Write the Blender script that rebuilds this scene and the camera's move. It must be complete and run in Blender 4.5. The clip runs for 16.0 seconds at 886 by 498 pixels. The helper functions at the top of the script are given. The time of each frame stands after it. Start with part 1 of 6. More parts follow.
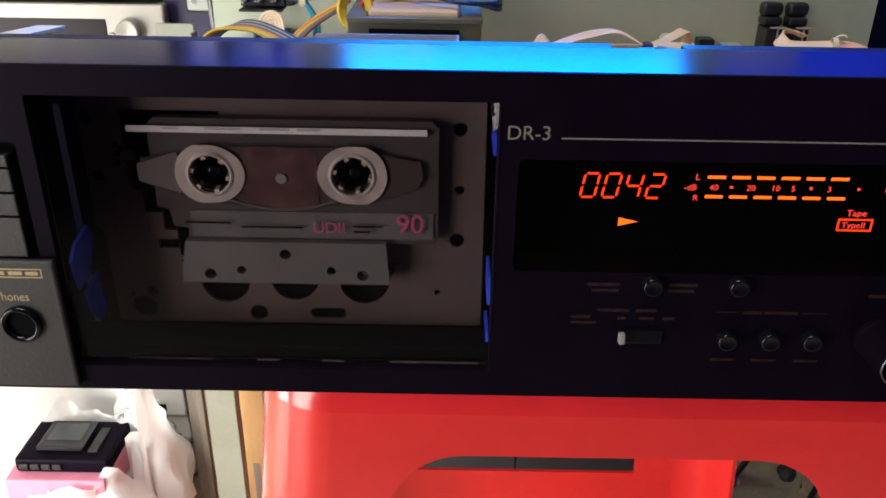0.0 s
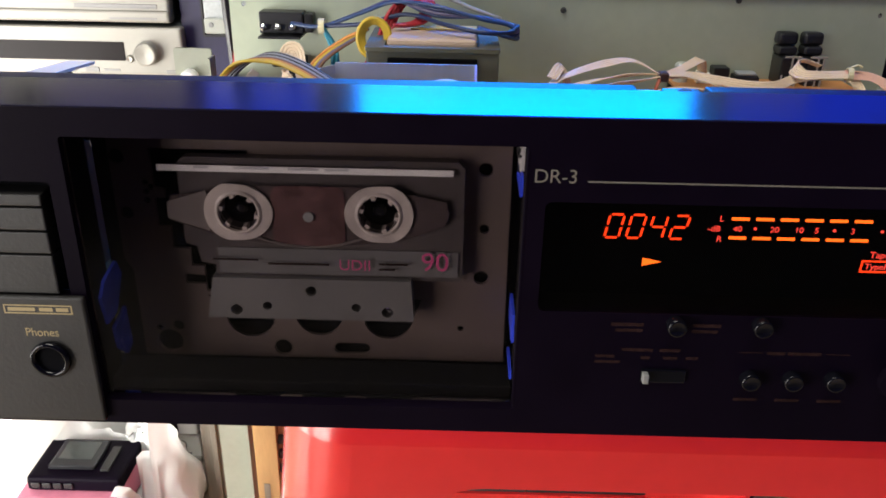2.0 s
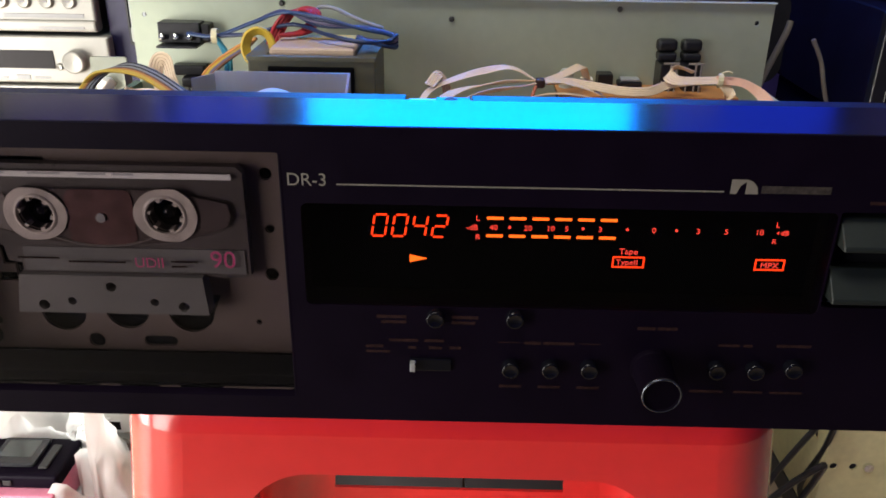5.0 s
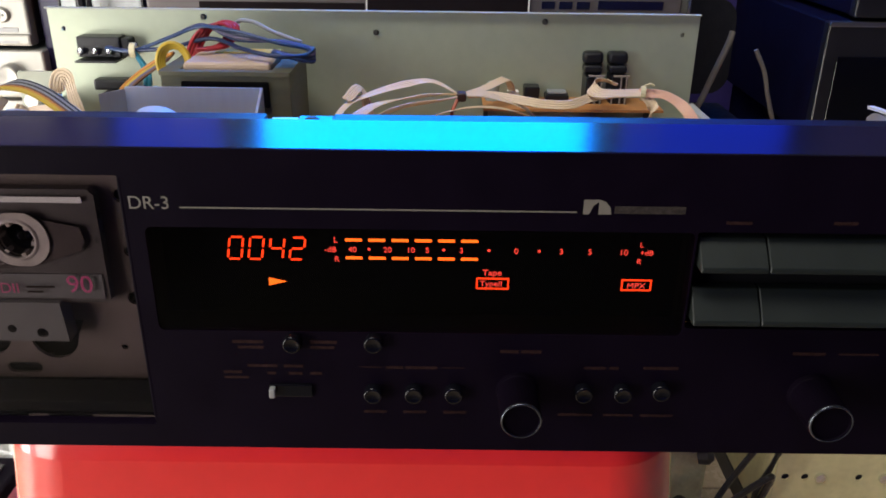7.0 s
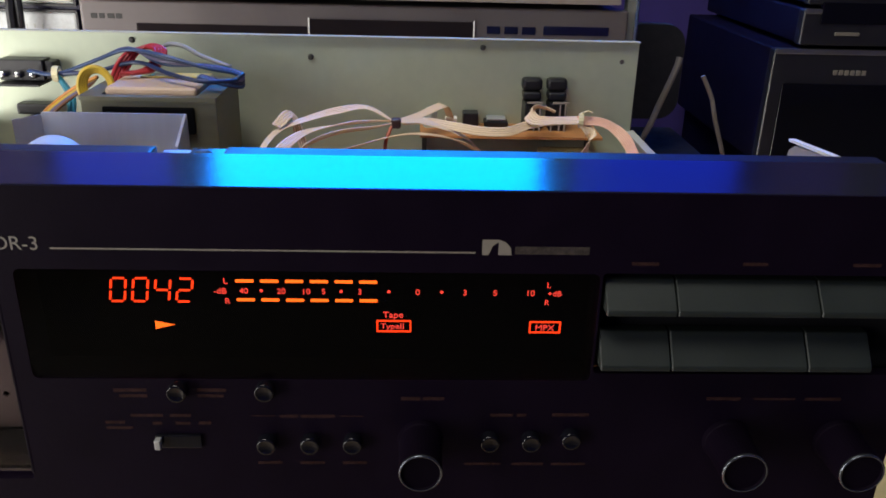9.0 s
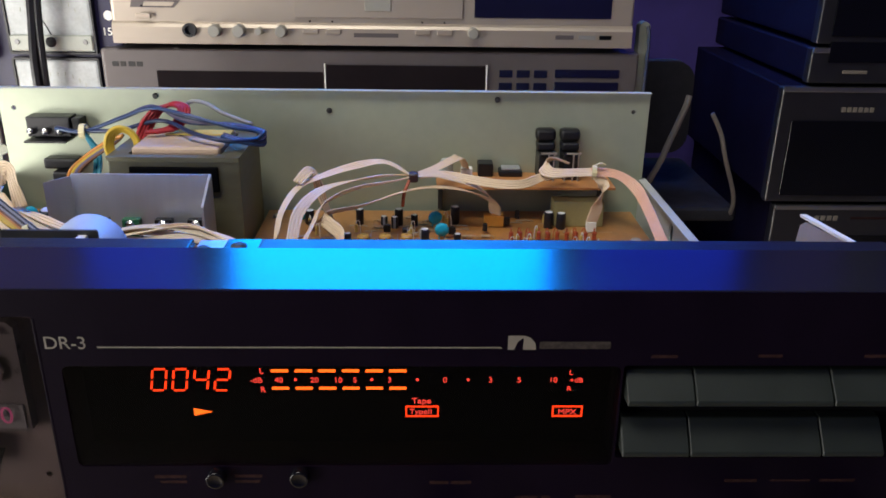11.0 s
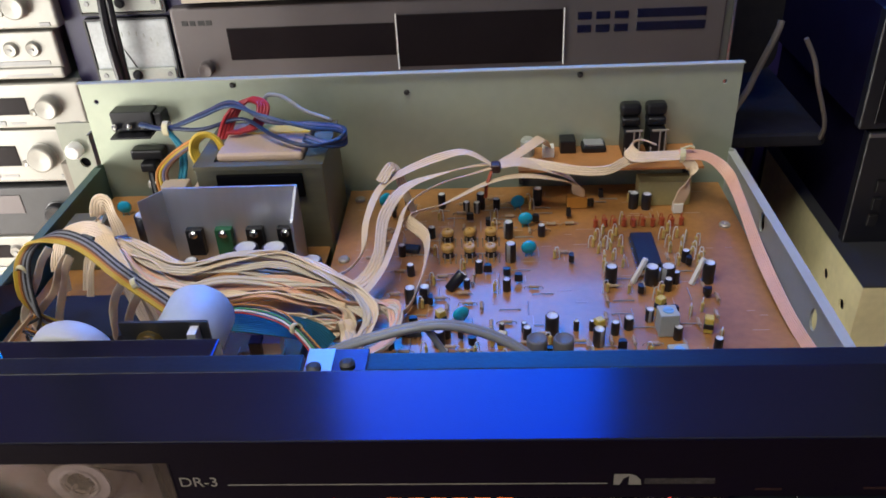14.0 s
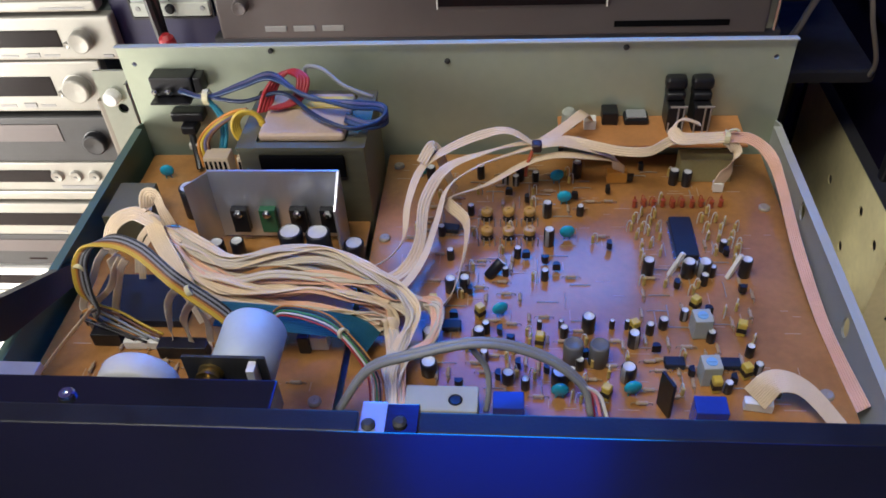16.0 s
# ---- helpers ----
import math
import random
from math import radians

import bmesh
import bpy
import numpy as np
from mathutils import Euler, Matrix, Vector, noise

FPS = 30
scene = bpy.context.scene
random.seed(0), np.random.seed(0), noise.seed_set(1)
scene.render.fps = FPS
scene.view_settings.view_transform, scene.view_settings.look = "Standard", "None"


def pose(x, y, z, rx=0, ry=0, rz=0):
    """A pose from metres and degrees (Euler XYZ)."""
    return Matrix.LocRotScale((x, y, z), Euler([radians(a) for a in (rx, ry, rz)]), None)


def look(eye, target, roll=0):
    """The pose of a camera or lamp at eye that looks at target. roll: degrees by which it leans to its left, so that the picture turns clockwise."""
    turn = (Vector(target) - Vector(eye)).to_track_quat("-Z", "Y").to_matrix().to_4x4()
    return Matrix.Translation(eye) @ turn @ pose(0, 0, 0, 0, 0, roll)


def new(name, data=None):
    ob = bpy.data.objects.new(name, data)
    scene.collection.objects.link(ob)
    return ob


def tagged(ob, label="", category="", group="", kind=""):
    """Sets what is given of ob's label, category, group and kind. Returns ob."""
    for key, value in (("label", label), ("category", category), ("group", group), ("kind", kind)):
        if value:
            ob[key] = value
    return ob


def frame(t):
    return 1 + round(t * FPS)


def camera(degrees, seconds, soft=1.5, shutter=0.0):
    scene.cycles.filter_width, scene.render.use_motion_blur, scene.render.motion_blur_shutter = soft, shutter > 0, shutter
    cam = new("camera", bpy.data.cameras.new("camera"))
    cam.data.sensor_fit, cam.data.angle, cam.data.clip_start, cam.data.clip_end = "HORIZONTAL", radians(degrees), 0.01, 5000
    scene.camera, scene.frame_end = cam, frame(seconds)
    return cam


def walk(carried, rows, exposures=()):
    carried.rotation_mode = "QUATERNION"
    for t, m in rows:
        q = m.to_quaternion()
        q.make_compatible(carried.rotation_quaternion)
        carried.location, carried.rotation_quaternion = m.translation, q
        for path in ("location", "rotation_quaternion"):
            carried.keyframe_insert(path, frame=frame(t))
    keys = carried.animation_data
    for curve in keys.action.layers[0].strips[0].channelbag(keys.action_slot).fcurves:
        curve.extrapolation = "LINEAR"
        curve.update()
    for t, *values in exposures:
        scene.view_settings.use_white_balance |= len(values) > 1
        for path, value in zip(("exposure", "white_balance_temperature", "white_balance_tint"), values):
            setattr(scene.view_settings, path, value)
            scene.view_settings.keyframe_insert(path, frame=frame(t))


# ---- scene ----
cam = camera(57.0, 16.0, soft=1.7)
METRES, EYE, TILT, LEAN, TURN = 0.41, 0.63, -26.0, -0.85, 0.5
ROWS = [
    (0.0, 0.0, 0.0, 0.0, 0.0, 0.0, -0.0),
    (0.5, -0.0201, 0.031, 0.0007, 0.04, 0.07, -0.08),
    (1.0, -0.0275, 0.0357, 0.0101, 0.12, 0.27, -0.24),
    (1.5, -0.0213, 0.0251, 0.016, 0.24, 0.62, -0.37),
    (2.0, -0.0138, -0.0057, 0.0183, 0.45, 0.96, -0.38),
    (2.5, 0.011, -0.0445, 0.024, 0.64, 1.21, -0.36),
    (3.0, 0.051, -0.0781, 0.0257, 0.68, 1.26, -0.35),
    (3.5, 0.1045, -0.0849, 0.0233, 0.69, 1.23, -0.27),
    (4.0, 0.1294, -0.0735, 0.0197, 0.68, 1.19, -0.21),
    (6.5, 0.23, -0.0361, 0.0142, 0.58, 1.25, -0.12),
    (7.0, 0.2606, -0.0352, 0.0247, -0.13, 1.78, 0.3),
    (7.5, 0.2817, -0.0212, 0.0241, -1.02, 2.46, 0.48),
    (8.0, 0.2998, -0.0131, 0.0312, -1.82, 2.98, 0.4),
    (10.5, 0.3178, -0.0167, 0.0722, -2.27, 3.31, 0.49),
    (11.0, 0.3, -0.0341, 0.0978, -1.57, 3.94, 0.84),
    (11.5, 0.2959, -0.046, 0.1133, -1.35, 4.1, 0.89),
    (12.0, 0.2887, -0.0607, 0.1366, -1.18, 4.16, 0.93),
    (12.5, 0.2757, -0.0721, 0.1617, 0.02, 3.95, 1.22),
    (13.0, 0.2751, -0.0468, 0.1514, 1.64, 2.18, 1.85),
    (13.5, 0.281, -0.0227, 0.2093, 1.86, -1.31, 2.28),
    (14.0, 0.2767, -0.0357, 0.3065, 2.92, -6.44, 2.52),
    (14.5, 0.2621, -0.0439, 0.3611, 3.97, -10.87, 2.19),
    (15.0, 0.2644, -0.0343, 0.4153, 4.39, -13.61, 1.91),
    (15.5, 0.2577, -0.0288, 0.45, 4.64, -15.26, 1.9),
    (16.0, 0.2599, -0.0226, 0.4807, 4.74, -16.21, 1.88),
]
walk(cam, [(t, pose(-0.0625, -0.2, EYE, TILT, LEAN, TURN) @ pose(METRES * x, METRES * y, METRES * z, 90 + pitch, roll, yaw)) for t, x, y, z, yaw, pitch, roll in ROWS], exposures=[(0.0, 0.0), (12.5, 0.0), (14.5, -0.12), (16.0, -0.16)])

# ---- world and lights ----
world = bpy.data.worlds.new("room_world")
scene.world = world
world.use_nodes = True
world.node_tree.nodes["Background"].inputs["Color"].default_value = (0.55, 0.6, 0.75, 1)
world.node_tree.nodes["Background"].inputs["Strength"].default_value = 0.05


def area_lamp(name, where, target, size, size_y, watts, colour, spread=180):
    data = bpy.data.lights.new(name, "AREA")
    data.shape, data.size, data.size_y, data.energy, data.color = "RECTANGLE", size, size_y, watts, colour
    ob = new(name, data)
    data.spread = radians(spread)
    ob.matrix_world = look(where, target)
    return ob


area_lamp("ceiling_tube", (-0.42, -0.35, 2.05), (-0.05, 0.25, 0.45), 1.1, 0.45, 22.5, (1.0, 0.97, 0.86))
# added fill lamp, no opening known there; brightens stool, panel and bag
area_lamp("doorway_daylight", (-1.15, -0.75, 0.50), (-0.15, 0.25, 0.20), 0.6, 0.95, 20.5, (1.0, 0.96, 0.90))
# second added fill, close to the floor, lifts the bag and lowest players
area_lamp("low_window_daylight", (-1.05, 0.02, 0.20), (-0.45, 0.45, 0.05), 0.5, 0.36, 6.5, (1.0, 0.97, 0.91), 100)


# ---- materials ----
def material(name, colour, rough=0.5, metal=0.0, vary=0.12, scale=40.0, bump=0.0, bump_scale=300.0, coat=0.0,
             emit=None, strength=0.0, stretch=(1, 1, 1), spec=0.5, transmission=0.0, alpha=1.0, per_object=0.0):
    """A principled material with a cloudy change of colour and gloss, a fine grain and a fine relief."""
    m = bpy.data.materials.new(name)
    m.use_nodes = True
    nt = m.node_tree
    b = nt.nodes["Principled BSDF"]
    tc = nt.nodes.new("ShaderNodeTexCoord")
    mp = nt.nodes.new("ShaderNodeMapping")
    mp.inputs["Scale"].default_value = stretch
    nt.links.new(tc.outputs["Object"], mp.inputs["Vector"])
    n1 = nt.nodes.new("ShaderNodeTexNoise")
    n1.inputs["Scale"].default_value, n1.inputs["Detail"].default_value = scale, 6
    nt.links.new(mp.outputs["Vector"], n1.inputs["Vector"])
    n2 = nt.nodes.new("ShaderNodeTexNoise")
    n2.inputs["Scale"].default_value, n2.inputs["Detail"].default_value = scale * 9, 3
    nt.links.new(mp.outputs["Vector"], n2.inputs["Vector"])
    add = nt.nodes.new("ShaderNodeMath")
    add.operation = "MULTIPLY_ADD"
    add.inputs[1].default_value = 0.4
    nt.links.new(n2.outputs["Fac"], add.inputs[0])
    nt.links.new(n1.outputs["Fac"], add.inputs[2])
    ramp = nt.nodes.new("ShaderNodeMapRange")
    ramp.inputs["From Min"].default_value, ramp.inputs["From Max"].default_value = 0.4, 1.0
    ramp.inputs["To Min"].default_value, ramp.inputs["To Max"].default_value = 1 - vary, 1 + vary
    nt.links.new(add.outputs[0], ramp.inputs["Value"])
    hsv = nt.nodes.new("ShaderNodeHueSaturation")
    hsv.inputs["Color"].default_value = (*colour, 1)
    value = ramp.outputs["Result"]
    if per_object:
        info = nt.nodes.new("ShaderNodeObjectInfo")
        r2 = nt.nodes.new("ShaderNodeMapRange")
        r2.inputs["To Min"].default_value, r2.inputs["To Max"].default_value = 1 - per_object, 1 + per_object
        nt.links.new(info.outputs["Random"], r2.inputs["Value"])
        mul = nt.nodes.new("ShaderNodeMath")
        mul.operation = "MULTIPLY"
        nt.links.new(value, mul.inputs[0])
        nt.links.new(r2.outputs["Result"], mul.inputs[1])
        value = mul.outputs[0]
    nt.links.new(value, hsv.inputs["Value"])
    nt.links.new(hsv.outputs["Color"], b.inputs["Base Color"])
    rr = nt.nodes.new("ShaderNodeMapRange")
    rr.inputs["From Min"].default_value, rr.inputs["From Max"].default_value = 0.4, 1.0
    rr.inputs["To Min"].default_value, rr.inputs["To Max"].default_value = max(rough * 0.85, 0.02), min(rough * 1.15, 1)
    nt.links.new(add.outputs[0], rr.inputs["Value"])
    nt.links.new(rr.outputs["Result"], b.inputs["Roughness"])
    b.inputs["Metallic"].default_value = metal
    b.inputs["Specular IOR Level"].default_value = spec
    b.inputs["Coat Weight"].default_value = coat
    b.inputs["Coat Roughness"].default_value = 0.08
    b.inputs["Transmission Weight"].default_value = transmission
    b.inputs["Alpha"].default_value = alpha
    if emit:
        b.inputs["Emission Color"].default_value, b.inputs["Emission Strength"].default_value = (*emit, 1), strength
    if bump:
        n3 = nt.nodes.new("ShaderNodeTexNoise")
        n3.inputs["Scale"].default_value, n3.inputs["Detail"].default_value = bump_scale, 4
        nt.links.new(mp.outputs["Vector"], n3.inputs["Vector"])
        bp = nt.nodes.new("ShaderNodeBump")
        bp.inputs["Strength"].default_value, bp.inputs["Distance"].default_value = bump, 0.001
        nt.links.new(n3.outputs["Fac"], bp.inputs["Height"])
        nt.links.new(bp.outputs["Normal"], b.inputs["Normal"])
    return m


M = dict(
    panel=material("black_panel_paint", (0.0031, 0.0014, 0.0052), 0.5, 0, 0.2, 60, 0.06, 900, spec=0.045),
    panel_top=material("black_satin_aluminium", (0.008, 0.008, 0.010), 0.17, 0.0, 0.2, 30, 0.03, 700, stretch=(0.15, 1, 1), spec=1.0),
    gloss=material("smoked_acrylic", (0.003, 0.003, 0.005), 0.12, 0, 0.1, 30, spec=0.25),
    black=material("black_plastic", (0.009, 0.009, 0.012), 0.38, 0, 0.2, 80, 0.1, 600),
    matte=material("matte_black", (0.004, 0.004, 0.005), 0.85, 0, 0.2, 50, spec=0.03),
    dark_metal=material("dark_steel", (0.05, 0.05, 0.052), 0.5, 0.4, 0.2, 60, 0.05, 500),
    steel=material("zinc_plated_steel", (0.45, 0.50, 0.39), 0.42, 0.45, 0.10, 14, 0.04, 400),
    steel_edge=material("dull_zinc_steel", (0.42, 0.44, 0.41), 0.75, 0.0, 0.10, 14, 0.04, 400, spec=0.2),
    # chassis steel with the left wall's shade put into its colour
    steel_side=material("shaded_greenish_zinc_steel", (0.12, 0.20, 0.165), 0.45, 0.35, 0.12, 14, 0.04, 400),
    chrome=material("bright_metal", (0.75, 0.75, 0.74), 0.22, 1.0, 0.05, 50),
    alu=material("aluminium_sheet", (0.62, 0.64, 0.70), 0.35, 0.75, 0.1, 30, 0.05, 300, stretch=(1, 1, 0.1)),
    core=material("olive_transformer_steel", (0.16, 0.155, 0.10), 0.5, 0.5, 0.15, 40, 0.08, 500, stretch=(1, 1, 6)),
    pcb=material("phenolic_board", (0.37, 0.172, 0.052), 0.33, 0, 0.34, 26, 0.08, 240, coat=0.25),
    red=material("red_plastic", (0.74, 0.026, 0.026), 0.24, 0, 0.10, 12, 0.05, 90, spec=0.6, coat=0.35),
    silver=material("silver_plastic", (0.32, 0.31, 0.278), 0.35, 0.3, 0.06, 25, 0.03, 500),
    silver_dim=material("grey_plastic", (0.25, 0.25, 0.25), 0.4, 0.2, 0.1, 25, 0.03, 500),
    champagne=material("champagne_aluminium", (0.42, 0.36, 0.30), 0.38, 0.55, 0.06, 20, 0.03, 600, stretch=(0.1, 1, 1)),
    bronze=material("grey_bronze_plastic", (0.11, 0.095, 0.095), 0.42, 0.3, 0.08, 20, 0.03, 600),
    white=material("white_plastic", (0.80, 0.79, 0.76), 0.4, 0, 0.05, 60),
    ivory=material("ivory_ribbon_vinyl", (0.78, 0.62, 0.44), 0.42, 0, 0.08, 60, 0.05, 400),
    floor=material("pale_floor_tile", (0.50, 0.38, 0.26), 0.35, 0, 0.25, 6, 0.05, 80),
    wall=material("navy_painted_wall", (0.048, 0.031, 0.20), 0.8, 0, 0.25, 5, 0.1, 120),
    ceiling=material("ceiling_paint", (0.45, 0.45, 0.43), 0.9, 0, 0.1, 4),
    wood=material("pale_wood", (0.46, 0.28, 0.12), 0.55, 0, 0.2, 14, 0.1, 200, stretch=(4, 4, 0.6)),
    post=material("grey_brown_wood", (0.20, 0.175, 0.14), 0.6, 0, 0.3, 18, 0.2, 120, stretch=(5, 5, 0.4)),
    screen=material("dark_display", (0.012, 0.009, 0.010), 0.2, 0, 0.2, 20, spec=0.12),
    screen_blue=material("navy_display", (0.006, 0.006, 0.022), 0.15, 0, 0.1, 20),
    led=material("amber_display_segment", (0.3, 0.03, 0.0), 0.5, emit=(1.0, 0.048, 0.008), strength=13.0),
    led_bar=material("orange_level_segment", (0.3, 0.08, 0.0), 0.5, emit=(1.0, 0.14, 0.012), strength=15.0),
    led_red=material("red_display_segment", (0.3, 0.02, 0.0), 0.5, emit=(1.0, 0.075, 0.05), strength=9.5),
    print=material("grey_panel_print", (0.14, 0.125, 0.105), 0.6, 0, 0.1, 200),
    print_grey=material("dim_grey_print", (0.034, 0.028, 0.026), 0.7, 0, 0.5, 900, spec=0.04),
    print_dim=material("faint_panel_print", (0.020, 0.0095, 0.0095), 0.7, 0, 0.5, 900, spec=0.04),
    gold=material("gold_panel_print", (0.32, 0.25, 0.13), 0.5, 0.3, 0.1, 200),
    tv_blue=material("blue_television_picture", (0.0, 0.05, 0.3), 0.3, emit=(0.0, 0.24, 1.0), strength=16.0),
    tv_blue_dim=material("dim_blue_added_glow", (0.0, 0.04, 0.3), 0.3, emit=(0.0, 0.055, 1.0), strength=9.0),
    tv_blue_faint=material("faint_blue_added_glow", (0.0, 0.03, 0.3), 0.3, emit=(0.008, 0.03, 1.0), strength=2.4),
    tv_blue_dark=material("dark_blue_added_glow", (0.0, 0.03, 0.3), 0.3, emit=(0.012, 0.035, 1.0), strength=1.0),
    chrome_dim=material("dull_bright_trim", (0.26, 0.26, 0.27), 0.3, 0.9, 0.2, 30, stretch=(0.2, 1, 1)),
)

for key, args in dict(
    key=("grey_green_satin_key", (0.0085, 0.0122, 0.0110), 0.5, 0.2, 0.12, 60, 0.05, 700), key_dark=("dark_grey_plastic", (0.008, 0.0072, 0.0075), 0.5, 0, 0.15, 60, 0.1, 800),
    mech=("brown_grey_steel", (0.115, 0.084, 0.074), 0.55, 0.15, 0.18, 30, 0.05, 300), shell=("smoky_shell", (0.070, 0.058, 0.058), 0.3, 0, 0.2, 40), shell_light=("grey_shell", (0.125, 0.12, 0.12), 0.35, 0, 0.15, 40),
    paper=("paper_strip", (0.72, 0.70, 0.68), 0.7, 0, 0.06, 90), ink=("faint_ink", (0.42, 0.41, 0.43), 0.7), eye=("dark_clear_band", (0.060, 0.044, 0.044), 0.25, 0, 0.3, 60), window_brown=("reddish_window", (0.095, 0.050, 0.050), 0.2, 0, 0.5, 130),
    leader=("pale_leader", (0.13, 0.108, 0.102), 0.4, 0, 0.15, 120), hub=("translucent_white", (0.44, 0.38, 0.35), 0.4, 0, 0.35, 120), tin_bright=("bright_tin", (0.75, 0.75, 0.74), 0.5, 0.2), knot=("brown_tape", (0.035, 0.014, 0.012), 0.45), tin=("dull_tin", (0.40, 0.36, 0.33), 0.55, 0.4), rod=("dull_metal_rod", (0.20, 0.18, 0.16), 0.5, 0.2), pink=("pink_print", (0.50, 0.07, 0.20), 0.5), motor=("pale_zinc_can", (0.50, 0.56, 0.60), 0.55, 0.15, 0.08, 40, 0.03, 300), brass=("brass", (0.45, 0.32, 0.12), 0.3, 0.9, 0.15, 80),
    white_cap=("off_white_nylon", (0.54, 0.54, 0.54), 0.5, 0, 0.08, 60, 0.05, 300), pcb_edge=("orange_board", (0.50, 0.22, 0.075), 0.45, 0, 0.2, 40), cap_sleeve=("capacitor_sleeve", (0.012, 0.013, 0.02), 0.35, 0, 0.2, 90), cap_top=("capacitor_top", (0.68, 0.70, 0.74), 0.5, 0.15, 0.1, 90),
    cap_stripe=("capacitor_stripe", (0.30, 0.31, 0.33), 0.4), grey_sleeve=("grey_sleeve", (0.13, 0.13, 0.14), 0.5), yellow=("yellow_film", (0.62, 0.46, 0.08), 0.4, 0, 0.2, 90), tan=("tan_trimmer", (0.52, 0.31, 0.09), 0.45, 0, 0.2, 120), cyan=("turquoise_lacquer", (0.012, 0.38, 0.64), 0.35, 0, 0.15, 90),
    rust=("rust_red_lacquer", (0.38, 0.07, 0.03), 0.45, 0, 0.2, 120), ochre=("ochre_lacquer", (0.55, 0.40, 0.13), 0.5, 0, 0.25, 150), chip=("chip_resin", (0.016, 0.020, 0.038), 0.75, 0, 0.2, 80, 0.1, 700), skyblue=("pale_blue_core", (0.20, 0.42, 0.68), 0.45), orange=("orange_plastic", (0.62, 0.28, 0.05), 0.45, 0, 0.1, 80),
    olive_pale=("pale_olive_plastic", (0.36, 0.32, 0.15), 0.5, 0, 0.15, 60), cheek=("teal_grey_plastic", (0.14, 0.165, 0.165), 0.5, 0.1, 0.15, 30, 0.05, 300), navy=("navy_painted_metal", (0.018, 0.015, 0.060), 0.45, 0, 0.2, 30, 0.05, 300), slip_blue=("painted_blue_gleam", (0.05, 0.10, 1.0), 0.25, 0, 0.3, 200), rim=("dim_chrome_rim", (0.10, 0.11, 0.13), 0.25, 0.9, 0.4, 200), navyplastic=("blue_plastic", (0.02, 0.05, 0.34), 0.2, 0, 0.1, 60), tan_body=("beige_resistor", (0.42, 0.30, 0.20), 0.5, 0, 0.3, 200), mark=("pale_board_print", (0.50, 0.36, 0.27), 0.6), greenplastic=("green_plastic", (0.02, 0.12, 0.06), 0.4), cream=("cream_paper_wrap", (0.50, 0.37, 0.28), 0.6, 0, 0.12, 50, 0.1, 200),
    beige=("beige_plastic", (0.52, 0.42, 0.30), 0.5, 0, 0.1, 60), olive=("olive_plastic", (0.12, 0.115, 0.075), 0.5, 0, 0.15, 60), clear_grey=("cloudy_plastic", (0.40, 0.42, 0.38), 0.35), ivory_pink=("pinkish_ribbon_vinyl", (0.78, 0.47, 0.33), 0.42, 0, 0.10, 60, 0.05, 400),
    ivory_grey=("greyish_ribbon_vinyl", (0.62, 0.54, 0.44), 0.42, 0, 0.08, 60, 0.05, 400), yellowish=("yellowed_nylon", (0.66, 0.60, 0.38), 0.5), teal_ribbon=("teal_ribbon_vinyl", (0.015, 0.10, 0.16), 0.4, 0, 0.15, 60),
    wire_yellow=("yellow_vinyl", (0.56, 0.38, 0.04), 0.4), wire_orange=("orange_vinyl", (0.50, 0.20, 0.035), 0.4), wire_brown=("brown_vinyl", (0.14, 0.06, 0.03), 0.4), wire_black=("black_vinyl", (0.015, 0.015, 0.018), 0.4), wire_grey=("grey_vinyl", (0.26, 0.27, 0.29), 0.42), wire_red=("red_vinyl", (0.36, 0.022, 0.03), 0.4),
    wire_white=("white_vinyl", (0.70, 0.68, 0.65), 0.4), wire_green=("green_vinyl", (0.05, 0.25, 0.08), 0.4), wire_blue=("blue_vinyl", (0.022, 0.048, 0.13), 0.4), wire_navy=("navy_vinyl", (0.012, 0.022, 0.07), 0.4), wire_violet=("violet_vinyl", (0.13, 0.11, 0.20), 0.4), wire_teal=("teal_vinyl", (0.03, 0.22, 0.32), 0.4),
    wire_pink=("pink_vinyl", (0.62, 0.20, 0.26), 0.4), tile=("cream_floor_tile", (0.60, 0.47, 0.33), 0.28, 0, 0.22, 14, 0.03, 60), case=("dark_sheet_case", (0.05, 0.05, 0.055), 0.5, 0.2, 0.15, 30, 0.1, 500), meter=("meter_glass_face", (0.46, 0.49, 0.50), 0.3, 0, 0.3, 40), beige_metal=("beige_sheet_metal", (0.66, 0.60, 0.33), 0.5, 0.1, 0.18, 14, 0.05, 200),
    pink_box=("pink_card", (0.60, 0.20, 0.29), 0.55, 0, 0.15, 40), greycloth=("dark_cloth", (0.008, 0.008, 0.014), 0.85, 0, 0.2, 80, 0.2, 600), grey_metal=("grey_painted_steel", (0.27, 0.285, 0.235), 0.5, 0.3, 0.12, 20, 0.05, 300), green_mess=("greenish_scrap", (0.46, 0.48, 0.30), 0.7, 0, 0.4, 20, 0.2, 100),
).items():
    M[key] = material(*args)
M["tile"] = material("cream_floor_tile", (0.60, 0.47, 0.33), 0.28, 0, 0.22, 14, 0.03, 60, per_object=0.08)
M["knob"] = material("knob_black", (0.0026, 0.0014, 0.0040), 0.6, 0, 0.2, 80, spec=0.02)
# black cases; the navy tint stands for blue light on their sides
M["navy_dark"] = material("black_case_blue_sheen", (0.0055, 0.0042, 0.014), 0.6, 0, 0.2, 30, 0.05, 300, spec=0.06)
M["gloss_clear"] = material("glossy_dark_window", (0.020, 0.028, 0.028), 0.1, 0, 0.2, 60, spec=0.8)
M["chip"] = material("chip_resin", (0.014, 0.017, 0.032), 0.55, 0, 0.2, 80, 0.1, 700, spec=0.35)


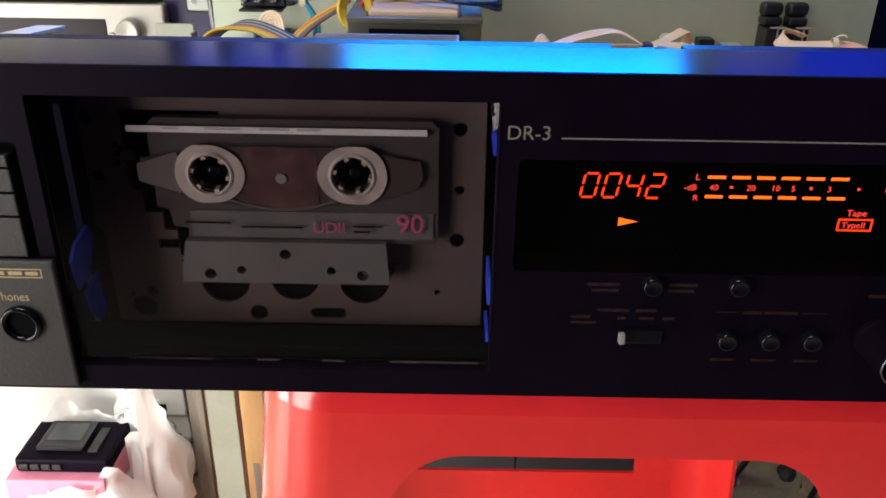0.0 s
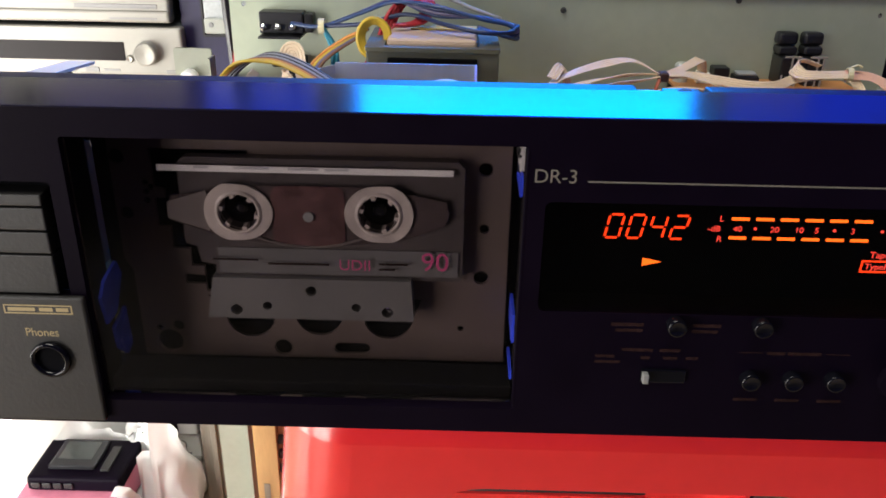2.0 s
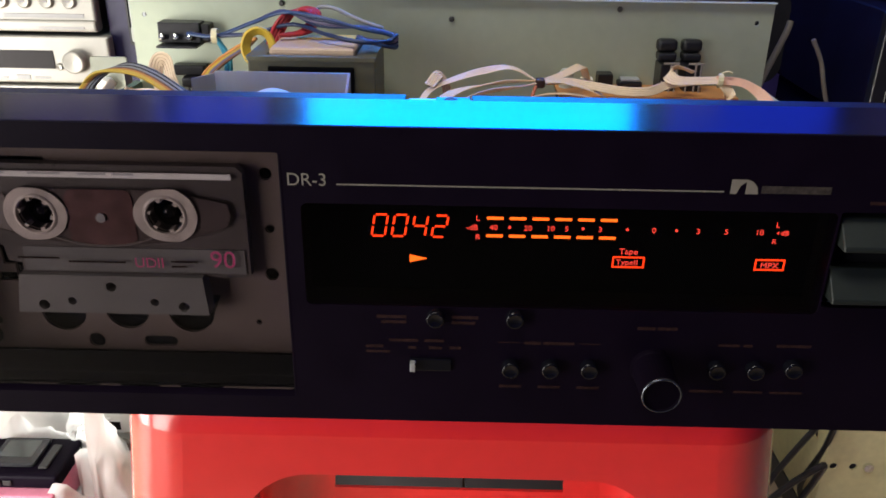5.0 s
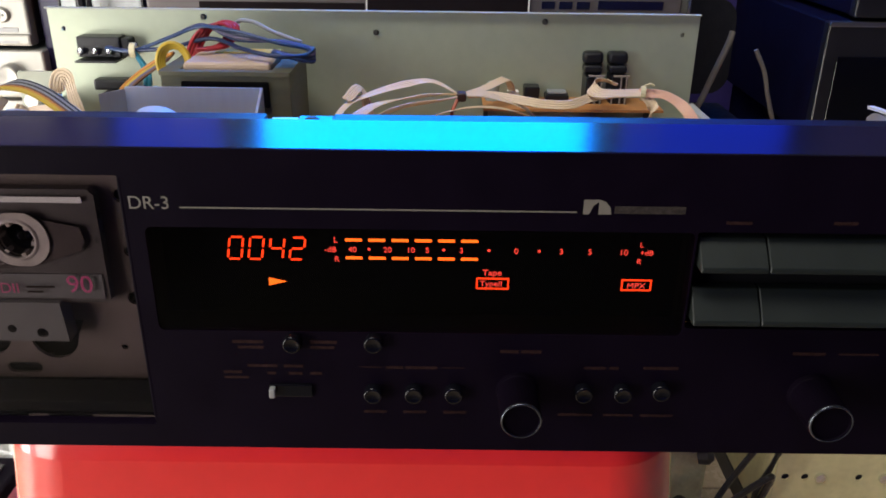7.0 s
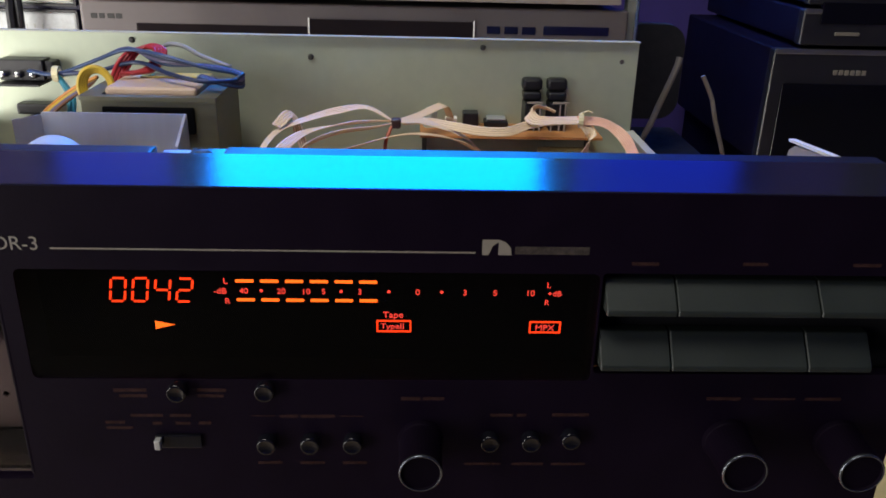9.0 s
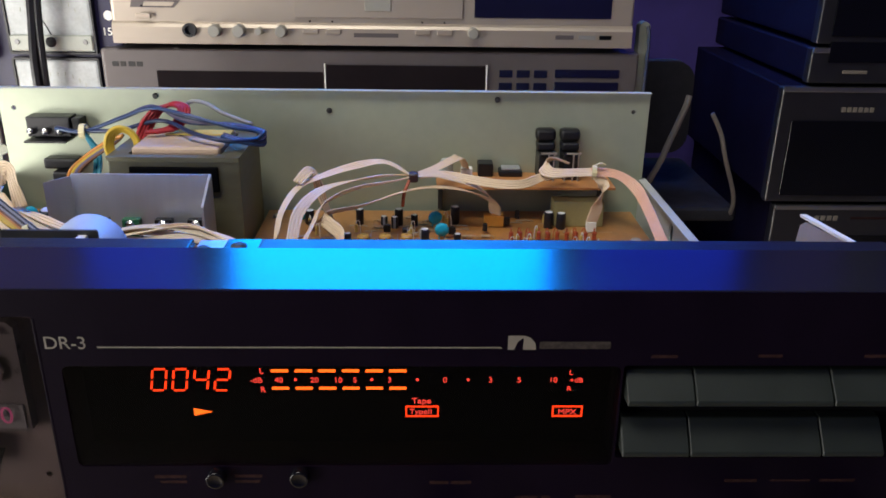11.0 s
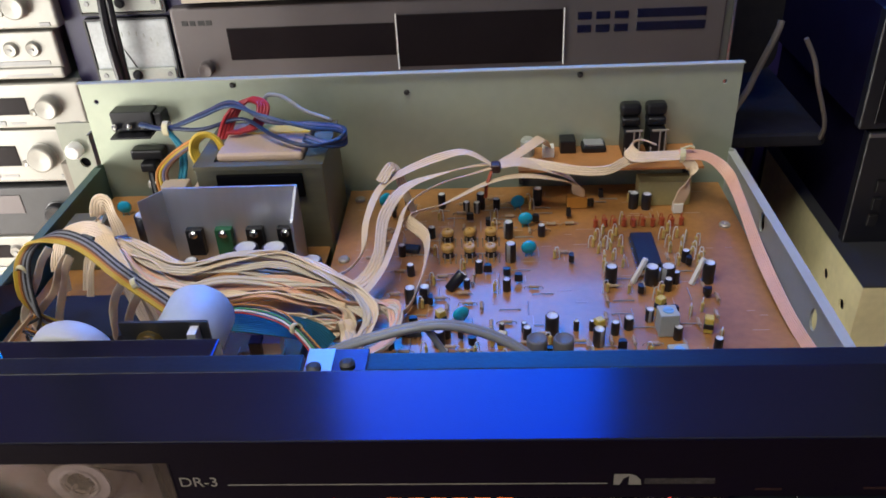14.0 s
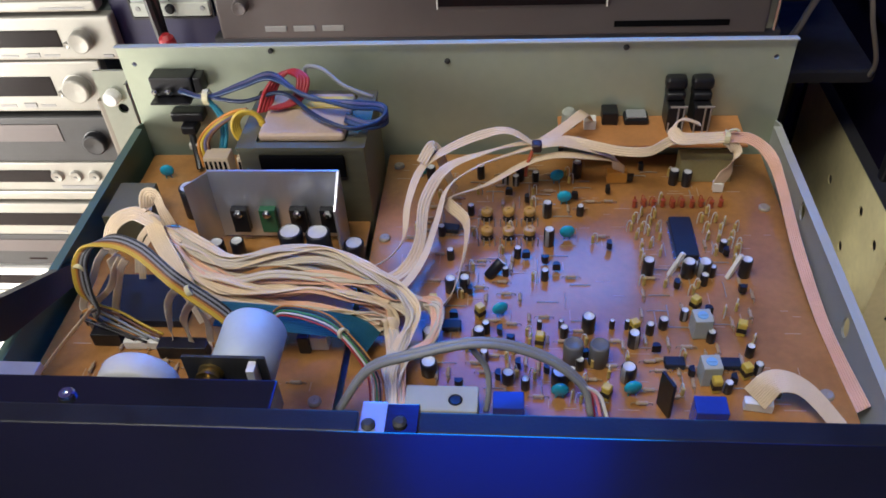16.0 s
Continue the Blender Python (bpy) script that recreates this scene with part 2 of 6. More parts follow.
# ---- builders ----
def part(name, bm, mat, parent=None, label="", at=None, smooth=False):
    me = bpy.data.meshes.new(name)
    if smooth:
        for f in bm.faces:
            f.smooth = True
    bm.to_mesh(me)
    bm.free()
    for one in (mat if isinstance(mat, (list, tuple)) else [mat]):
        me.materials.append(M[one] if isinstance(one, str) else one)
    ob = new(name, me)
    if parent:
        ob.parent = parent
    if at is not None:
        ob.matrix_basis = at
    if label:
        tagged(ob, label)
    return ob


def thing(name, where, label, category, group="", kind="", turn=0):
    """An empty at the base of a thing."""
    ob = new(name)
    ob.empty_display_size = 0.02
    ob.matrix_basis = pose(*where, 0, 0, turn)
    return tagged(ob, label, category, group, kind)


def add_box(bm, lo, hi, bevel=0.0, seg=2):
    got = bmesh.ops.create_cube(bm, size=1.0)["verts"]
    c = [(a + b) / 2 for a, b in zip(lo, hi)]
    for v in got:
        v.co = Vector([c[i] + v.co[i] * (hi[i] - lo[i]) for i in range(3)])
    if bevel:
        edges = list({e for v in got for e in v.link_edges})
        bmesh.ops.bevel(bm, geom=edges, offset=bevel, segments=seg, affect="EDGES", profile=0.6)
    return bm


def box(lo, hi, bevel=0.0, seg=2):
    return add_box(bmesh.new(), lo, hi, bevel, seg)


def add_lathe(bm, profile, m=None, n=20):
    """Turns a profile of (radius, height) round z."""
    m = m or Matrix.Identity(4)
    rings = []
    for r, h in profile:
        if r < 1e-6:
            rings.append([bm.verts.new(m @ Vector((0, 0, h)))])
        else:
            rings.append([bm.verts.new(m @ Vector((r * math.cos(2 * math.pi * i / n), r * math.sin(2 * math.pi * i / n), h))) for i in range(n)])
    for a, b in zip(rings, rings[1:]):
        for i in range(n):
            j = (i + 1) % n
            vs = [a[i % len(a)], a[j % len(a)], b[j % len(b)], b[i % len(b)]]
            vs = [v for k, v in enumerate(vs) if v not in vs[:k]]
            if len(vs) > 2:
                bm.faces.new(vs)
    return bm


def lathe(profile, m=None, n=20):
    return add_lathe(bmesh.new(), profile, m, n)


def add_plate(bm, outline, holes, y0, y1, axis="y"):
    """A plate with holes: outline and holes as loops of (a, b); axis y: a = x, b = z; axis z: a = x, b = y; axis x: a = y, b = z."""
    def place(a, b, h):
        return Vector({"y": (a, h, b), "z": (a, b, h), "x": (h, a, b)}[axis])
    for h, flip in ((y0, False), (y1, True)):
        edges = []
        for loop in (outline, *holes):
            vs = [bm.verts.new(place(a, b, h)) for a, b in loop]
            edges += [bm.edges.new((vs[i], vs[(i + 1) % len(vs)])) for i in range(len(vs))]
        bmesh.ops.triangle_fill(bm, edges=edges, use_beauty=True)
    for loop in (outline, *holes):
        vs0 = [bm.verts.new(place(a, b, y0)) for a, b in loop]
        vs1 = [bm.verts.new(place(a, b, y1)) for a, b in loop]
        for i in range(len(loop)):
            j = (i + 1) % len(loop)
            bm.faces.new((vs0[i], vs0[j], vs1[j], vs1[i]))
    bmesh.ops.remove_doubles(bm, verts=bm.verts, dist=1e-6)
    bmesh.ops.recalc_face_normals(bm, faces=bm.faces)
    return bm


def plate(outline, holes, y0, y1, axis="y"):
    return add_plate(bmesh.new(), outline, holes, y0, y1, axis)


def rect(a0, b0, a1, b1, r=0.0, n=4):
    if r <= 0:
        return [(a0, b0), (a1, b0), (a1, b1), (a0, b1)]
    pts = []
    for cx, cy, s in ((a1 - r, b0 + r, -90), (a1 - r, b1 - r, 0), (a0 + r, b1 - r, 90), (a0 + r, b0 + r, 180)):
        for i in range(n + 1):
            w = radians(s + 90 * i / n)
            pts.append((cx + r * math.cos(w), cy + r * math.sin(w)))
    return pts


def ring(cx, cy, r, n=20, squash=1.0):
    return [(cx + r * math.cos(2 * math.pi * i / n), cy + r * squash * math.sin(2 * math.pi * i / n)) for i in range(n)]


def glide(points, n=8):
    """A smooth line through points (Catmull-Rom)."""
    p = [Vector(q) for q in points]
    p = [2 * p[0] - p[1], *p, 2 * p[-1] - p[-2]]
    out = []
    for i in range(1, len(p) - 2):
        for k in range(n):
            t = k / n
            a, b, c, d = p[i - 1:i + 3]
            out.append(0.5 * ((2 * b) + (c - a) * t + (2 * a - 5 * b + 4 * c - d) * t * t + (3 * b - a - 3 * c + d) * t ** 3))
    out.append(p[-2])
    return out


def add_tube(bm, points, r, n=8, steps=6):
    line = glide(points, steps)
    rings, side = [], None
    for i, q in enumerate(line):
        d = (line[min(i + 1, len(line) - 1)] - line[max(i - 1, 0)]).normalized()
        if side is None:
            side = d.orthogonal().normalized()
        side = (side - d * side.dot(d)).normalized()
        up = d.cross(side)
        rings.append([bm.verts.new(q + r * (side * math.cos(2 * math.pi * k / n) + up * math.sin(2 * math.pi * k / n))) for k in range(n)])
    for a, b in zip(rings, rings[1:]):
        for k in range(n):
            bm.faces.new((a[k], a[(k + 1) % n], b[(k + 1) % n], b[k]))
    bm.faces.new(rings[0][::-1])
    bm.faces.new(rings[-1])
    return bm


def tube(points, r, n=8, steps=6):
    return add_tube(bmesh.new(), points, r, n, steps)


def words(text, size, parent, mat, m, name="lettering", depth=0.0001, align="LEFT", shear=0.0, label="", width=1.0):
    """Letters as a flat mesh."""
    cu = bpy.data.curves.new("letters", "FONT")
    cu.body, cu.size, cu.extrude, cu.align_x, cu.shear = text, size, depth, align, shear
    tmp = bpy.data.objects.new("letters", cu)
    me = bpy.data.meshes.new_from_object(tmp)
    bpy.data.objects.remove(tmp)
    me.transform(Matrix.Diagonal((width, 1, 1, 1)))
    me.name = name
    me.materials.append(M[mat])
    ob = new(name, me)
    ob.parent = parent
    ob.matrix_basis = m
    if label:
        tagged(ob, label)
    return ob

# ---- the room ----
def structure(name, bm, mat, label, category):
    return tagged(part(name, bm, mat), label, category, kind="structure")


floor = structure("floor", box((-2.2, -1.8, -0.06), (2.2, 0.86, -0.004)), "post", "bare floor slab under the pale tiles", "floor")
structure("wall_north", box((-2.2, 0.86, -0.06), (2.2, 0.96, 2.5)), "wall", "dark navy wall behind the stacked hi-fi units", "wall")
structure("wall_south", box((-2.2, -1.9, -0.06), (2.2, -1.8, 2.5)), "wall", "dark plain wall behind the camera", "wall")
structure("wall_west", box((-2.3, -1.9, -0.06), (-2.2, 0.96, 2.5)), "wall", "dark plain side wall of the workshop", "wall")
structure("wall_east", box((2.2, -1.9, -0.06), (2.3, 0.96, 2.5)), "wall", "dark plain side wall of the workshop", "wall")
structure("ceiling", box((-2.3, -1.9, 2.5), (2.3, 0.96, 2.6)), "ceiling", "plain off-white workshop ceiling", "ceiling")

# ---- the open cassette deck on the stool ----
BASE = (0.0, 0.17, 0.4535)
INNER = Matrix.Translation([-c for c in BASE])
deck = thing("cassette_deck", BASE, "black cassette deck with its lid off, standing on a red stool", "cassette deck")


def dp(name, bm, mat, label="", smooth=False, parent=None):
    """A part of the deck, or of a part of it whose mesh is laid out in the room's own metres."""
    return part(name, bm, mat, parent or deck, label, None if parent else INNER, smooth)


# chassis
dp("bottom_plate", box((-0.2125, 0.046, 0.4685), (0.2085, 0.3345, 0.4697)), "steel", "zinc-plated steel bottom plate")
hole = [ring(x, z, r, 12) for x, z, r in ((-0.2035, 0.5575, 0.0016), (-0.0008, 0.5575, 0.0016), (0.1085, 0.5655, 0.0014), (0.1985, 0.558, 0.0016), (-0.112, 0.566, 0.0014))]
rear = dp("rear_panel", plate(rect(-0.2125, 0.4697, 0.2085, 0.5712, 0.001), hole, 0.3335, 0.3347), "steel", "grey zinc-plated steel rear panel")
dp("flange", box((-0.2125, 0.3300, 0.5704), (0.2085, 0.3333, 0.5713), 0.0003), "steel_edge", parent=rear)
for x, z in ((-0.0008, 0.5575), (0.1085, 0.5655), (-0.112, 0.566)):
    dp("screw", lathe([(0.0, -0.0018), (0.0012, -0.0018), (0.0019, -0.0006), (0.0019, 0.0)], Matrix.Translation((x, 0.3335, z)) @ pose(0, 0, 0, -90), 10), "dark_metal", parent=rear)
# left wall is coloured darker, as the side turned from the light
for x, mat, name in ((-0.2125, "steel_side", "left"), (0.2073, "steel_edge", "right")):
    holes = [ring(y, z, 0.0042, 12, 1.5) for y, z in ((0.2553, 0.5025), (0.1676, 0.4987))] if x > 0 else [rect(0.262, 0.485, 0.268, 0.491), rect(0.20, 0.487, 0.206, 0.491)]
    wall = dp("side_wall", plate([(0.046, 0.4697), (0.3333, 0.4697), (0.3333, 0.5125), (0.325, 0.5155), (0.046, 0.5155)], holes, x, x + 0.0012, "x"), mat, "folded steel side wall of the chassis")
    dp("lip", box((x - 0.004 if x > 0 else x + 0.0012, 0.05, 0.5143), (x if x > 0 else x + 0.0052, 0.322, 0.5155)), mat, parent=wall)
for x0, s in ((-0.2085, 1), (0.2035, -1)):
    b = bmesh.new()
    add_plate(b, [(0.042, 0.472), (0.10, 0.472), (0.10, 0.53), (0.094, 0.568), (0.09, 0.5706), (0.042, 0.5765)], [], x0, x0 + 0.0014, "x")
    bracket = dp("corner_bracket", b, "dark_metal" if s > 0 else "alu", "folded metal corner bracket behind the front panel")
    b = bmesh.new()
    add_plate(b, [(0.055, 0.5748), (0.094, 0.5712), (0.0945, 0.5722), (0.055, 0.5758)], [], x0 - (0.0005 if s < 0 else 0), x0 + (0.010 if s > 0 else 0.0019), "x")
    dp("white_edge", b, "white", parent=bracket)
for x in (-0.18, 0.176):
    for y in (0.08, 0.29):
        dp("foot", lathe([(0, 0.4535), (0.013, 0.4535), (0.015, 0.456), (0.016, 0.4685), (0, 0.4685)], Matrix.Translation((x * 0.68, y, 0)), 20), "black")

b = bmesh.new()
add_plate(b, [(0.080, 0.558), (0.128, 0.5225), (0.203, 0.4935), (0.214, 0.500), (0.141, 0.540), (0.086, 0.572)], [], -0.2108, -0.2060, "x")
dp("brace", b, "black", "black sloping brace inside the side wall")

# front panel
WIN = rect(-0.1748, 0.4852, -0.0480, 0.5705, 0.001)
GLASS = rect(-0.0425, 0.5205, 0.1178, 0.5549, 0.002)
KEY_HOLE = rect(0.1184, 0.5232, 0.2088, 0.5552, 0.001)
SWITCHES = rect(-0.2068, 0.5216, -0.1795, 0.5573, 0.001)
panel = dp("front_panel", plate(rect(-0.2175, 0.4765, 0.2125, 0.5786, 0.0008), [WIN, GLASS, KEY_HOLE, SWITCHES], 0.0105, 0.0145), "panel", "black anodised front panel")
dp("panel_top", box((-0.2175, 0.0107, 0.5760), (0.2125, 0.0420, 0.57885), 0.0006), "panel_top", "satin black top band that mirrors a blue light", parent=panel)
dp("panel_bottom", box((-0.2172, 0.0145, 0.4766), (0.2122, 0.048, 0.4785), 0.0004), "panel", parent=panel)
for x in (-0.2175, 0.2107):
    dp("panel_end", box((x, 0.0146, 0.4786), (x + 0.0018, 0.0418, 0.5758)), "panel", parent=panel)
for x0, x1 in ((-0.2165, -0.0130), (0.0085, 0.2110)):
    dp("top_rail", box((x0, 0.0422, 0.5742), (x1, 0.0512, 0.5782), 0.0007), "black", "matt black plastic rail along the top edge", parent=panel)
dp("rail_tab", box((-0.0128, 0.0424, 0.573), (-0.0035, 0.0575, 0.5752), 0.0004), "alu", "bright metal tab with a screw", parent=panel)
dp("rail_clip", box((-0.0034, 0.0424, 0.573), (0.0083, 0.056, 0.5762), 0.0004), "panel_top", parent=panel)
for x, y, z, mat in ((-0.0095, 0.047, 0.5752, "dark_metal"), (0.0018, 0.0475, 0.5762, "dark_metal")):
    dp("screw", lathe([(0.0026, 0), (0.0026, 0.001), (0.0014, 0.0018), (0, 0.0018)], Matrix.Translation((x, y, z)), 12), mat, parent=panel)

# smoked windows
smoke = bpy.data.materials.new("smoked_window")
smoke.use_nodes = True
nt = smoke.node_tree
nt.nodes.clear()
o = nt.nodes.new("ShaderNodeOutputMaterial")
mix, clear, shine, fres = (nt.nodes.new("ShaderNode" + k) for k in ("MixShader", "BsdfTransparent", "BsdfGlossy", "Fresnel"))
clear.inputs["Color"].default_value = (0.70, 0.66, 0.67, 1)
shine.inputs["Roughness"].default_value = 0.05
fres.inputs["IOR"].default_value = 1.22
for a, b in ((fres.outputs[0], mix.inputs[0]), (clear.outputs[0], mix.inputs[1]), (shine.outputs[0], mix.inputs[2]), (mix.outputs[0], o.inputs[0])):
    nt.links.new(a, b)
M["smoke"] = smoke
dark_smoke = smoke.copy()
dark_smoke.name = "dark_smoked_window"
for node in dark_smoke.node_tree.nodes:
    if node.type == "BSDF_TRANSPARENT":
        node.inputs["Color"].default_value = (0.36, 0.34, 0.34, 1)
M["dark_smoke"] = dark_smoke
pane = dp("display_window", plate(GLASS, [], 0.0109, 0.0121), "dark_smoke", "glossy smoked display window")
pane.visible_shadow = False

# display unit behind the smoked window
display = dp("display", box((-0.0445, 0.0236, 0.517), (0.119, 0.027, 0.5595)), "matte", "dark fluorescent display lit in red and orange")
dp("shroud", plate(rect(-0.0455, 0.516, 0.1195, 0.5605), [rect(-0.0427, 0.5203, 0.118, 0.5551)], 0.0147, 0.0234), "matte", parent=display)
YD = 0.02335


def upright(x, z, y):
    return pose(x, y, z, 90)


SEG = dict(zip("0123456789", ("abcdef", "bc", "abged", "abgcd", "fgbc", "afgcd", "afgecd", "abc", "abcdefg", "abcdfg")))


def digit(ch, x, z, w, h, lean):
    """A seven-segment figure."""
    b = bmesh.new()
    t = 0.0007
    bars = dict(a=(0, h, w, h), b=(w, h / 2, w, h), c=(w, 0, w, h / 2), d=(0, 0, w, 0), e=(0, 0, 0, h / 2), f=(0, h / 2, 0, h), g=(0, h / 2, w, h / 2))
    for s in SEG[ch]:
        a0, b0, a1, b1 = bars[s]
        if a0 == a1:
            loop = [(a0 - t / 2, b0 + t * .6), (a0 + t / 2, b0 + t * .6), (a0 + t / 2, b1 - t * .6), (a0 - t / 2, b1 - t * .6)]
        else:
            loop = [(a0 + t * .6, b0 - t / 2), (a1 - t * .6, b0 - t / 2), (a1 - t * .6, b0 + t / 2), (a0 + t * .6, b0 + t / 2)]
        loop = [(x + p + lean * q, z + q) for p, q in loop]
        vs = [b.verts.new((p, YD, q)) for p, q in loop]
        b.faces.new(vs)
    return b


for i, ch in enumerate("0042"):
    dp("digit", digit(ch, -0.0228 + 0.0064 * i, 0.5390, 0.0042, 0.0074, 0.16), "led", "glowing orange-red counter figure", parent=display)
b = bmesh.new()
b.faces.new([b.verts.new((x, YD, z)) for x, z in ((-0.0106, 0.5298), (-0.0048, 0.5313), (-0.0106, 0.5326))])
dp("play_arrow", b, "led_bar", "glowing orange arrow for play", parent=display)
for i in range(6):
    for z in (0.5458, 0.5397):
        x = 0.0140 + 0.0072 * i
        dp("level_bar", box((x, YD, z - 0.00045), (x + 0.0052, YD + 0.0002, z + 0.00045)), "led_bar", parent=display)
for text, x, z, size in (("L", 0.0104, 0.5449, 0.0026), ("R", 0.0104, 0.5384, 0.0026), ("-dB", 0.0074, 0.5417, 0.0026), ("40", 0.0149, 0.5418, 0.0025), ("20", 0.0258, 0.5418, 0.0025), ("10", 0.0330, 0.5418, 0.0025), ("5", 0.0388, 0.5418, 0.0025), ("3", 0.0494, 0.5418, 0.0025),
                         ("0", 0.0664, 0.5418, 0.0026), ("3", 0.0804, 0.5418, 0.0026), ("5", 0.0893, 0.5418, 0.0026), ("10", 0.0991, 0.5418, 0.0026), ("L", 0.1052, 0.5445, 0.0024), ("R", 0.1048, 0.5388, 0.0024), ("+dB", 0.1056, 0.5418, 0.0024),
                         ("Tape", 0.0568, 0.5342, 0.0029), ("TypeII", 0.0561, 0.5304, 0.0027), ("MPX", 0.1026, 0.5302, 0.0028)):
    words(text, size, display, "led_red", upright(x, z, YD), depth=0.00005, width=1.05)
for x in (0.0213, 0.0446, 0.0586, 0.0742):
    dp("dot", lathe([(0, 0), (0.0005, 0), (0.0004, 0.0003), (0, 0.0003)], Matrix.Translation((x, YD, 0.5428)) @ pose(0, 0, 0, 90), 8), "led_red", parent=display)
for x0, x1, mat in ((0.0549, 0.0653, "led"), (0.1008, 0.1104, "led")):
    dp("frame", plate(rect(x0, 0.5293, x1, 0.5333), [rect(x0 + 0.0005, 0.5298, x1 - 0.0005, 0.5328)], YD, YD + 0.0002), mat, parent=display)

# printing on the panel
YF = 0.01045
words("DR-3", 0.0056, panel, "print", upright(-0.0463, 0.5605, YF), "model_lettering", 0.00003, width=1.0)
dp("printed_line", box((-0.0314, YF, 0.5608), (0.0826, 0.0106, 0.56125)), "print", parent=panel)
b = bmesh.new()
add_plate(b, [(0.0844, 0.5604), (0.0862, 0.5604), (0.0872, 0.563), (0.0888, 0.5642), (0.0888, 0.5604), (0.0925, 0.5604), (0.0922, 0.5625), (0.0908, 0.5642), (0.089, 0.5649), (0.0844, 0.5649)], [], YF, 0.0106)
dp("emblem", b, "print", parent=panel)
for x0, x1, z0, z1, mat in ((0.0934, 0.1138, 0.5607, 0.5630, "print_grey"),
                            (-0.0205, -0.0110, 0.5162, 0.5173, "print_dim"), (-0.0190, -0.0110, 0.5143, 0.5153, "print_dim"), (0.0035, 0.0118, 0.5163, 0.5174, "print_dim"), (0.0035, 0.0110, 0.5144, 0.5154, "print_dim"),
                            (-0.0165, -0.0072, 0.5076, 0.5086, "print_dim"), (-0.0052, 0.0010, 0.5076, 0.5086, "print_dim"), (0.0030, 0.0066, 0.5050, 0.5060, "print_dim"), (-0.0242, -0.0185, 0.5052, 0.5062, "print_dim"), (-0.0105, -0.0078, 0.5049, 0.5059, "print_dim"), (-0.0038, 0.0004, 0.5049, 0.5059, "print_dim"), (-0.0242, -0.0165, 0.5033, 0.5042, "print_dim"),
                            (0.0268, 0.0322, 0.5075, 0.5085, "print_dim"), (0.0330, 0.0430, 0.5075, 0.5085, "print_dim"), (0.0185, 0.0255, 0.5079, 0.5082, "print_dim"), (0.0445, 0.0515, 0.5079, 0.5082, "print_dim"), (0.0625, 0.0682, 0.5137, 0.5148, "print_dim"), (0.0690, 0.0752, 0.5137, 0.5148, "print_dim"),
                            (0.0890, 0.0958, 0.5081, 0.5091, "print_dim"), (0.0970, 0.0998, 0.5081, 0.5091, "print_dim"), (0.1075, 0.1185, 0.5083, 0.5093, "print_dim"), (0.0195, 0.0268, 0.4908, 0.4918, "print_dim"), (0.0322, 0.0395, 0.4908, 0.4918, "print_dim"), (0.0450, 0.0523, 0.4908, 0.4918, "print_dim"),
                            (0.0820, 0.0930, 0.4905, 0.4914, "print_dim"), (0.0965, 0.1060, 0.4905, 0.4914, "print_dim"), (0.1085, 0.1190, 0.4905, 0.4914, "print_dim"), (0.1533, 0.1635, 0.5141, 0.5152, "print_dim"), (0.1675, 0.1800, 0.5143, 0.5150, "print_dim"), (0.1830, 0.1940, 0.5142, 0.5152, "print_dim"),
                            (0.1260, 0.1335, 0.5577, 0.5587, "print_dim"), (0.1570, 0.1640, 0.5579, 0.5589, "print_dim"), (0.1880, 0.1960, 0.5579, 0.5589, "print_dim")):
    dp("printed_bar", box((x0, YF, z0), (x1, 0.0106, z1)), mat, parent=panel)

# round keys, slide switch, knobs
for x, z in ((-0.0017, 0.5173), (0.0233, 0.5176), (0.0228, 0.4991), (0.0356, 0.4993), (0.0482, 0.4994), (0.0892, 0.5002), (0.1015, 0.5003), (0.1135, 0.5012)):
    dp("round_key", lathe([(0.0029, 0.0), (0.0029, 0.0028), (0.0026, 0.0035), (0.0021, 0.0033), (0, 0.0028)], Matrix.Translation((x, 0.0106, z)) @ pose(0, 0, 0, 90), 20), "gloss", smooth=True)
for x, z, r in ((0.0684, 0.4998, 0.0062), (0.1614, 0.5000, 0.0066), (0.1956, 0.5000, 0.0066)):
    knob = dp("knob", lathe([(r * 1.12, 0), (r * 1.08, 0.0015), (r * 1.04, 0.002), (r, 0.0150), (r * 0.97, 0.0160), (r * 0.90, 0.0162), (r * 0.86, 0.0156), (0, 0.0154)], Matrix.Translation((x, 0.0106, z)) @ pose(0, 0, 0, 90), 36), "knob", "black rotary knob with a thin bright rim")
    dp("knob_rim", lathe([(r * 0.99, 0.0154), (r * 1.01, 0.0160), (r * 0.96, 0.0165), (r * 0.91, 0.0163)], Matrix.Translation((x, 0.0106, z)) @ pose(0, 0, 0, 90), 36), "rim", "thin bright rim", parent=knob, smooth=True)
sw = dp("slide_switch", box((-0.0100, 0.0095, 0.4972), (0.0035, 0.0108, 0.5017), 0.0003), "gloss", "small black slide switch with a pale tip")
dp("slider", box((-0.0098, 0.0072, 0.4980), (-0.0080, 0.0097, 0.5012), 0.0004), "silver_dim", parent=sw)

# transport keys
well = dp("key_well", box((0.1176, 0.0165, 0.5222), (0.2096, 0.018, 0.5562)), "matte")
for z0, z1, cuts in ((0.5450, 0.5528, (0.1193, 0.1394, 0.1800, 0.2003)), (0.5274, 0.5362, (0.1193, 0.1398, 0.1796, 0.1985))):
    for x0, x1 in zip(cuts, cuts[1:]):
        b = bmesh.new()
        add_plate(b, [(0.0163, z0 - 0.001), (0.0163, z1), (0.0128, z1), (0.0062, z0 + 0.0006), (0.0062, z0 - 0.001)], [], x0 + 0.0002, x1 - 0.0002, "x")
        bmesh.ops.bevel(b, geom=list(b.edges), offset=0.0003, segments=1, affect="EDGES")
        dp("transport_key", b, "key", "grey-green satin transport key")

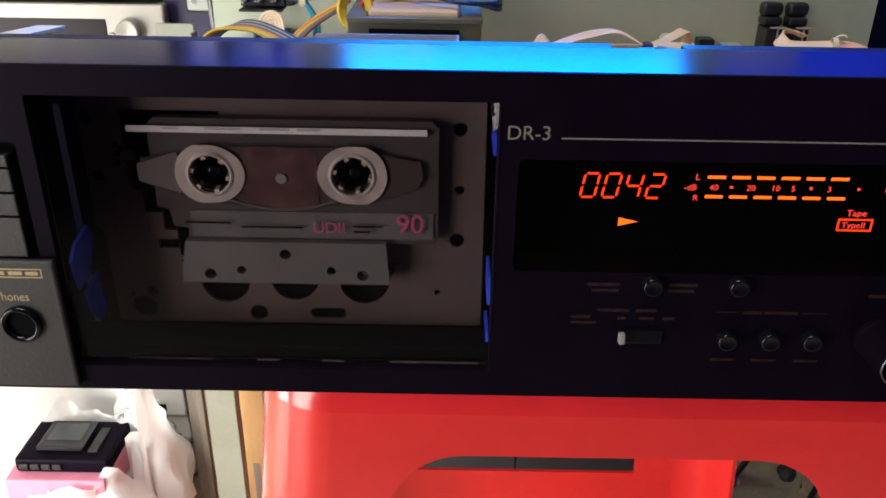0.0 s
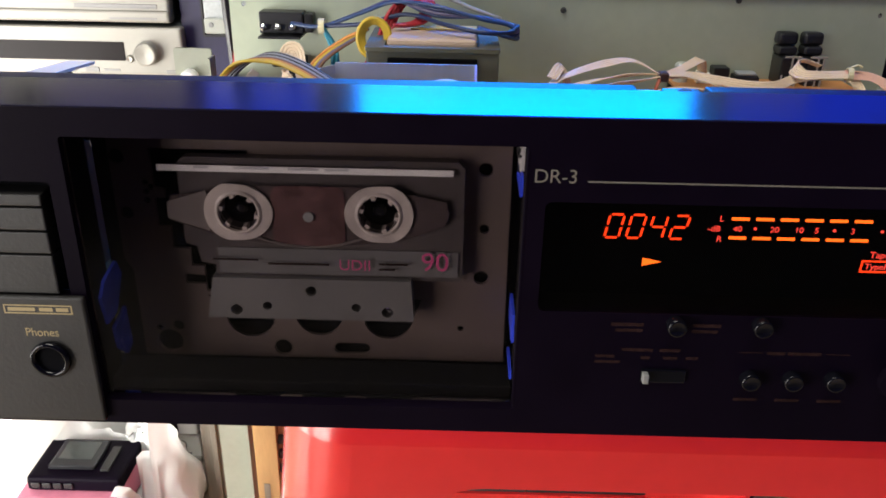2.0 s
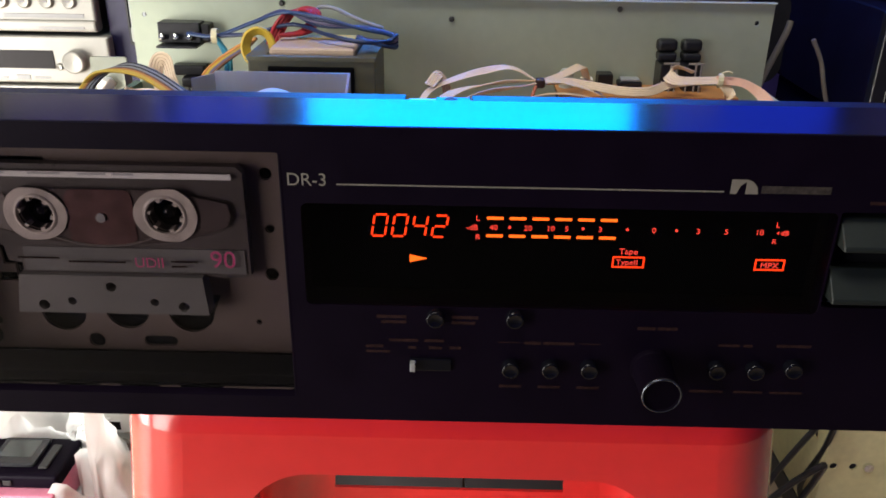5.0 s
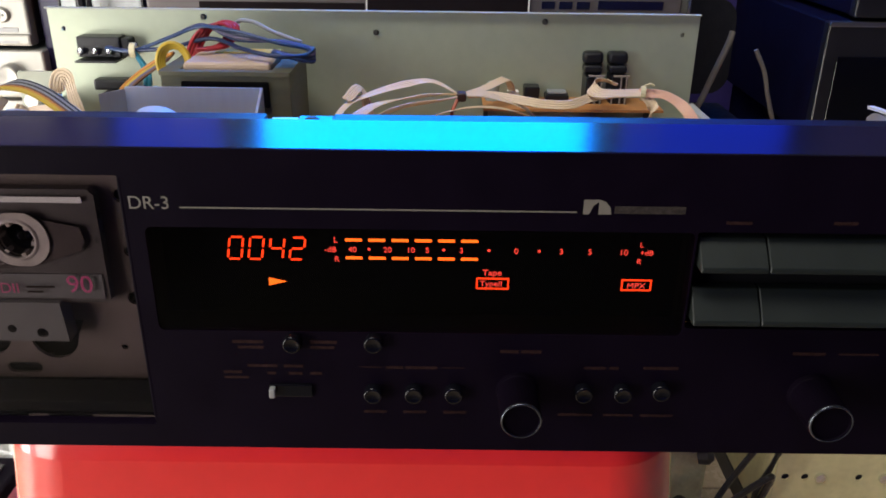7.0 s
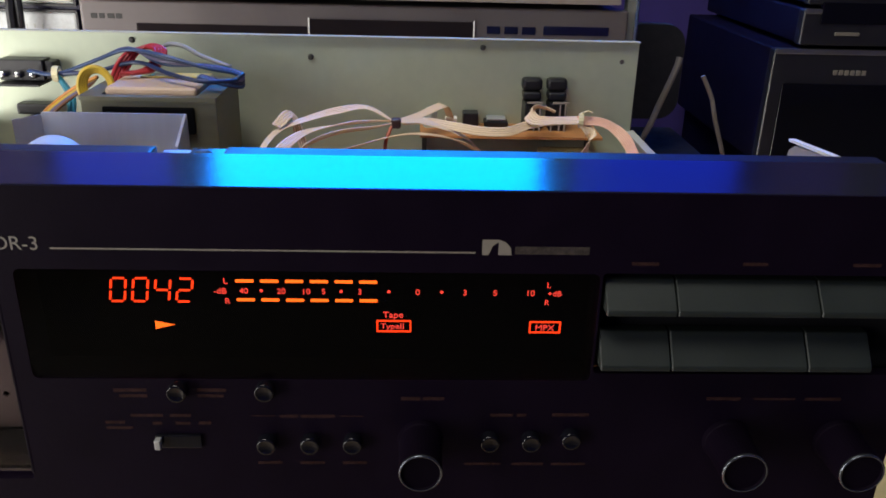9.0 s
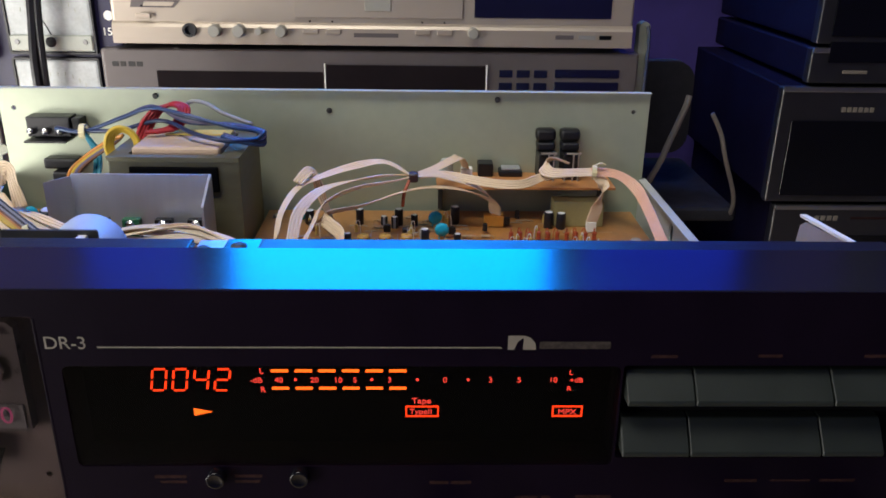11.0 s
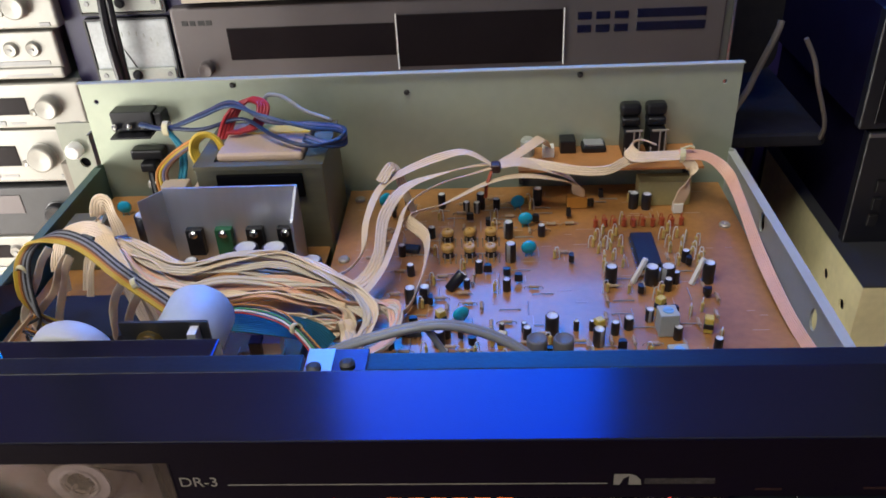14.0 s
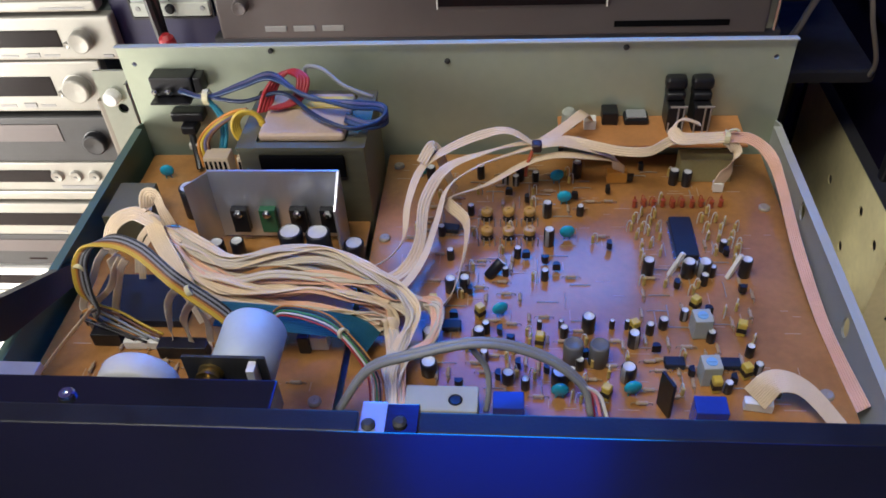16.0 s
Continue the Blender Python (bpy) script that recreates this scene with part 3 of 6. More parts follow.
# left end: switches, badge, headphone socket
dp("switch_well", box((-0.2075, 0.017, 0.5206), (-0.1786, 0.0185, 0.5583)), "matte")
for z0, z1 in ((0.5504, 0.5538), (0.5430, 0.5498), (0.5358, 0.5424), (0.5228, 0.5352)):
    dp("switch_key", box((-0.2055, 0.0095, z0), (-0.1822, 0.0168, z1), 0.0005), "key_dark", "dark grey rocker key")
plinth = dp("socket_plate", box((-0.2172, 0.0082, 0.4785), (-0.1750, 0.0103, 0.5224), 0.0008), "key_dark", "dark grey plate around the headphone socket")
jack = dp("headphone_socket", lathe([(0.0060, 0), (0.0060, 0.0012), (0.0052, 0.0018), (0.0044, 0.0012), (0.0042, 0.0001)], Matrix.Translation((-0.1880, 0.0081, 0.5014)) @ pose(0, 0, 0, 90), 28), "gloss", "round black headphone socket", smooth=True)
dp("socket_bore", lathe([(0.0042, 0.0002), (0.0030, 0.00015), (0, 0.00015)], Matrix.Translation((-0.1880, 0.0081, 0.5014)) @ pose(0, 0, 0, 90), 24), "matte", parent=jack)
words("Phones", 0.0040, plinth, "gold", upright(-0.1942, 0.5092, 0.00815), "lettering", 0.00003, width=0.86)
dp("badge_frame", plate(rect(-0.1990, 0.5168, -0.1788, 0.5198), [rect(-0.1986, 0.5172, -0.1792, 0.5194)], 0.0081, 0.0083), "gold", "gold printed outline badge", parent=plinth)
for x0, x1 in ((-0.1978, -0.1898), (-0.1886, -0.1846), (-0.1836, -0.1800)):
    dp("badge_bar", box((x0, 0.0081, 0.5177), (x1, 0.0083, 0.5189)), "gold", parent=plinth)

# cassette well
well = dp("cassette_well", plate(rect(-0.1790, 0.4815, -0.0440, 0.5745), [rect(-0.1750, 0.4850, -0.0478, 0.5707)], 0.0147, 0.0260), "matte", "dark recess behind the cassette window")
dp("lower_ledge", box((-0.1748, 0.0166, 0.4853), (-0.0482, 0.0300, 0.4895), 0.001), "matte", parent=well)
# blue light from inside the deck, put into the colour of these slips
for pts in ([(0.017, 0.5175), (0.021, 0.5215), (0.031, 0.5235), (0.0335, 0.5180), (0.026, 0.5080), (0.019, 0.5075)], [(0.0225, 0.5040), (0.0325, 0.5065), (0.0335, 0.4920), (0.0290, 0.4905), (0.0235, 0.4960)]):
    dp("blue_slip", plate(pts, [], -0.1749, -0.1738, "x"), "slip_blue", "slip coloured as blue light gleaming inside the well", parent=well)
# pale piece stands in for the lit interior behind the gap
dp("bright_slip", plate([(0.0185, 0.5690), (0.0325, 0.5690), (0.0325, 0.5560), (0.0260, 0.5575), (0.0185, 0.5610)], [], -0.0490, -0.0481, "x"), "tin_bright", "pale slip standing in for the lit inside seen past the plate", parent=well)
for z0, z1 in ((0.5530, 0.5600), (0.5045, 0.5145), (0.4912, 0.4945)):
    dp("blue_slip", plate([(0.0185, z0), (0.0325, z0 + 0.001), (0.0325, z1), (0.0200, z1 - 0.001)], [], -0.0490, -0.0481, "x"), "slip_blue", parent=well)
for k in range(2):
    dp("slip_wire", tube([(-0.0492, 0.019 + 0.004 * k, 0.5650), (-0.0494, 0.025, 0.5632 + 0.002 * k), (-0.0492, 0.032, 0.5660 - 0.003 * k)], 0.0005, 5), "wire_black", parent=well)
window = dp("cassette_window", plate(rect(-0.1743, 0.4870, -0.0486, 0.5700, 0.001), [], 0.0120, 0.0132), "smoke", "smoked window of the cassette door")
window.visible_shadow = False
dp("door_edge", box((-0.0484, 0.0104, 0.4872), (-0.0474, 0.0118, 0.5700), 0.0003), "panel", parent=window)
holes = [ring(x, z, r, 16) for x, z, r in ((-0.1692, 0.5388, 0.0020), (-0.1700, 0.5572, 0.0024), (-0.1612, 0.4928, 0.0042), (-0.1580, 0.4985, 0.0020), (-0.1235, 0.4912, 0.0030), (-0.0582, 0.5555, 0.0022), (-0.0585, 0.5190, 0.0024), (-0.0580, 0.5360, 0.0016))]
holes += [ring(x, z, 0.0011, 8) for x, z in ((-0.1623, 0.5490), (-0.1623, 0.5460), (-0.1623, 0.5432), (-0.1642, 0.4978), (-0.1608, 0.5475), (-0.0645, 0.5000))]
holes += [rect(-0.1535, 0.5145, -0.1470, 0.5178, 0.0004), rect(-0.1065, 0.4893, -0.0945, 0.4935, 0.002)]
lobes = [(-0.0770, 0.5105)]
for cx, cz, r in ((-0.0882, 0.5035, 0.0082), (-0.1109, 0.5040, 0.0078), (-0.1336, 0.5030, 0.0080)):
    lobes += [(cx + r * math.cos(radians(w)), cz - r * math.sin(radians(w))) for w in range(0, 181, 20)]
holes += [[(-0.1470, 0.5105)] + lobes[::-1]]
holes += [[(-0.1600, 0.5600), (-0.1600, 0.5468), (-0.1568, 0.5468), (-0.1568, 0.5440), (-0.1600, 0.5440), (-0.1600, 0.5345), (-0.1562, 0.5345), (-0.1562, 0.5270), (-0.1510, 0.5270), (-0.1510, 0.5210), (-0.1470, 0.5210), (-0.1470, 0.5120), (-0.1300, 0.5120), (-0.1300, 0.5600)]]
mech = dp("mechanism_plate", plate([(-0.1700, 0.4875), (-0.0500, 0.4875), (-0.0505, 0.5650), (-0.1724, 0.5650), (-0.1724, 0.5230), (-0.1700, 0.5190)], holes, 0.0340, 0.0352), "mech", "brown-grey steel plate of the tape mechanism")
dp("backing", box((-0.1785, 0.0375, 0.4815), (-0.0445, 0.039, 0.5735)), "matte", parent=mech)

# the tape itself, held in the well
tape = thing("cassette", (-0.1115, 0.0265, 0.5058), "smoky clear audio cassette with pink print inside the deck", "cassette")
TI = Matrix.Translation((0.1115, -0.0230, -0.5058))


def tp(name, bm, mat, label="", parent=None, smooth=False):
    return part(name, bm, mat, parent or tape, label, None if parent else TI, smooth)


cut = [ring(-0.1326, 0.5425, 0.0058, 24), ring(-0.0902, 0.5427, 0.0058, 24)]
shell = tp("shell", plate([(-0.1418, 0.5195), (-0.0655, 0.5195), (-0.0645, 0.5205), (-0.0645, 0.5570), (-0.0665, 0.5590), (-0.1480, 0.5590), (-0.1505, 0.5570), (-0.1505, 0.5310), (-0.1470, 0.5300), (-0.1462, 0.5245), (-0.1418, 0.5238)], cut, 0.0262, 0.0300), "shell", "smoky brown clear shell")
tp("top_strip", box((-0.1560, 0.0249, 0.5550), (-0.0680, 0.0253, 0.5569)), "paper", "white paper strip with faint handwriting", parent=shell)
for x0, x1 in ((-0.1450, -0.1405), (-0.1330, -0.1225), (-0.1170, -0.1080), (-0.1060, -0.0990)):
    tp("writing_bar", box((x0, 0.02475, 0.5560), (x1, 0.0250, 0.5567)), "ink", parent=shell)
b = bmesh.new()
add_plate(b, [(-0.1540, 0.5425), (-0.1530, 0.5470), (-0.1326, 0.5508), (-0.1115, 0.5513), (-0.0902, 0.5510), (-0.0700, 0.5470), (-0.0690, 0.5425), (-0.0705, 0.5390), (-0.0850, 0.5335), (-0.1115, 0.5310), (-0.1370, 0.5335), (-0.1520, 0.5388)], cut, 0.0246, 0.0250)
tp("eye_band", b, "eye", "dark see-through band round the hubs", parent=shell)
b = bmesh.new()
add_plate(b, [(-0.1542, 0.5400), (-0.1542, 0.5452), (-0.1420, 0.5492), (-0.1405, 0.5425), (-0.1420, 0.5362)], [], 0.0242, 0.0245)
tp("leader_wedge", b, "leader", "pale clear wedge of leader tape", parent=shell)
b = bmesh.new()
add_plate(b, rect(-0.1226, 0.5318, -0.1005, 0.5512, 0.003), [], 0.0243, 0.0245)
tp("centre_window", b, "window_brown", "reddish brown tape window", parent=shell)
tp("centre_screw", lathe([(0, 0), (0.0016, 0), (0.0016, 0.0006), (0, 0.0006)], Matrix.Translation((-0.1115, 0.0243, 0.5415)) @ pose(0, 0, 0, 90), 12), "silver_dim", parent=shell)
for hx, hz in ((-0.1326, 0.5425), (-0.0902, 0.5427)):
    s = 1 if hx > -0.11 else -1
    outline = []
    for i in range(48):
        w = 2 * math.pi * i / 48
        c, d = math.cos(w), math.sin(w)
        # an eye-like ring: blunt towards the shell's end, rounded towards the middle
        k = (abs(c * s) ** 5 + abs(d) ** 5) ** -0.2 if c * s > 0 else 1.0
        outline.append((hx + 0.0104 * c * (0.90 + 0.10 * min(k, 1.2) if c * s > 0 else 1.0), hz + 0.0091 * d * min(k, 1.08)))
    hub = tp("reel_hub", plate(outline, [ring(hx, hz, 0.0060, 28)], 0.0238, 0.0243), "hub", "whitish translucent ring of a tape hub")
    tp("hub_rim", lathe([(0.0060, -0.0035), (0.0060, 0.0005), (0.0066, 0.0005), (0.0072, 0.0001)], Matrix.Translation((hx, 0.0238, hz)) @ pose(0, 0, 0, 90), 28), "hub", parent=hub, smooth=True)
    b = bmesh.new()
    for k in range(6):
        w = math.pi * k / 3 + 0.3
        add_box(b, (-0.0007, 0.0048, -0.0030), (0.0007, 0.0062, 0.0004), 0)
        bmesh.ops.transform(b, matrix=Matrix.Translation((hx, 0.0241, hz)) @ pose(0, 0, 0, 90) @ pose(0, 0, 0, 0, 0, math.degrees(w)), verts=b.verts[-8:])
    tp("teeth", b, "hub", parent=hub)
    tp("spindle", lathe([(0.0022, -0.007), (0.0022, -0.003), (0.0013, -0.002), (0, -0.0018)], Matrix.Translation((hx, 0.0245, hz)) @ pose(0, 0, 0, 90), 14), "gloss", parent=hub, smooth=True)
    tp("hub_shadow_plate", lathe([(0, 0), (0.0075, 0)], Matrix.Translation((hx, 0.0304, hz)) @ pose(0, 0, 0, 90), 20), "matte", parent=hub)
tp("tape_arc", tube([(-0.1278, 0.5344, 0.0), (-0.1200, 0.5322, 0.0), (-0.1115, 0.5314, 0.0), (-0.1030, 0.5322, 0.0), (-0.0955, 0.5345, 0.0)], 0.00035, 6), "leader", "pale edge of the wound tape", parent=shell).matrix_basis = Matrix(((1, 0, 0, 0), (0, 0, 1, 0.0242), (0, 1, 0, 0), (0, 0, 0, 1)))
b = bmesh.new()
add_plate(b, [(-0.1452, 0.5062), (-0.0795, 0.5062), (-0.0805, 0.5205), (-0.1425, 0.5205)], [ring(x, z, r, 14) for x, z, r in ((-0.1359, 0.5092, 0.0019), (-0.1260, 0.5108, 0.0015), (-0.1119, 0.5164, 0.0018), (-0.0978, 0.5108, 0.0015), (-0.0879, 0.5093, 0.0019))], 0.0235, 0.0300)
head = tp("head_block", b, "shell_light", "thicker grey lower part of the shell")
tp("guide_pin", lathe([(0, 0), (0.0011, 0), (0.0009, 0.0006), (0, 0.0008)], Matrix.Translation((-0.0877, 0.0262, 0.5092)) @ pose(0, 0, 0, 90), 10), "chrome", parent=head)
tp("label_band", box((-0.1405, 0.0257, 0.5212), (-0.0660, 0.0261, 0.5300)), "shell_light", "grey printed lower band")
words("UDII", 0.0052, tape, "pink", TI @ upright(-0.1030, 0.5236, 0.0245), "lettering", 0.00003, width=1.0)
words("90", 0.0088, tape, "pink", TI @ upright(-0.0775, 0.5240, 0.0245), "lettering", 0.00003, width=1.0)
for x0, x1, z in ((-0.0905, -0.0815, 0.5256), (-0.0905, -0.0855, 0.5238), (-0.1250, -0.1060, 0.5250), (-0.1420, -0.1280, 0.5262)):
    tp("printed_bar", box((x0, 0.0244, z), (x1, 0.0246, z + 0.0006)), "print_dim")

# tape drive behind the panel
corner = dp("corner_plate", box((-0.1990, 0.0712, 0.5560), (-0.1535, 0.0850, 0.5600), 0.0006), "alu", "pale folded metal plate at the corner of the tape drive")
dp("leg", box((-0.1575, 0.0702, 0.5400), (-0.1540, 0.0716, 0.5596)), "white", parent=corner)
drive = dp("drive_block", box((-0.2030, 0.0515, 0.5560), (-0.0480, 0.0700, 0.5705), 0.0008), "panel_top", "black top of the tape drive")
dp("screw", lathe([(0.0033, 0), (0.0033, 0.0014), (0.0026, 0.0022), (0.0012, 0.0022), (0.001, 0.0014), (0, 0.0014)], Matrix.Translation((-0.1275, 0.0600, 0.5705)), 16), "chrome", parent=drive)
dp("drive_frame", box((-0.1680, 0.040, 0.4740), (-0.0520, 0.0700, 0.5555), 0.001), "matte")
motor = dp("motor", lathe([(0, 0.0), (0.0128, 0.0), (0.0140, 0.0010), (0.0140, 0.0285), (0.0130, 0.0300), (0.005, 0.0302), (0.005, 0.0325), (0, 0.0325)], Matrix.Translation((-0.0715, 0.0845, 0.5502)) @ pose(0, 0, 0, -90), 40), "motor", "pale grey round drive motor", smooth=True)
bracket = dp("motor_bracket", plate(rect(-0.0905, 0.530, -0.0565, 0.5690, 0.0006), [], 0.0815, 0.0828), "dark_metal", "grey steel motor bracket with a brass pulley")
dp("bracket_side", box((-0.0630, 0.0760, 0.5450), (-0.0597, 0.0814, 0.5675), 0.0003), "tin_bright", parent=bracket)
dp("pulley", lathe([(0.0052, 0), (0.0052, 0.001), (0.004, 0.0016), (0.004, 0.003), (0.0052, 0.0036), (0.0052, 0.0046), (0.002, 0.0046), (0.002, 0.006), (0, 0.006)], Matrix.Translation((-0.0800, 0.0815, 0.5600)) @ pose(0, 0, 0, 90), 20), "brass", parent=bracket)
dp("flywheel", lathe([(0, 0), (0.0158, 0), (0.0166, 0.0013), (0.0166, 0.010), (0.0157, 0.0115), (0.006, 0.013), (0, 0.0135)], Matrix.Translation((-0.1108, 0.0715, 0.5540)) @ pose(0, 0, 0, -90), 40), "white_cap", "whitish round flywheel cover", smooth=True)

# circuit boards
board = dp("main_board", box((-0.0425, 0.060, 0.4899), (0.2010, 0.3258, 0.4915)), "pcb", "brown phenolic main circuit board full of components")
left_board = dp("power_board", box((-0.2065, 0.072, 0.4899), (-0.0460, 0.3258, 0.4915)), "pcb", "brown phenolic board under the tape drive")
rear_board = dp("rear_board", box((0.0690, 0.3000, 0.5150), (0.1830, 0.3330, 0.5166)), "pcb_edge", "small brown board behind the rear sockets")
dp("standoff", box((0.0705, 0.329, 0.4915), (0.0735, 0.3325, 0.515)), "dark_metal", parent=rear_board)
dp("standoff", box((0.1785, 0.329, 0.4915), (0.1815, 0.3325, 0.515)), "dark_metal", parent=rear_board)
TOP = 0.4915
PARTS = {}


def on_board(name, key, make, x, y, turn=0, tilt=0, mat="", parent=None, z=TOP, label=""):
    """A component standing on a board; alike ones share their mesh."""
    if key not in PARTS:
        me = bpy.data.meshes.new(name)
        b = make()
        b.to_mesh(me)
        b.free()
        for one in mat if isinstance(mat, (list, tuple)) else [mat]:
            me.materials.append(M[one])
        PARTS[key] = me
    ob = new(name, PARTS[key])
    ob.parent = parent or board
    ob.matrix_basis = pose(x, y, z, 0, tilt, turn)
    if label:
        tagged(ob, label)
    return ob


def can(r, h, cap=1):
    """An electrolytic capacitor: sleeve, rolled top, silver disc, printed stripe."""
    b = lathe([(r * 0.9, 0), (r, 0.0004), (r, h - 0.0006), (r * 0.93, h), (r * 0.8, h + 0.0001)], None, 16)
    n = len(b.faces)
    add_lathe(b, [(r * 0.8, h + 0.0001), (r * 0.76, h - 0.0002), (0, h - 0.0002)], None, 16)
    b.faces.ensure_lookup_table()
    for i, f in enumerate(b.faces):
        f.smooth = True
        if i >= n:
            f.material_index = 1
        elif i % 16 in (3, 4):
            f.material_index = 2
    return b


CAN = ["cap_sleeve", "cap_top", "cap_stripe"]
for x, y, r, h in ((0.0613, 0.2618, 0.0029, 0.011), (0.0617, 0.2362, 0.0031, 0.012), (0.081, 0.3014, 0.003, 0.0115), (0.0068, 0.1971, 0.0031, 0.010), (0.0146, 0.1981, 0.003, 0.010), (-0.0021, 0.1596, 0.0033, 0.009), (0.0238, 0.1602, 0.003, 0.010),
                   (-0.0005, 0.1389, 0.0042, 0.009), (0.0801, 0.1693, 0.0035, 0.011), (0.1023, 0.1594, 0.003, 0.010), (0.0642, 0.1343, 0.0042, 0.009), (0.0974, 0.1374, 0.0038, 0.010), (0.1154, 0.2123, 0.0033, 0.011), (0.1674, 0.2118, 0.0033, 0.0125),
                   (0.1405, 0.2945, 0.0030, 0.0105), (0.1482, 0.2928, 0.0030, 0.0105), (0.0369, 0.2098, 0.0018, 0.006), (0.1369, 0.2113, 0.0038, 0.011), (0.1455, 0.2115, 0.0038, 0.011), (0.055, 0.170, 0.0014, 0.006), (0.0662, 0.1705, 0.0014, 0.006), (0.0925, 0.1712, 0.0014, 0.006),
                   (0.1003, 0.1712, 0.0014, 0.006), (0.0390, 0.1340, 0.003, 0.008), (0.1188, 0.172, 0.0025, 0.007), (-0.012, 0.300, 0.003, 0.009), (0.020, 0.300, 0.0025, 0.010), (0.045, 0.298, 0.0028, 0.011), (0.060, 0.100, 0.004, 0.010), (0.150, 0.100, 0.004, 0.010)):
    on_board("capacitor", ("can", r, h), lambda: can(r, h), x, y, (x * 9e4) % 360, 0, CAN)
on_board("capacitor", "tilted", lambda: can(0.0031, 0.012), 0.0270, 0.2085, 30, 48, CAN)
for x, y in ((0.0712, 0.1481), (0.0838, 0.1477)):
    on_board("capacitor", "grey", lambda: can(0.0050, 0.014), x, y, 0, 0, ["grey_sleeve", "grey_sleeve", "grey_sleeve"], label="dull grey cylindrical capacitor")


def brick(w, d, h, bev=0.0008):
    return lambda: box((-w / 2, -d / 2, 0.0004), (w / 2, d / 2, h), bev, 2)


def banded():
    b = box((-0.0022, -0.0022, 0.0004), (0.0022, 0.0022, 0.0095), 0.0005, 1)
    add_box(b, (-0.0024, -0.0024, 0.0028), (0.0024, 0.0024, 0.0062), 0.0003, 1)
    b.faces.ensure_lookup_table()
    for f in b.faces:
        q = f.calc_center_median()
        f.material_index = int(0.0027 < q.z < 0.0063 and (max(abs(q.x), abs(q.y)) > 0.00222 or min(abs(q.z - 0.0028), abs(q.z - 0.0062)) < 0.0001))
    return b


for i, (x, y) in enumerate(((-0.0017, 0.1839), (0.0238, 0.1774), (0.1575, 0.1684), (0.1542, 0.1403), (0.086, 0.1257), (0.1384, 0.1316), (0.1369, 0.1855), (0.055, 0.1582), (0.1035, 0.168))):
    on_board("film_capacitor", "banded", banded, x, y, i * 37, 0, ["yellow", "black"], label="yellow and black film capacitor")


def coil():
    b = lathe([(0.0036, 0), (0.0036, 0.0016), (0.0031, 0.0018), (0.0031, 0.0054), (0.0036, 0.0056), (0.0036, 0.0078), (0.0030, 0.0086), (0.0012, 0.0088), (0.001, 0.0080), (0, 0.0080)], None, 16)
    for i, f in enumerate(b.faces):
        if 16 <= i < 48:
            f.material_index = 1
    return b


for x, y in ((0.0251, 0.2578), (0.0381, 0.2579), (0.0507, 0.258), (0.0256, 0.2402), (0.0383, 0.2404), (0.0505, 0.2405)):
    on_board("trimmer", "coil", coil, x, y, 0, 0, ["tan", "black"], label="tan and black round trimmer")
    for k in range(4):
        on_board("pin", "pin", lambda: tube([(0, 0, 0), (0, 0, 0.0062)], 0.0004, 5, 1), x - 0.0048 + 0.0032 * k, y - 0.0058, 0, 0, "tin")


def disc():
    b = lathe([(0, -0.0014), (0.0034, -0.0013), (0.0045, 0), (0.0034, 0.0013), (0, 0.0014)], pose(0, 0, 0.0062, 90), 16)
    for f in b.faces:
        f.smooth = True
    add_tube(b, [(-0.0018, 0, 0), (-0.0014, 0, 0.003)], 0.0003, 5, 1)
    add_tube(b, [(0.0018, 0, 0), (0.0014, 0, 0.003)], 0.0003, 5, 1)
    return b


for x, y, w in ((0.0682, 0.2949, 10), (0.072, 0.2733, 0), (0.0723, 0.2408, 5), (0.0639, 0.1253, 0), (0.0986, 0.1277, 8), (-0.0167, 0.3018, 40), (0.0343, 0.1784, 20)):
    on_board("ceramic_capacitor", "disc", disc, x, y, w, 0, "cyan", label="turquoise blue ceramic capacitor")
on_board("ceramic_capacitor", "disc", disc, -0.1880, 0.2997, 15, 0, "cyan", left_board, label="turquoise blue ceramic capacitor")


def leg_part(h, r):
    """A body standing on end with one long bent lead."""
    b = lathe([(0, 0.0006), (r, 0.001), (r * 0.85, h * 0.5), (r, h), (0, h + 0.0004)], None, 10)
    n = len(b.faces)
    add_tube(b, [(0, 0, h), (0.0004, 0, h + 0.002), (0.002, 0, h + 0.0018), (0.0026, 0, h - 0.002), (0.0026, 0, 0)], 0.0003, 5, 3)
    b.faces.ensure_lookup_table()
    for f in b.faces[n:]:
        f.material_index = 1
    return b


for i in range(10):
    on_board("diode", "diode", lambda: leg_part(0.0058, 0.0015), 0.1142 + 0.0057 * i, 0.2704 + 0.0008 * (i % 2), 90 + 30 * (i % 3), 0, ["rust", "rust"], label="rust red part standing on end")
for i, (x, y) in enumerate(((0.1121, 0.2559), (0.1122, 0.2407), (0.1144, 0.231), (0.1218, 0.2534), (0.1599, 0.2564), (0.1644, 0.2538), (0.1659, 0.2413), (0.1662, 0.2293), (0.1194, 0.2335), (0.1585, 0.2388), (0.1195, 0.2440), (0.1540, 0.2480), (0.1175, 0.2620), (0.1560, 0.2640), (0.1160, 0.2480), (0.1250, 0.2480), (0.1255, 0.2400), (0.1250, 0.2600), (0.1520, 0.2560), (0.1530, 0.2405), (0.1610, 0.2480), (0.1630, 0.2350), (0.1690, 0.2480), (0.1240, 0.2260), (0.1550, 0.2270), (0.1100, 0.2480), (0.1145, 0.2205), (0.1640, 0.2215))):
    on_board("resistor", "upright", lambda: leg_part(0.0062, 0.0010), x, y, i * 50, 0, ["ochre", "tin_bright"], label="ochre resistor standing on end")


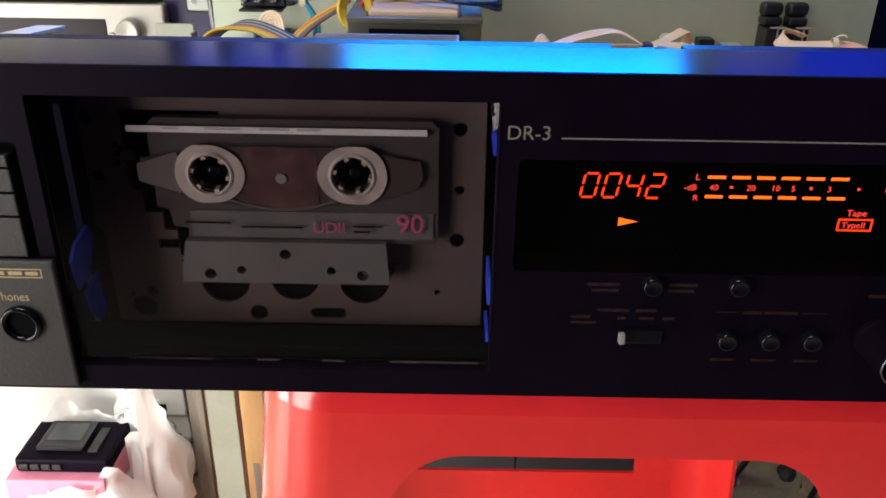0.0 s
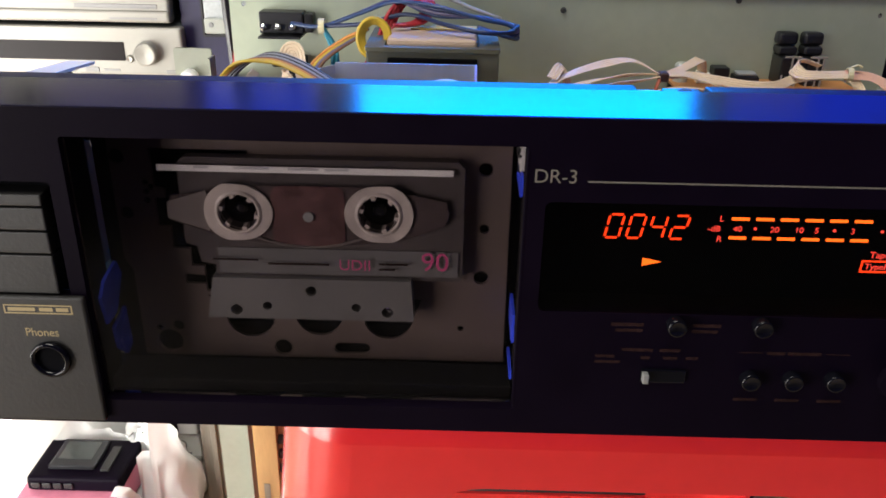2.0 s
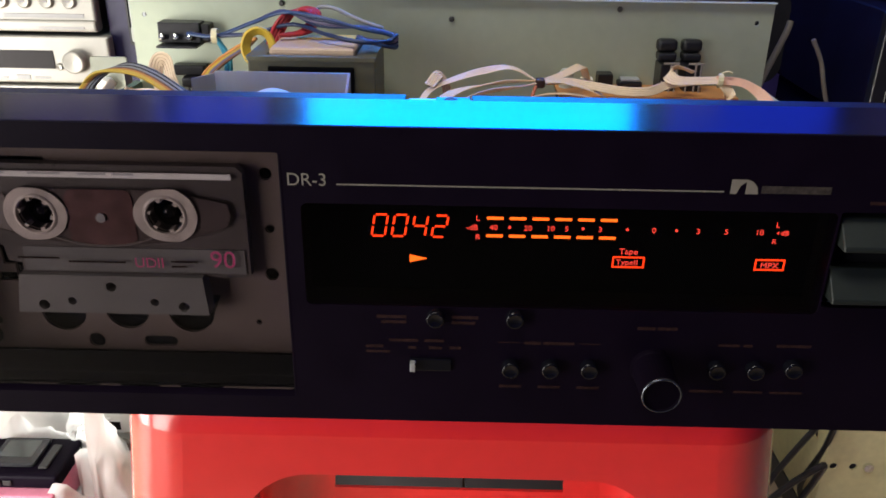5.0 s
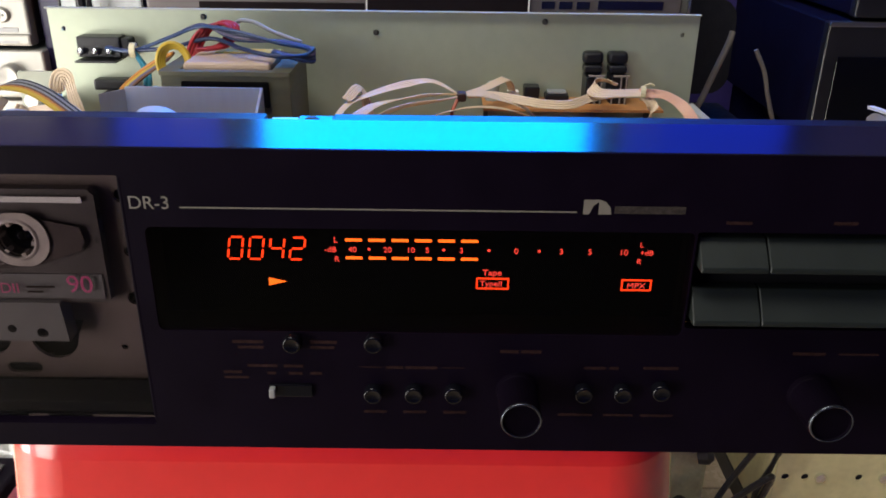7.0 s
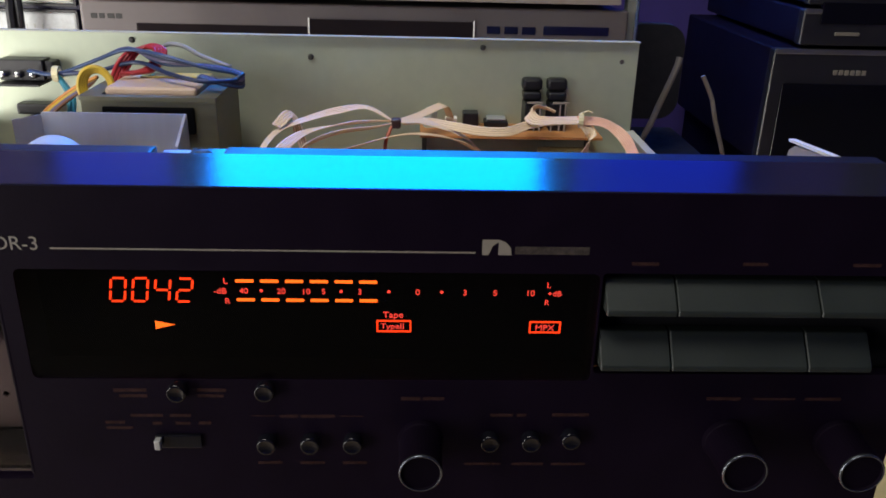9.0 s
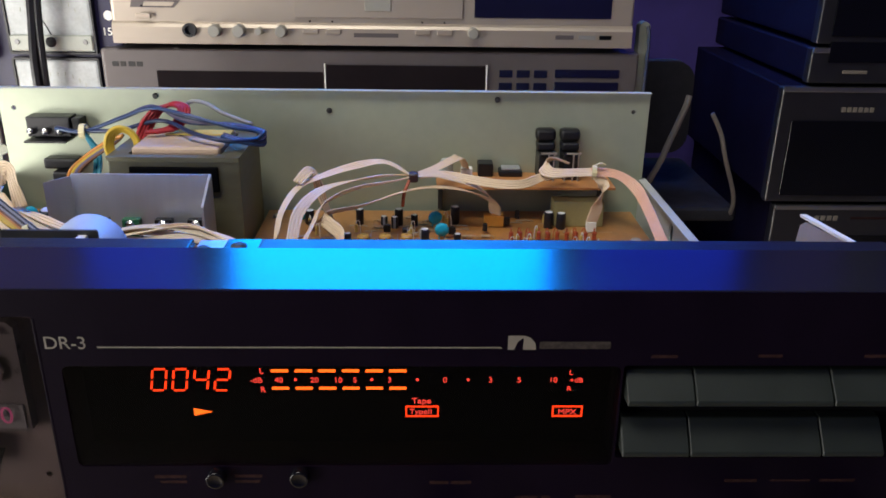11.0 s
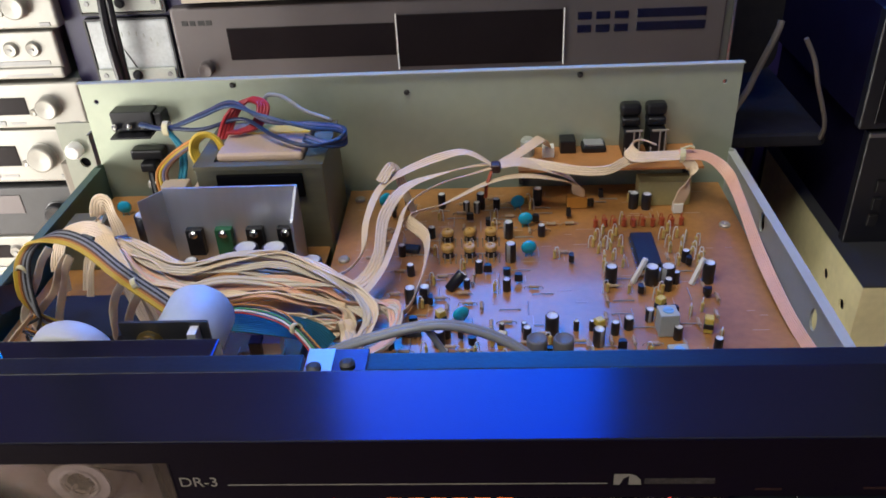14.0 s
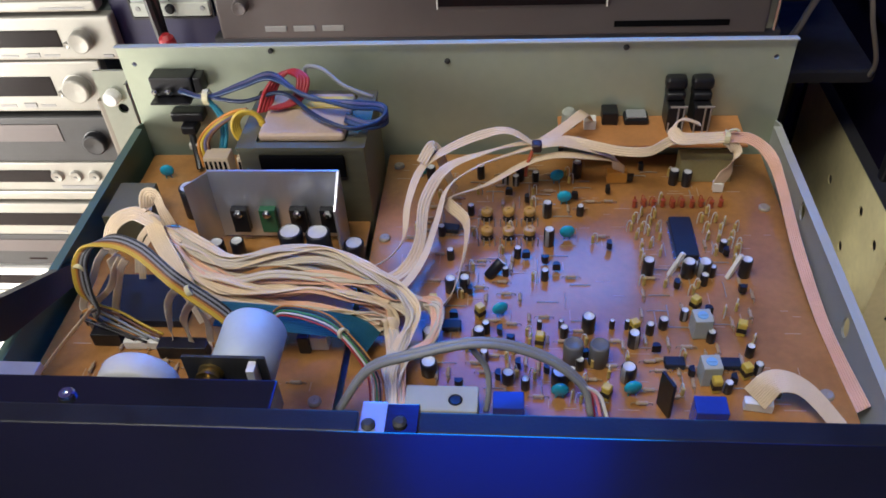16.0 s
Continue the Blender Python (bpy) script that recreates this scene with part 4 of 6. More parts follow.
def chip(w, l, h=0.0034, pins=6):
    def make():
        b = box((-w / 2, -l / 2, 0.0012), (w / 2, l / 2, 0.0012 + h), 0.0004, 1)
        for k in range(pins):
            y = -l / 2 + l * (k + 0.5) / pins
            for s in (-1, 1):
                add_box(b, (s * (w / 2 + 0.0006) - 0.0006, y - 0.0004, 0), (s * (w / 2 + 0.0006) + 0.0006, y + 0.0004, 0.0024))
        b.faces.ensure_lookup_table()
        for f in b.faces:
            f.material_index = int(abs(f.calc_center_median().x) > w / 2 + 0.0001)
        return b
    return make


on_board("integrated_circuit", "chip1", chip(0.0125, 0.034, 0.0042, 14), 0.1385, 0.2390, 0, 0, ["chip", "chrome"], label="long black integrated circuit")
for i, (x, y, w) in enumerate(((0.1478, 0.1465, 90), (0.0091, 0.1689, 90), (0.0037, 0.2471, 80), (0.121, 0.1465, 90), (0.078, 0.108, 90))):
    on_board("integrated_circuit", "chip2", chip(0.0062, 0.0100, 0.003, 4), x, y, w, 0, ["chip", "chrome"], label="small black integrated circuit")


def shield():
    b = box((-0.0046, -0.0046, 0.0004), (0.0046, 0.0046, 0.0135), 0.0006, 2)
    add_lathe(b, [(0.0028, 0.01352), (0.0026, 0.0139), (0, 0.0139)], None, 16)
    add_box(b, (-0.0021, -0.0004, 0.01392), (0.0021, 0.0004, 0.0142))
    b.faces.ensure_lookup_table()
    for f in b.faces:
        f.material_index = int(f.calc_center_median().z > 0.01351)
    return b


for x, y in ((0.1368, 0.1687), (0.1361, 0.1384)):
    on_board("shielded_coil", "shield", shield, x, y, 4, 0, ["steel_edge", "skyblue"], label="metal-canned coil with a blue slotted core")
for x, y, w in ((0.1268, 0.2110, 20), (0.1580, 0.2090, 30)):
    on_board("stick", "stick", brick(0.0022, 0.0024, 0.0165, 0.0003), x, y, w, 26, "white", label="white ceramic stick leaning over")
on_board("connector", "orange", brick(0.0125, 0.006, 0.0078, 0.0005), 0.1057, 0.2973, 0, 0, "orange", label="orange ribbon cable socket")
for x in (0.0394, 0.1305):
    on_board("blue_cover", "bluecover", brick(0.0145, 0.010, 0.0175, 0.0006), x, 0.110, 0, 0, "navyplastic", label="blue plastic switch body")
for x in (0.045, 0.140):
    on_board("blue_cover", "bluecover", brick(0.0145, 0.010, 0.013, 0.0006), x, 0.0775, 0, 0, "navyplastic", label="blue plastic switch body")
pot = on_board("potentiometer", "pot", brick(0.034, 0.015, 0.017, 0.001), 0.0085, 0.1105, 0, 0, "steel_edge", label="grey metal potentiometer housing")
dp("shaft_hole", lathe([(0.0034, 0.0002), (0.003, 0.0006), (0.0024, 0.0002), (0, 0.0001)], Matrix.Translation((0.0150, 0.1095, 0.5085)), 16), "black", parent=board)
on_board("fin", "fin", brick(0.0016, 0.010, 0.024, 0.0003), 0.1122, 0.119, 25, 0, "black", label="upright dark metal fin")
on_board("connector", "wconn", brick(0.013, 0.0045, 0.006, 0.0004), 0.1560, 0.1215, -8, 0, "white", label="white ribbon cable socket")
on_board("connector", "wconn2", brick(0.006, 0.0045, 0.007, 0.0004), 0.1664, 0.2872, 0, 0, "white", label="white ribbon cable socket")
for x, y in ((0.1912, 0.2700), (-0.0355, 0.2400), (-0.0345, 0.3120), (0.1900, 0.130)):
    on_board("screw", "bscrew", lambda: lathe([(0.0034, 0), (0.0034, 0.0012), (0.0026, 0.002), (0.0008, 0.002), (0, 0.0012)], None, 14), x, y, 0, 0, "tin")


def lying(l, r):
    b = lathe([(0, -l / 2), (r * 0.8, -l / 2), (r, -l * 0.35), (r * 0.82, -l * 0.2), (r * 0.82, l * 0.2), (r, l * 0.35), (r * 0.8, l / 2), (0, l / 2)], pose(0, 0, 0.0016, 0, 90), 8)
    add_tube(b, [(-l * 0.9, 0, 0), (-l * 0.85, 0, 0.0016), (-l / 2, 0, 0.0016)], 0.00026, 4, 2)
    add_tube(b, [(l / 2, 0, 0.0016), (l * 0.85, 0, 0.0016), (l * 0.9, 0, 0)], 0.00026, 4, 2)
    return b


rng = random.Random(7)
taken = [(o.matrix_basis.translation.x, o.matrix_basis.translation.y) for o in board.children]
made = 0
for cx, cy, sx, sy, count in ((0.055, 0.215, 0.05, 0.03, 34), (0.035, 0.280, 0.05, 0.022, 42), (0.075, 0.150, 0.05, 0.028, 54), (0.135, 0.155, 0.03, 0.03, 40), (0.140, 0.225, 0.03, 0.03, 40), (0.03, 0.15, 0.03, 0.03, 24), (0.10, 0.29, 0.06, 0.02, 18), (0.01, 0.23, 0.03, 0.03, 18)):
    for k in range(count * 4):
        x, y = cx + rng.uniform(-sx, sx), cy + rng.uniform(-sy, sy)
        if abs(x - 0.1385) < 0.0105 and abs(y - 0.239) < 0.0195:
            continue
        if 0.074 < x < 0.108 and 0.178 < y < 0.235 and rng.random() < 0.75:
            continue
        if not (-0.036 < x < 0.185 and 0.10 < y < 0.318) or min(math.hypot(x - a, y - c) for a, c in taken) < 0.0043:
            continue
        taken.append((x, y))
        turn = rng.choice((0, 0, 90, 90, 180))
        kind = rng.random()
        if kind < 0.4:
            on_board("resistor", "lying", lambda: lying(0.0056, 0.0011), x, y, turn, 0, "tan_body")
        elif kind < 0.62:
            on_board("jumper_wire", "jumper", lambda: tube([(-0.005, 0, 0), (-0.0048, 0, 0.0007), (0.0048, 0, 0.0007), (0.005, 0, 0)], 0.0003, 5, 3), x, y, turn, 0, "tin")
        elif kind < 0.8:
            on_board("resistor", "upright", lambda: leg_part(0.0062, 0.0010), x, y, rng.uniform(0, 360), 0, ["ochre", "tin_bright"])
        elif kind < 0.9:
            on_board("transistor", "transistor", lambda: plate([(-0.0022, -0.0012), (0.0022, -0.0012), (0.0018, 0.0008), (0.0008, 0.0016), (-0.0008, 0.0016), (-0.0018, 0.0008)], [], 0.002, 0.0065, "z"), x, y, turn, 0, "black")
        else:
            on_board("capacitor", ("can", "small"), lambda: can(0.0022, 0.0075), x, y, turn, 0, CAN)
        count -= 1
        if count == 0:
            break
for k in range(150):
    x, y = rng.uniform(-0.034, 0.19), rng.uniform(0.10, 0.315)
    on_board("printed_mark", ("mark", k % 4), lambda: box((-0.002 - 0.001 * (k % 4), -0.0002, 0.0), (0.002 + 0.001 * (k % 4), 0.0002, 0.00012)), x, y, rng.choice((0, 0, 0, 90)), 0, "mark")

for k in range(46):
    x, y = rng.uniform(-0.195, -0.052), rng.uniform(0.10, 0.158)
    if k % 3:
        on_board("printed_mark", ("mark", k % 4), None, x, y, rng.choice((0, 90, 90)), 0, "mark", left_board)
    else:
        on_board("resistor", "lying", None, x, y, rng.choice((0, 90)), 0, "tan_body", left_board)
for k in range(12):
    on_board("jumper_wire", "jumper", None, rng.uniform(-0.15, -0.06), 0.166 + 0.004 * k, 0, 0, "tin", left_board)

# power supply corner: heat sink, regulator transistors, transformer
sink = dp("heat_sink", plate(rect(-0.1330, 0.4935, -0.0565, 0.5418, 0.0005), [], 0.2400, 0.2415), "alu", "bent aluminium heat sink")
b = bmesh.new()
add_plate(b, [(0.2400, 0.4935), (0.2400, 0.5418), (0.2190, 0.5300), (0.2190, 0.4935)], [], -0.0578, -0.0565, "x")
dp("wing", b, "alu", parent=sink)
b = bmesh.new()
add_plate(b, [(-0.1330, 0.2402), (-0.1330, 0.2415), (-0.1425, 0.2285), (-0.1425, 0.2272)], [], 0.4935, 0.5405, "z")
dp("wing", b, "alu", parent=sink)
for x, mat in ((-0.1190, "black"), (-0.1020, "greenplastic"), (-0.0840, "black"), (-0.0660, "black")):
    t = dp("power_transistor", box((x - 0.0048, 0.2352, 0.500), (x + 0.0048, 0.2398, 0.517), 0.0005), mat, "power transistor screwed to the heat sink", parent=sink)
    dp("screw", lathe([(0.0026, 0), (0.0026, 0.0014), (0.0016, 0.0024), (0, 0.0024)], Matrix.Translation((x, 0.2352, 0.5145)) @ pose(0, 0, 0, 90), 12), "chrome", parent=sink)
for x, y, r, h in ((-0.0848, 0.2190, 0.0070, 0.024), (-0.0688, 0.2185, 0.0070, 0.024), (-0.1304, 0.2203, 0.0045, 0.014), (-0.1187, 0.2220, 0.0040, 0.014), (-0.158, 0.262, 0.006, 0.022), (-0.050, 0.222, 0.0058, 0.013)):
    on_board("capacitor", ("can", r, h), lambda: can(r, h), x, y, 40, 0, CAN, left_board)
trafo = dp("transformer", box((-0.1180, 0.2560, 0.4760), (-0.0440, 0.3150, 0.5450), 0.0008), "core", "olive laminated mains transformer with a cream wrapped coil")
dp("frame", plate(rect(-0.1185, 0.2545, -0.0435, 0.3165, 0.001), [rect(-0.1080, 0.2600, -0.0550, 0.3110, 0.002)], 0.5452, 0.5475, "z"), "core", parent=trafo)
dp("coil_wrap", box((-0.1070, 0.2630, 0.5450), (-0.0560, 0.3080, 0.5510), 0.003, 3), "cream", "cream paper wrapped coil", parent=trafo)
dp("yellow_tape", box((-0.0950, 0.2900, 0.5511), (-0.0560, 0.3020, 0.5520), 0.0004), "yellow", parent=trafo)
dp("opening", box((-0.1060, 0.2535, 0.5270), (-0.0560, 0.2559, 0.5420), 0.001), "matte", parent=trafo)
for x in (-0.1435, -0.1220):
    conn = dp("plug_housing", box((x - 0.008, 0.2790, 0.4915), (x + 0.008, 0.2900, 0.5225), 0.0008), "beige", "beige plug housing")
    for k in range(5):
        dp("slot", box((x - 0.0072 + 0.003 * k, 0.2786, 0.508), (x - 0.0058 + 0.003 * k, 0.2792, 0.520)), "matte", parent=conn)
for k in range(9):
    on_board("resistor", "lying", None, -0.176 + 0.0075 * k, 0.136 + 0.004 * (k % 2), 90, 0, "tan_body", left_board)
inlet = dp("mains_selector", box((-0.1915, 0.3210, 0.5415), (-0.1640, 0.3333, 0.5545), 0.0008), "black", "black mains terminal block on the rear panel")
for k in range(3):
    dp("terminal", lathe([(0.0022, 0), (0.0022, 0.003), (0.001, 0.004), (0, 0.004)], Matrix.Translation((-0.1885 + 0.009 * k, 0.3210, 0.5455)) @ pose(0, 0, 0, 90), 10), "chrome", parent=inlet)
dp("terminal_shelf", box((-0.1910, 0.3130, 0.5395), (-0.1650, 0.3333, 0.5407)), "black", parent=inlet)
dp("end_cap", box((-0.1638, 0.3225, 0.5420), (-0.1580, 0.3333, 0.5535), 0.0012), "black", parent=inlet)
cord = dp("cord_grip", box((-0.1860, 0.3235, 0.5195), (-0.1640, 0.3333, 0.5265), 0.0015), "black", "black cord grip where the mains lead enters")
dp("grip_neck", box((-0.1790, 0.3180, 0.5130), (-0.1690, 0.3300, 0.5194), 0.0015), "black", parent=cord)
dp("mains_lead", tube([(-0.1740, 0.3230, 0.5150), (-0.1725, 0.3180, 0.508), (-0.1700, 0.3120, 0.500), (-0.1680, 0.3060, 0.494)], 0.0022, 10), "black", parent=cord)
dp("lead_tie", box((-0.1755, 0.3150, 0.5030), (-0.1690, 0.3205, 0.5075), 0.001), "wire_white", parent=cord)
dp("relay", box((-0.2030, 0.2350, 0.4915), (-0.1800, 0.2680, 0.5120), 0.0008), "olive", "olive green relay block")
# widest slab stands in for shade and black parts under the loom
for x, y, w, d, h, mat in ((-0.1730, 0.1560, 0.016, 0.008, 0.009, "black"), (-0.1290, 0.1480, 0.026, 0.008, 0.009, "black"), (-0.1530, 0.1520, 0.020, 0.004, 0.006, "white"), (-0.0590, 0.1560, 0.010, 0.008, 0.010, "white"), (-0.0660, 0.1530, 0.006, 0.007, 0.012, "black"), (-0.1630, 0.1840, 0.056, 0.036, 0.0054, "chip"), (-0.18, 0.115, 0.02, 0.004, 0.006, "beige")):
    on_board("connector" if h > 0.0055 else "integrated_circuit", ("lb", x, y), brick(w, d, h, 0.0005), x, y, 0, 0, mat, left_board)
on_board("screw", "bscrew", None, -0.0555, 0.1190, 0, 0, "chrome", left_board)

# rear sockets
for x in (0.1405, 0.1565):
    s = dp("output_socket", box((x - 0.0066, 0.3240, 0.5400), (x + 0.0066, 0.3333, 0.5482), 0.0034, 4), "black", "black output socket with bright contact strips")
    dp("collar", box((x - 0.0058, 0.3215, 0.5345), (x + 0.0058, 0.3333, 0.5398), 0.0020, 3), "black", parent=s)
    dp("socket_body", box((x - 0.0052, 0.3150, 0.5166), (x + 0.0056, 0.3333, 0.5338), 0.0010, 2), "black", parent=s)
    dp("bridge", box((x - 0.0040, 0.3135, 0.5345), (x + 0.0062, 0.3149, 0.5354)), "tin", parent=s)
    for k, h in ((-0.0042, 0.5235), (0.0010, 0.5344), (0.0044, 0.5344)):
        dp("contact", box((x + k - 0.0004, 0.3136, 0.5166), (x + k + 0.0004, 0.3148, h)), "tin", parent=s)
dp("socket", box((0.0965, 0.3220, 0.5166), (0.1065, 0.3333, 0.5255), 0.001), "black", "black remote socket", parent=rear_board)
selector = dp("slide_selector", box((0.1105, 0.3220, 0.5166), (0.1260, 0.3333, 0.5205), 0.0012, 2), "black", "black slide selector with a pale top", parent=rear_board)
dp("selector_top", box((0.1120, 0.3235, 0.5207), (0.1245, 0.3325, 0.5222), 0.0006), "cap_stripe", parent=rear_board)
dp("pale_block", box((0.1435, 0.2960, 0.4915), (0.1760, 0.3080, 0.5085), 0.0008), "olive_pale", "dull cream block under the rear board", parent=board)
dp("clear_socket", lathe([(0.0045, 0), (0.0045, 0.010), (0.003, 0.012), (0, 0.012)], Matrix.Translation((0.0755, 0.3225, 0.5166)), 14), "clear_grey", parent=rear_board)
dp("plug", box((0.0850, 0.3170, 0.5166), (0.0925, 0.3240, 0.5235), 0.0005), "white", parent=rear_board)


# ---- ribbon cables and wires inside the deck ----
def ribbon(points, width, lines, twist=(0, 0), mat="ivory", name="ribbon_cable", label="ivory flat ribbon cable", steps=6):
    """A flat cable of parallel cores that runs through points, turned about its own line from twist[0] on to the last twist."""
    path = glide(points, steps)
    b = bmesh.new()
    n, rows = len(path), []
    pitch = width / lines
    for i, q in enumerate(path):
        d = (path[min(i + 1, n - 1)] - path[max(i - 1, 0)]).normalized()
        side = Vector((0, 0, 1)).cross(d)
        side = side.normalized() if side.length > 0.15 else Vector((1, 0, 0))
        up = d.cross(side).normalized()
        k = i / (n - 1) * (len(twist) - 1)
        a = radians(twist[min(int(k), len(twist) - 1)] * (1 - k % 1) + twist[min(int(k) + 1, len(twist) - 1)] * (k % 1))
        s, u = side * math.cos(a) + up * math.sin(a), up * math.cos(a) - side * math.sin(a)
        row = []
        for c in range(lines):
            for f, h in ((-0.5, 0.0), (-0.30, 0.28), (0.30, 0.28)):
                row.append(b.verts.new(q + s * (width * -0.5 + pitch * (c + 0.5 + f)) + u * pitch * h))
        row.append(b.verts.new(q + s * width * 0.5 + u * pitch * 0.08))
        for c in range(lines - 1, -1, -1):
            row.append(b.verts.new(q + s * (width * -0.5 + pitch * (c + 0.5)) - u * pitch * 0.28))
        rows.append(row)
    for r0, r1 in zip(rows, rows[1:]):
        for c in range(len(r0)):
            e = (c + 1) % len(r0)
            b.faces.new((r0[c], r0[e], r1[e], r1[c]))
    return dp(name, b, mat, label)


def wire(points, r, mat, label, name="wire"):
    return dp(name, tube(points, r, 7), mat, label, smooth=True)


KNOT = (0.0540, 0.2830, 0.5285)
ribbon([KNOT, (0.0377, 0.2878, 0.536), (0.0209, 0.2848, 0.535), (0.0010, 0.2755, 0.531), (-0.0130, 0.2629, 0.527), (-0.0191, 0.2388, 0.520), (-0.0204, 0.2208, 0.510), (-0.0276, 0.2097, 0.505), (-0.0381, 0.1959, 0.508)], 0.0060, 4, (20, -30, 10, 60, 40))
ribbon([(0.0649, 0.2895, 0.5275), (0.0445, 0.2843, 0.529), (0.0244, 0.2757, 0.529), (0.0015, 0.2641, 0.526), (-0.0095, 0.2415, 0.520), (-0.0113, 0.2161, 0.510), (-0.0186, 0.1993, 0.505), (-0.0309, 0.1874, 0.507)], 0.0068, 4, (0, 30, -20, -40, 0))
ribbon([KNOT, (0.0420, 0.2790, 0.5265), (0.0201, 0.2660, 0.526), (0.0032, 0.2524, 0.521), (-0.0022, 0.2333, 0.513), (-0.0079, 0.2083, 0.507), (-0.0162, 0.1907, 0.504), (-0.0244, 0.1820, 0.504)], 0.0065, 4, (10, 35, 50, 30, 0))
ribbon([(0.1075, 0.2985, 0.4995), (0.1039, 0.2941, 0.509), (0.0870, 0.2849, 0.519), (0.0665, 0.2825, 0.522), (0.0479, 0.2753, 0.521), (0.0248, 0.2583, 0.518), (0.0031, 0.2477, 0.5155), (0.0139, 0.2369, 0.508), (0.0137, 0.2158, 0.502), (0.0081, 0.1895, 0.497), (0.0011, 0.1786, 0.495)], 0.0073, 5, (0, 10, 5, 20, 40, 60, 75, 60))
ribbon([(0.0560, 0.2840, 0.5290), (0.0700, 0.2875, 0.5285), (0.0880, 0.2880, 0.5235), (0.1030, 0.2935, 0.5120), (0.1065, 0.2973, 0.4995)], 0.0085, 7, (0, 15, 10, 0))
ribbon([KNOT, (0.0684, 0.2964, 0.530), (0.0800, 0.3068, 0.533), (0.0845, 0.3130, 0.5320), (0.0885, 0.3205, 0.5225)], 0.0073, 5, (0, 10, 20))
ribbon([(0.0580, 0.2857, 0.528), (0.0716, 0.2898, 0.528), (0.0883, 0.2867, 0.526), (0.1049, 0.2837, 0.524), (0.1214, 0.2836, 0.524), (0.1354, 0.2912, 0.5265), (0.1516, 0.2905, 0.5285), (0.1661, 0.2889, 0.5300)], 0.0057, 4, (20, 40, 60, 60, 30, 10))
ribbon([(0.1516, 0.2985, 0.5330), (0.1440, 0.2995, 0.5355), (0.1385, 0.2980, 0.5350), (0.1352, 0.2935, 0.5320), (0.1394, 0.2883, 0.5300), (0.1510, 0.2882, 0.5300), (0.1661, 0.2889, 0.5303)], 0.0081, 5, (20, 20, 60, 40, 20, 20))
ribbon([(0.1640, 0.2889, 0.5303), (0.1800, 0.2885, 0.5290), (0.1905, 0.2800, 0.5230), (0.1950, 0.2629, 0.514), (0.1965, 0.2229, 0.503), (0.1980, 0.1768, 0.497), (0.2010, 0.1460, 0.4945), (0.2035, 0.1208, 0.494)], 0.0070, 6, (40, 30, 60, 50, 65, 40), "ivory_pink")
ribbon([(0.1661, 0.2880, 0.5300), (0.1722, 0.2855, 0.5220), (0.1690, 0.2830, 0.512), (0.1664, 0.2862, 0.4985)], 0.0073, 5, (30, 60, 30))
ribbon([(-0.0130, 0.2640, 0.5300), (-0.0060, 0.2760, 0.5340), (0.0000, 0.2760, 0.5150), (0.0050, 0.2760, 0.5000)], 0.0065, 4, (20, 40, 20))
ribbon([(0.1534, 0.1216, 0.499), (0.1620, 0.1250, 0.508), (0.1747, 0.1224, 0.506), (0.1880, 0.1100, 0.497), (0.192, 0.098, 0.494)], 0.0130, 12, (20, -10, -30))
bundle_tie = dp("cable_tie", box((0.0515, 0.2790, 0.5255), (0.0575, 0.2865, 0.5312), 0.0018, 3), "knot", "dark brown tape round the ribbon cables")
dp("tail", tube([(0.0520, 0.2800, 0.5270), (0.0490, 0.2760, 0.5200), (0.0480, 0.2750, 0.5120)], 0.0011, 6), "rust", parent=bundle_tie)
tie = dp("cable_tie", lathe([(0.0035, -0.0015), (0.0046, -0.0015), (0.0046, 0.0015), (0.0035, 0.0015), (0.0035, -0.0015)], pose(0.1661, 0.2889, 0.5300, 0, 90, -10), 14), "yellowish", "yellowish cable tie")
dp("tail", tube([(0.1661, 0.2889, 0.5345), (0.1700, 0.2885, 0.5360), (0.1725, 0.2880, 0.5350)], 0.0007, 6), "yellowish", parent=tie)

UPPER = ((-0.1529, 0.2000, 0.535), (-0.1413, 0.2005, 0.532), (-0.1229, 0.1910, 0.530), (-0.1056, 0.1834, 0.529), (-0.0796, 0.1880, 0.529), (-0.0554, 0.1872, 0.529), (-0.0337, 0.1790, 0.526), (-0.0175, 0.1728, 0.519))
LOWER = ((-0.1537, 0.2037, 0.530), (-0.1417, 0.1877, 0.526), (-0.1293, 0.1726, 0.520), (-0.1098, 0.1645, 0.515), (-0.0885, 0.1616, 0.512), (-0.0653, 0.1619, 0.510), (-0.0447, 0.1624, 0.509), (-0.0275, 0.1617, 0.507))
ENDS = (((-0.0090, 0.1622, 0.510), (-0.0132, 0.1485, 0.506), (-0.0187, 0.1326, 0.502), (-0.0163, 0.1193, 0.497), (-0.016, 0.100, 0.494)),
        ((0.0010, 0.1703, 0.508), (0.0002, 0.1514, 0.503), (-0.0127, 0.1389, 0.500), (-0.0139, 0.1210, 0.496), (-0.013, 0.100, 0.494)),
        ((-0.0205, 0.1600, 0.507), (-0.0187, 0.1501, 0.504), (-0.0179, 0.1351, 0.500), (-0.0152, 0.1209, 0.496), (-0.017, 0.100, 0.494)))
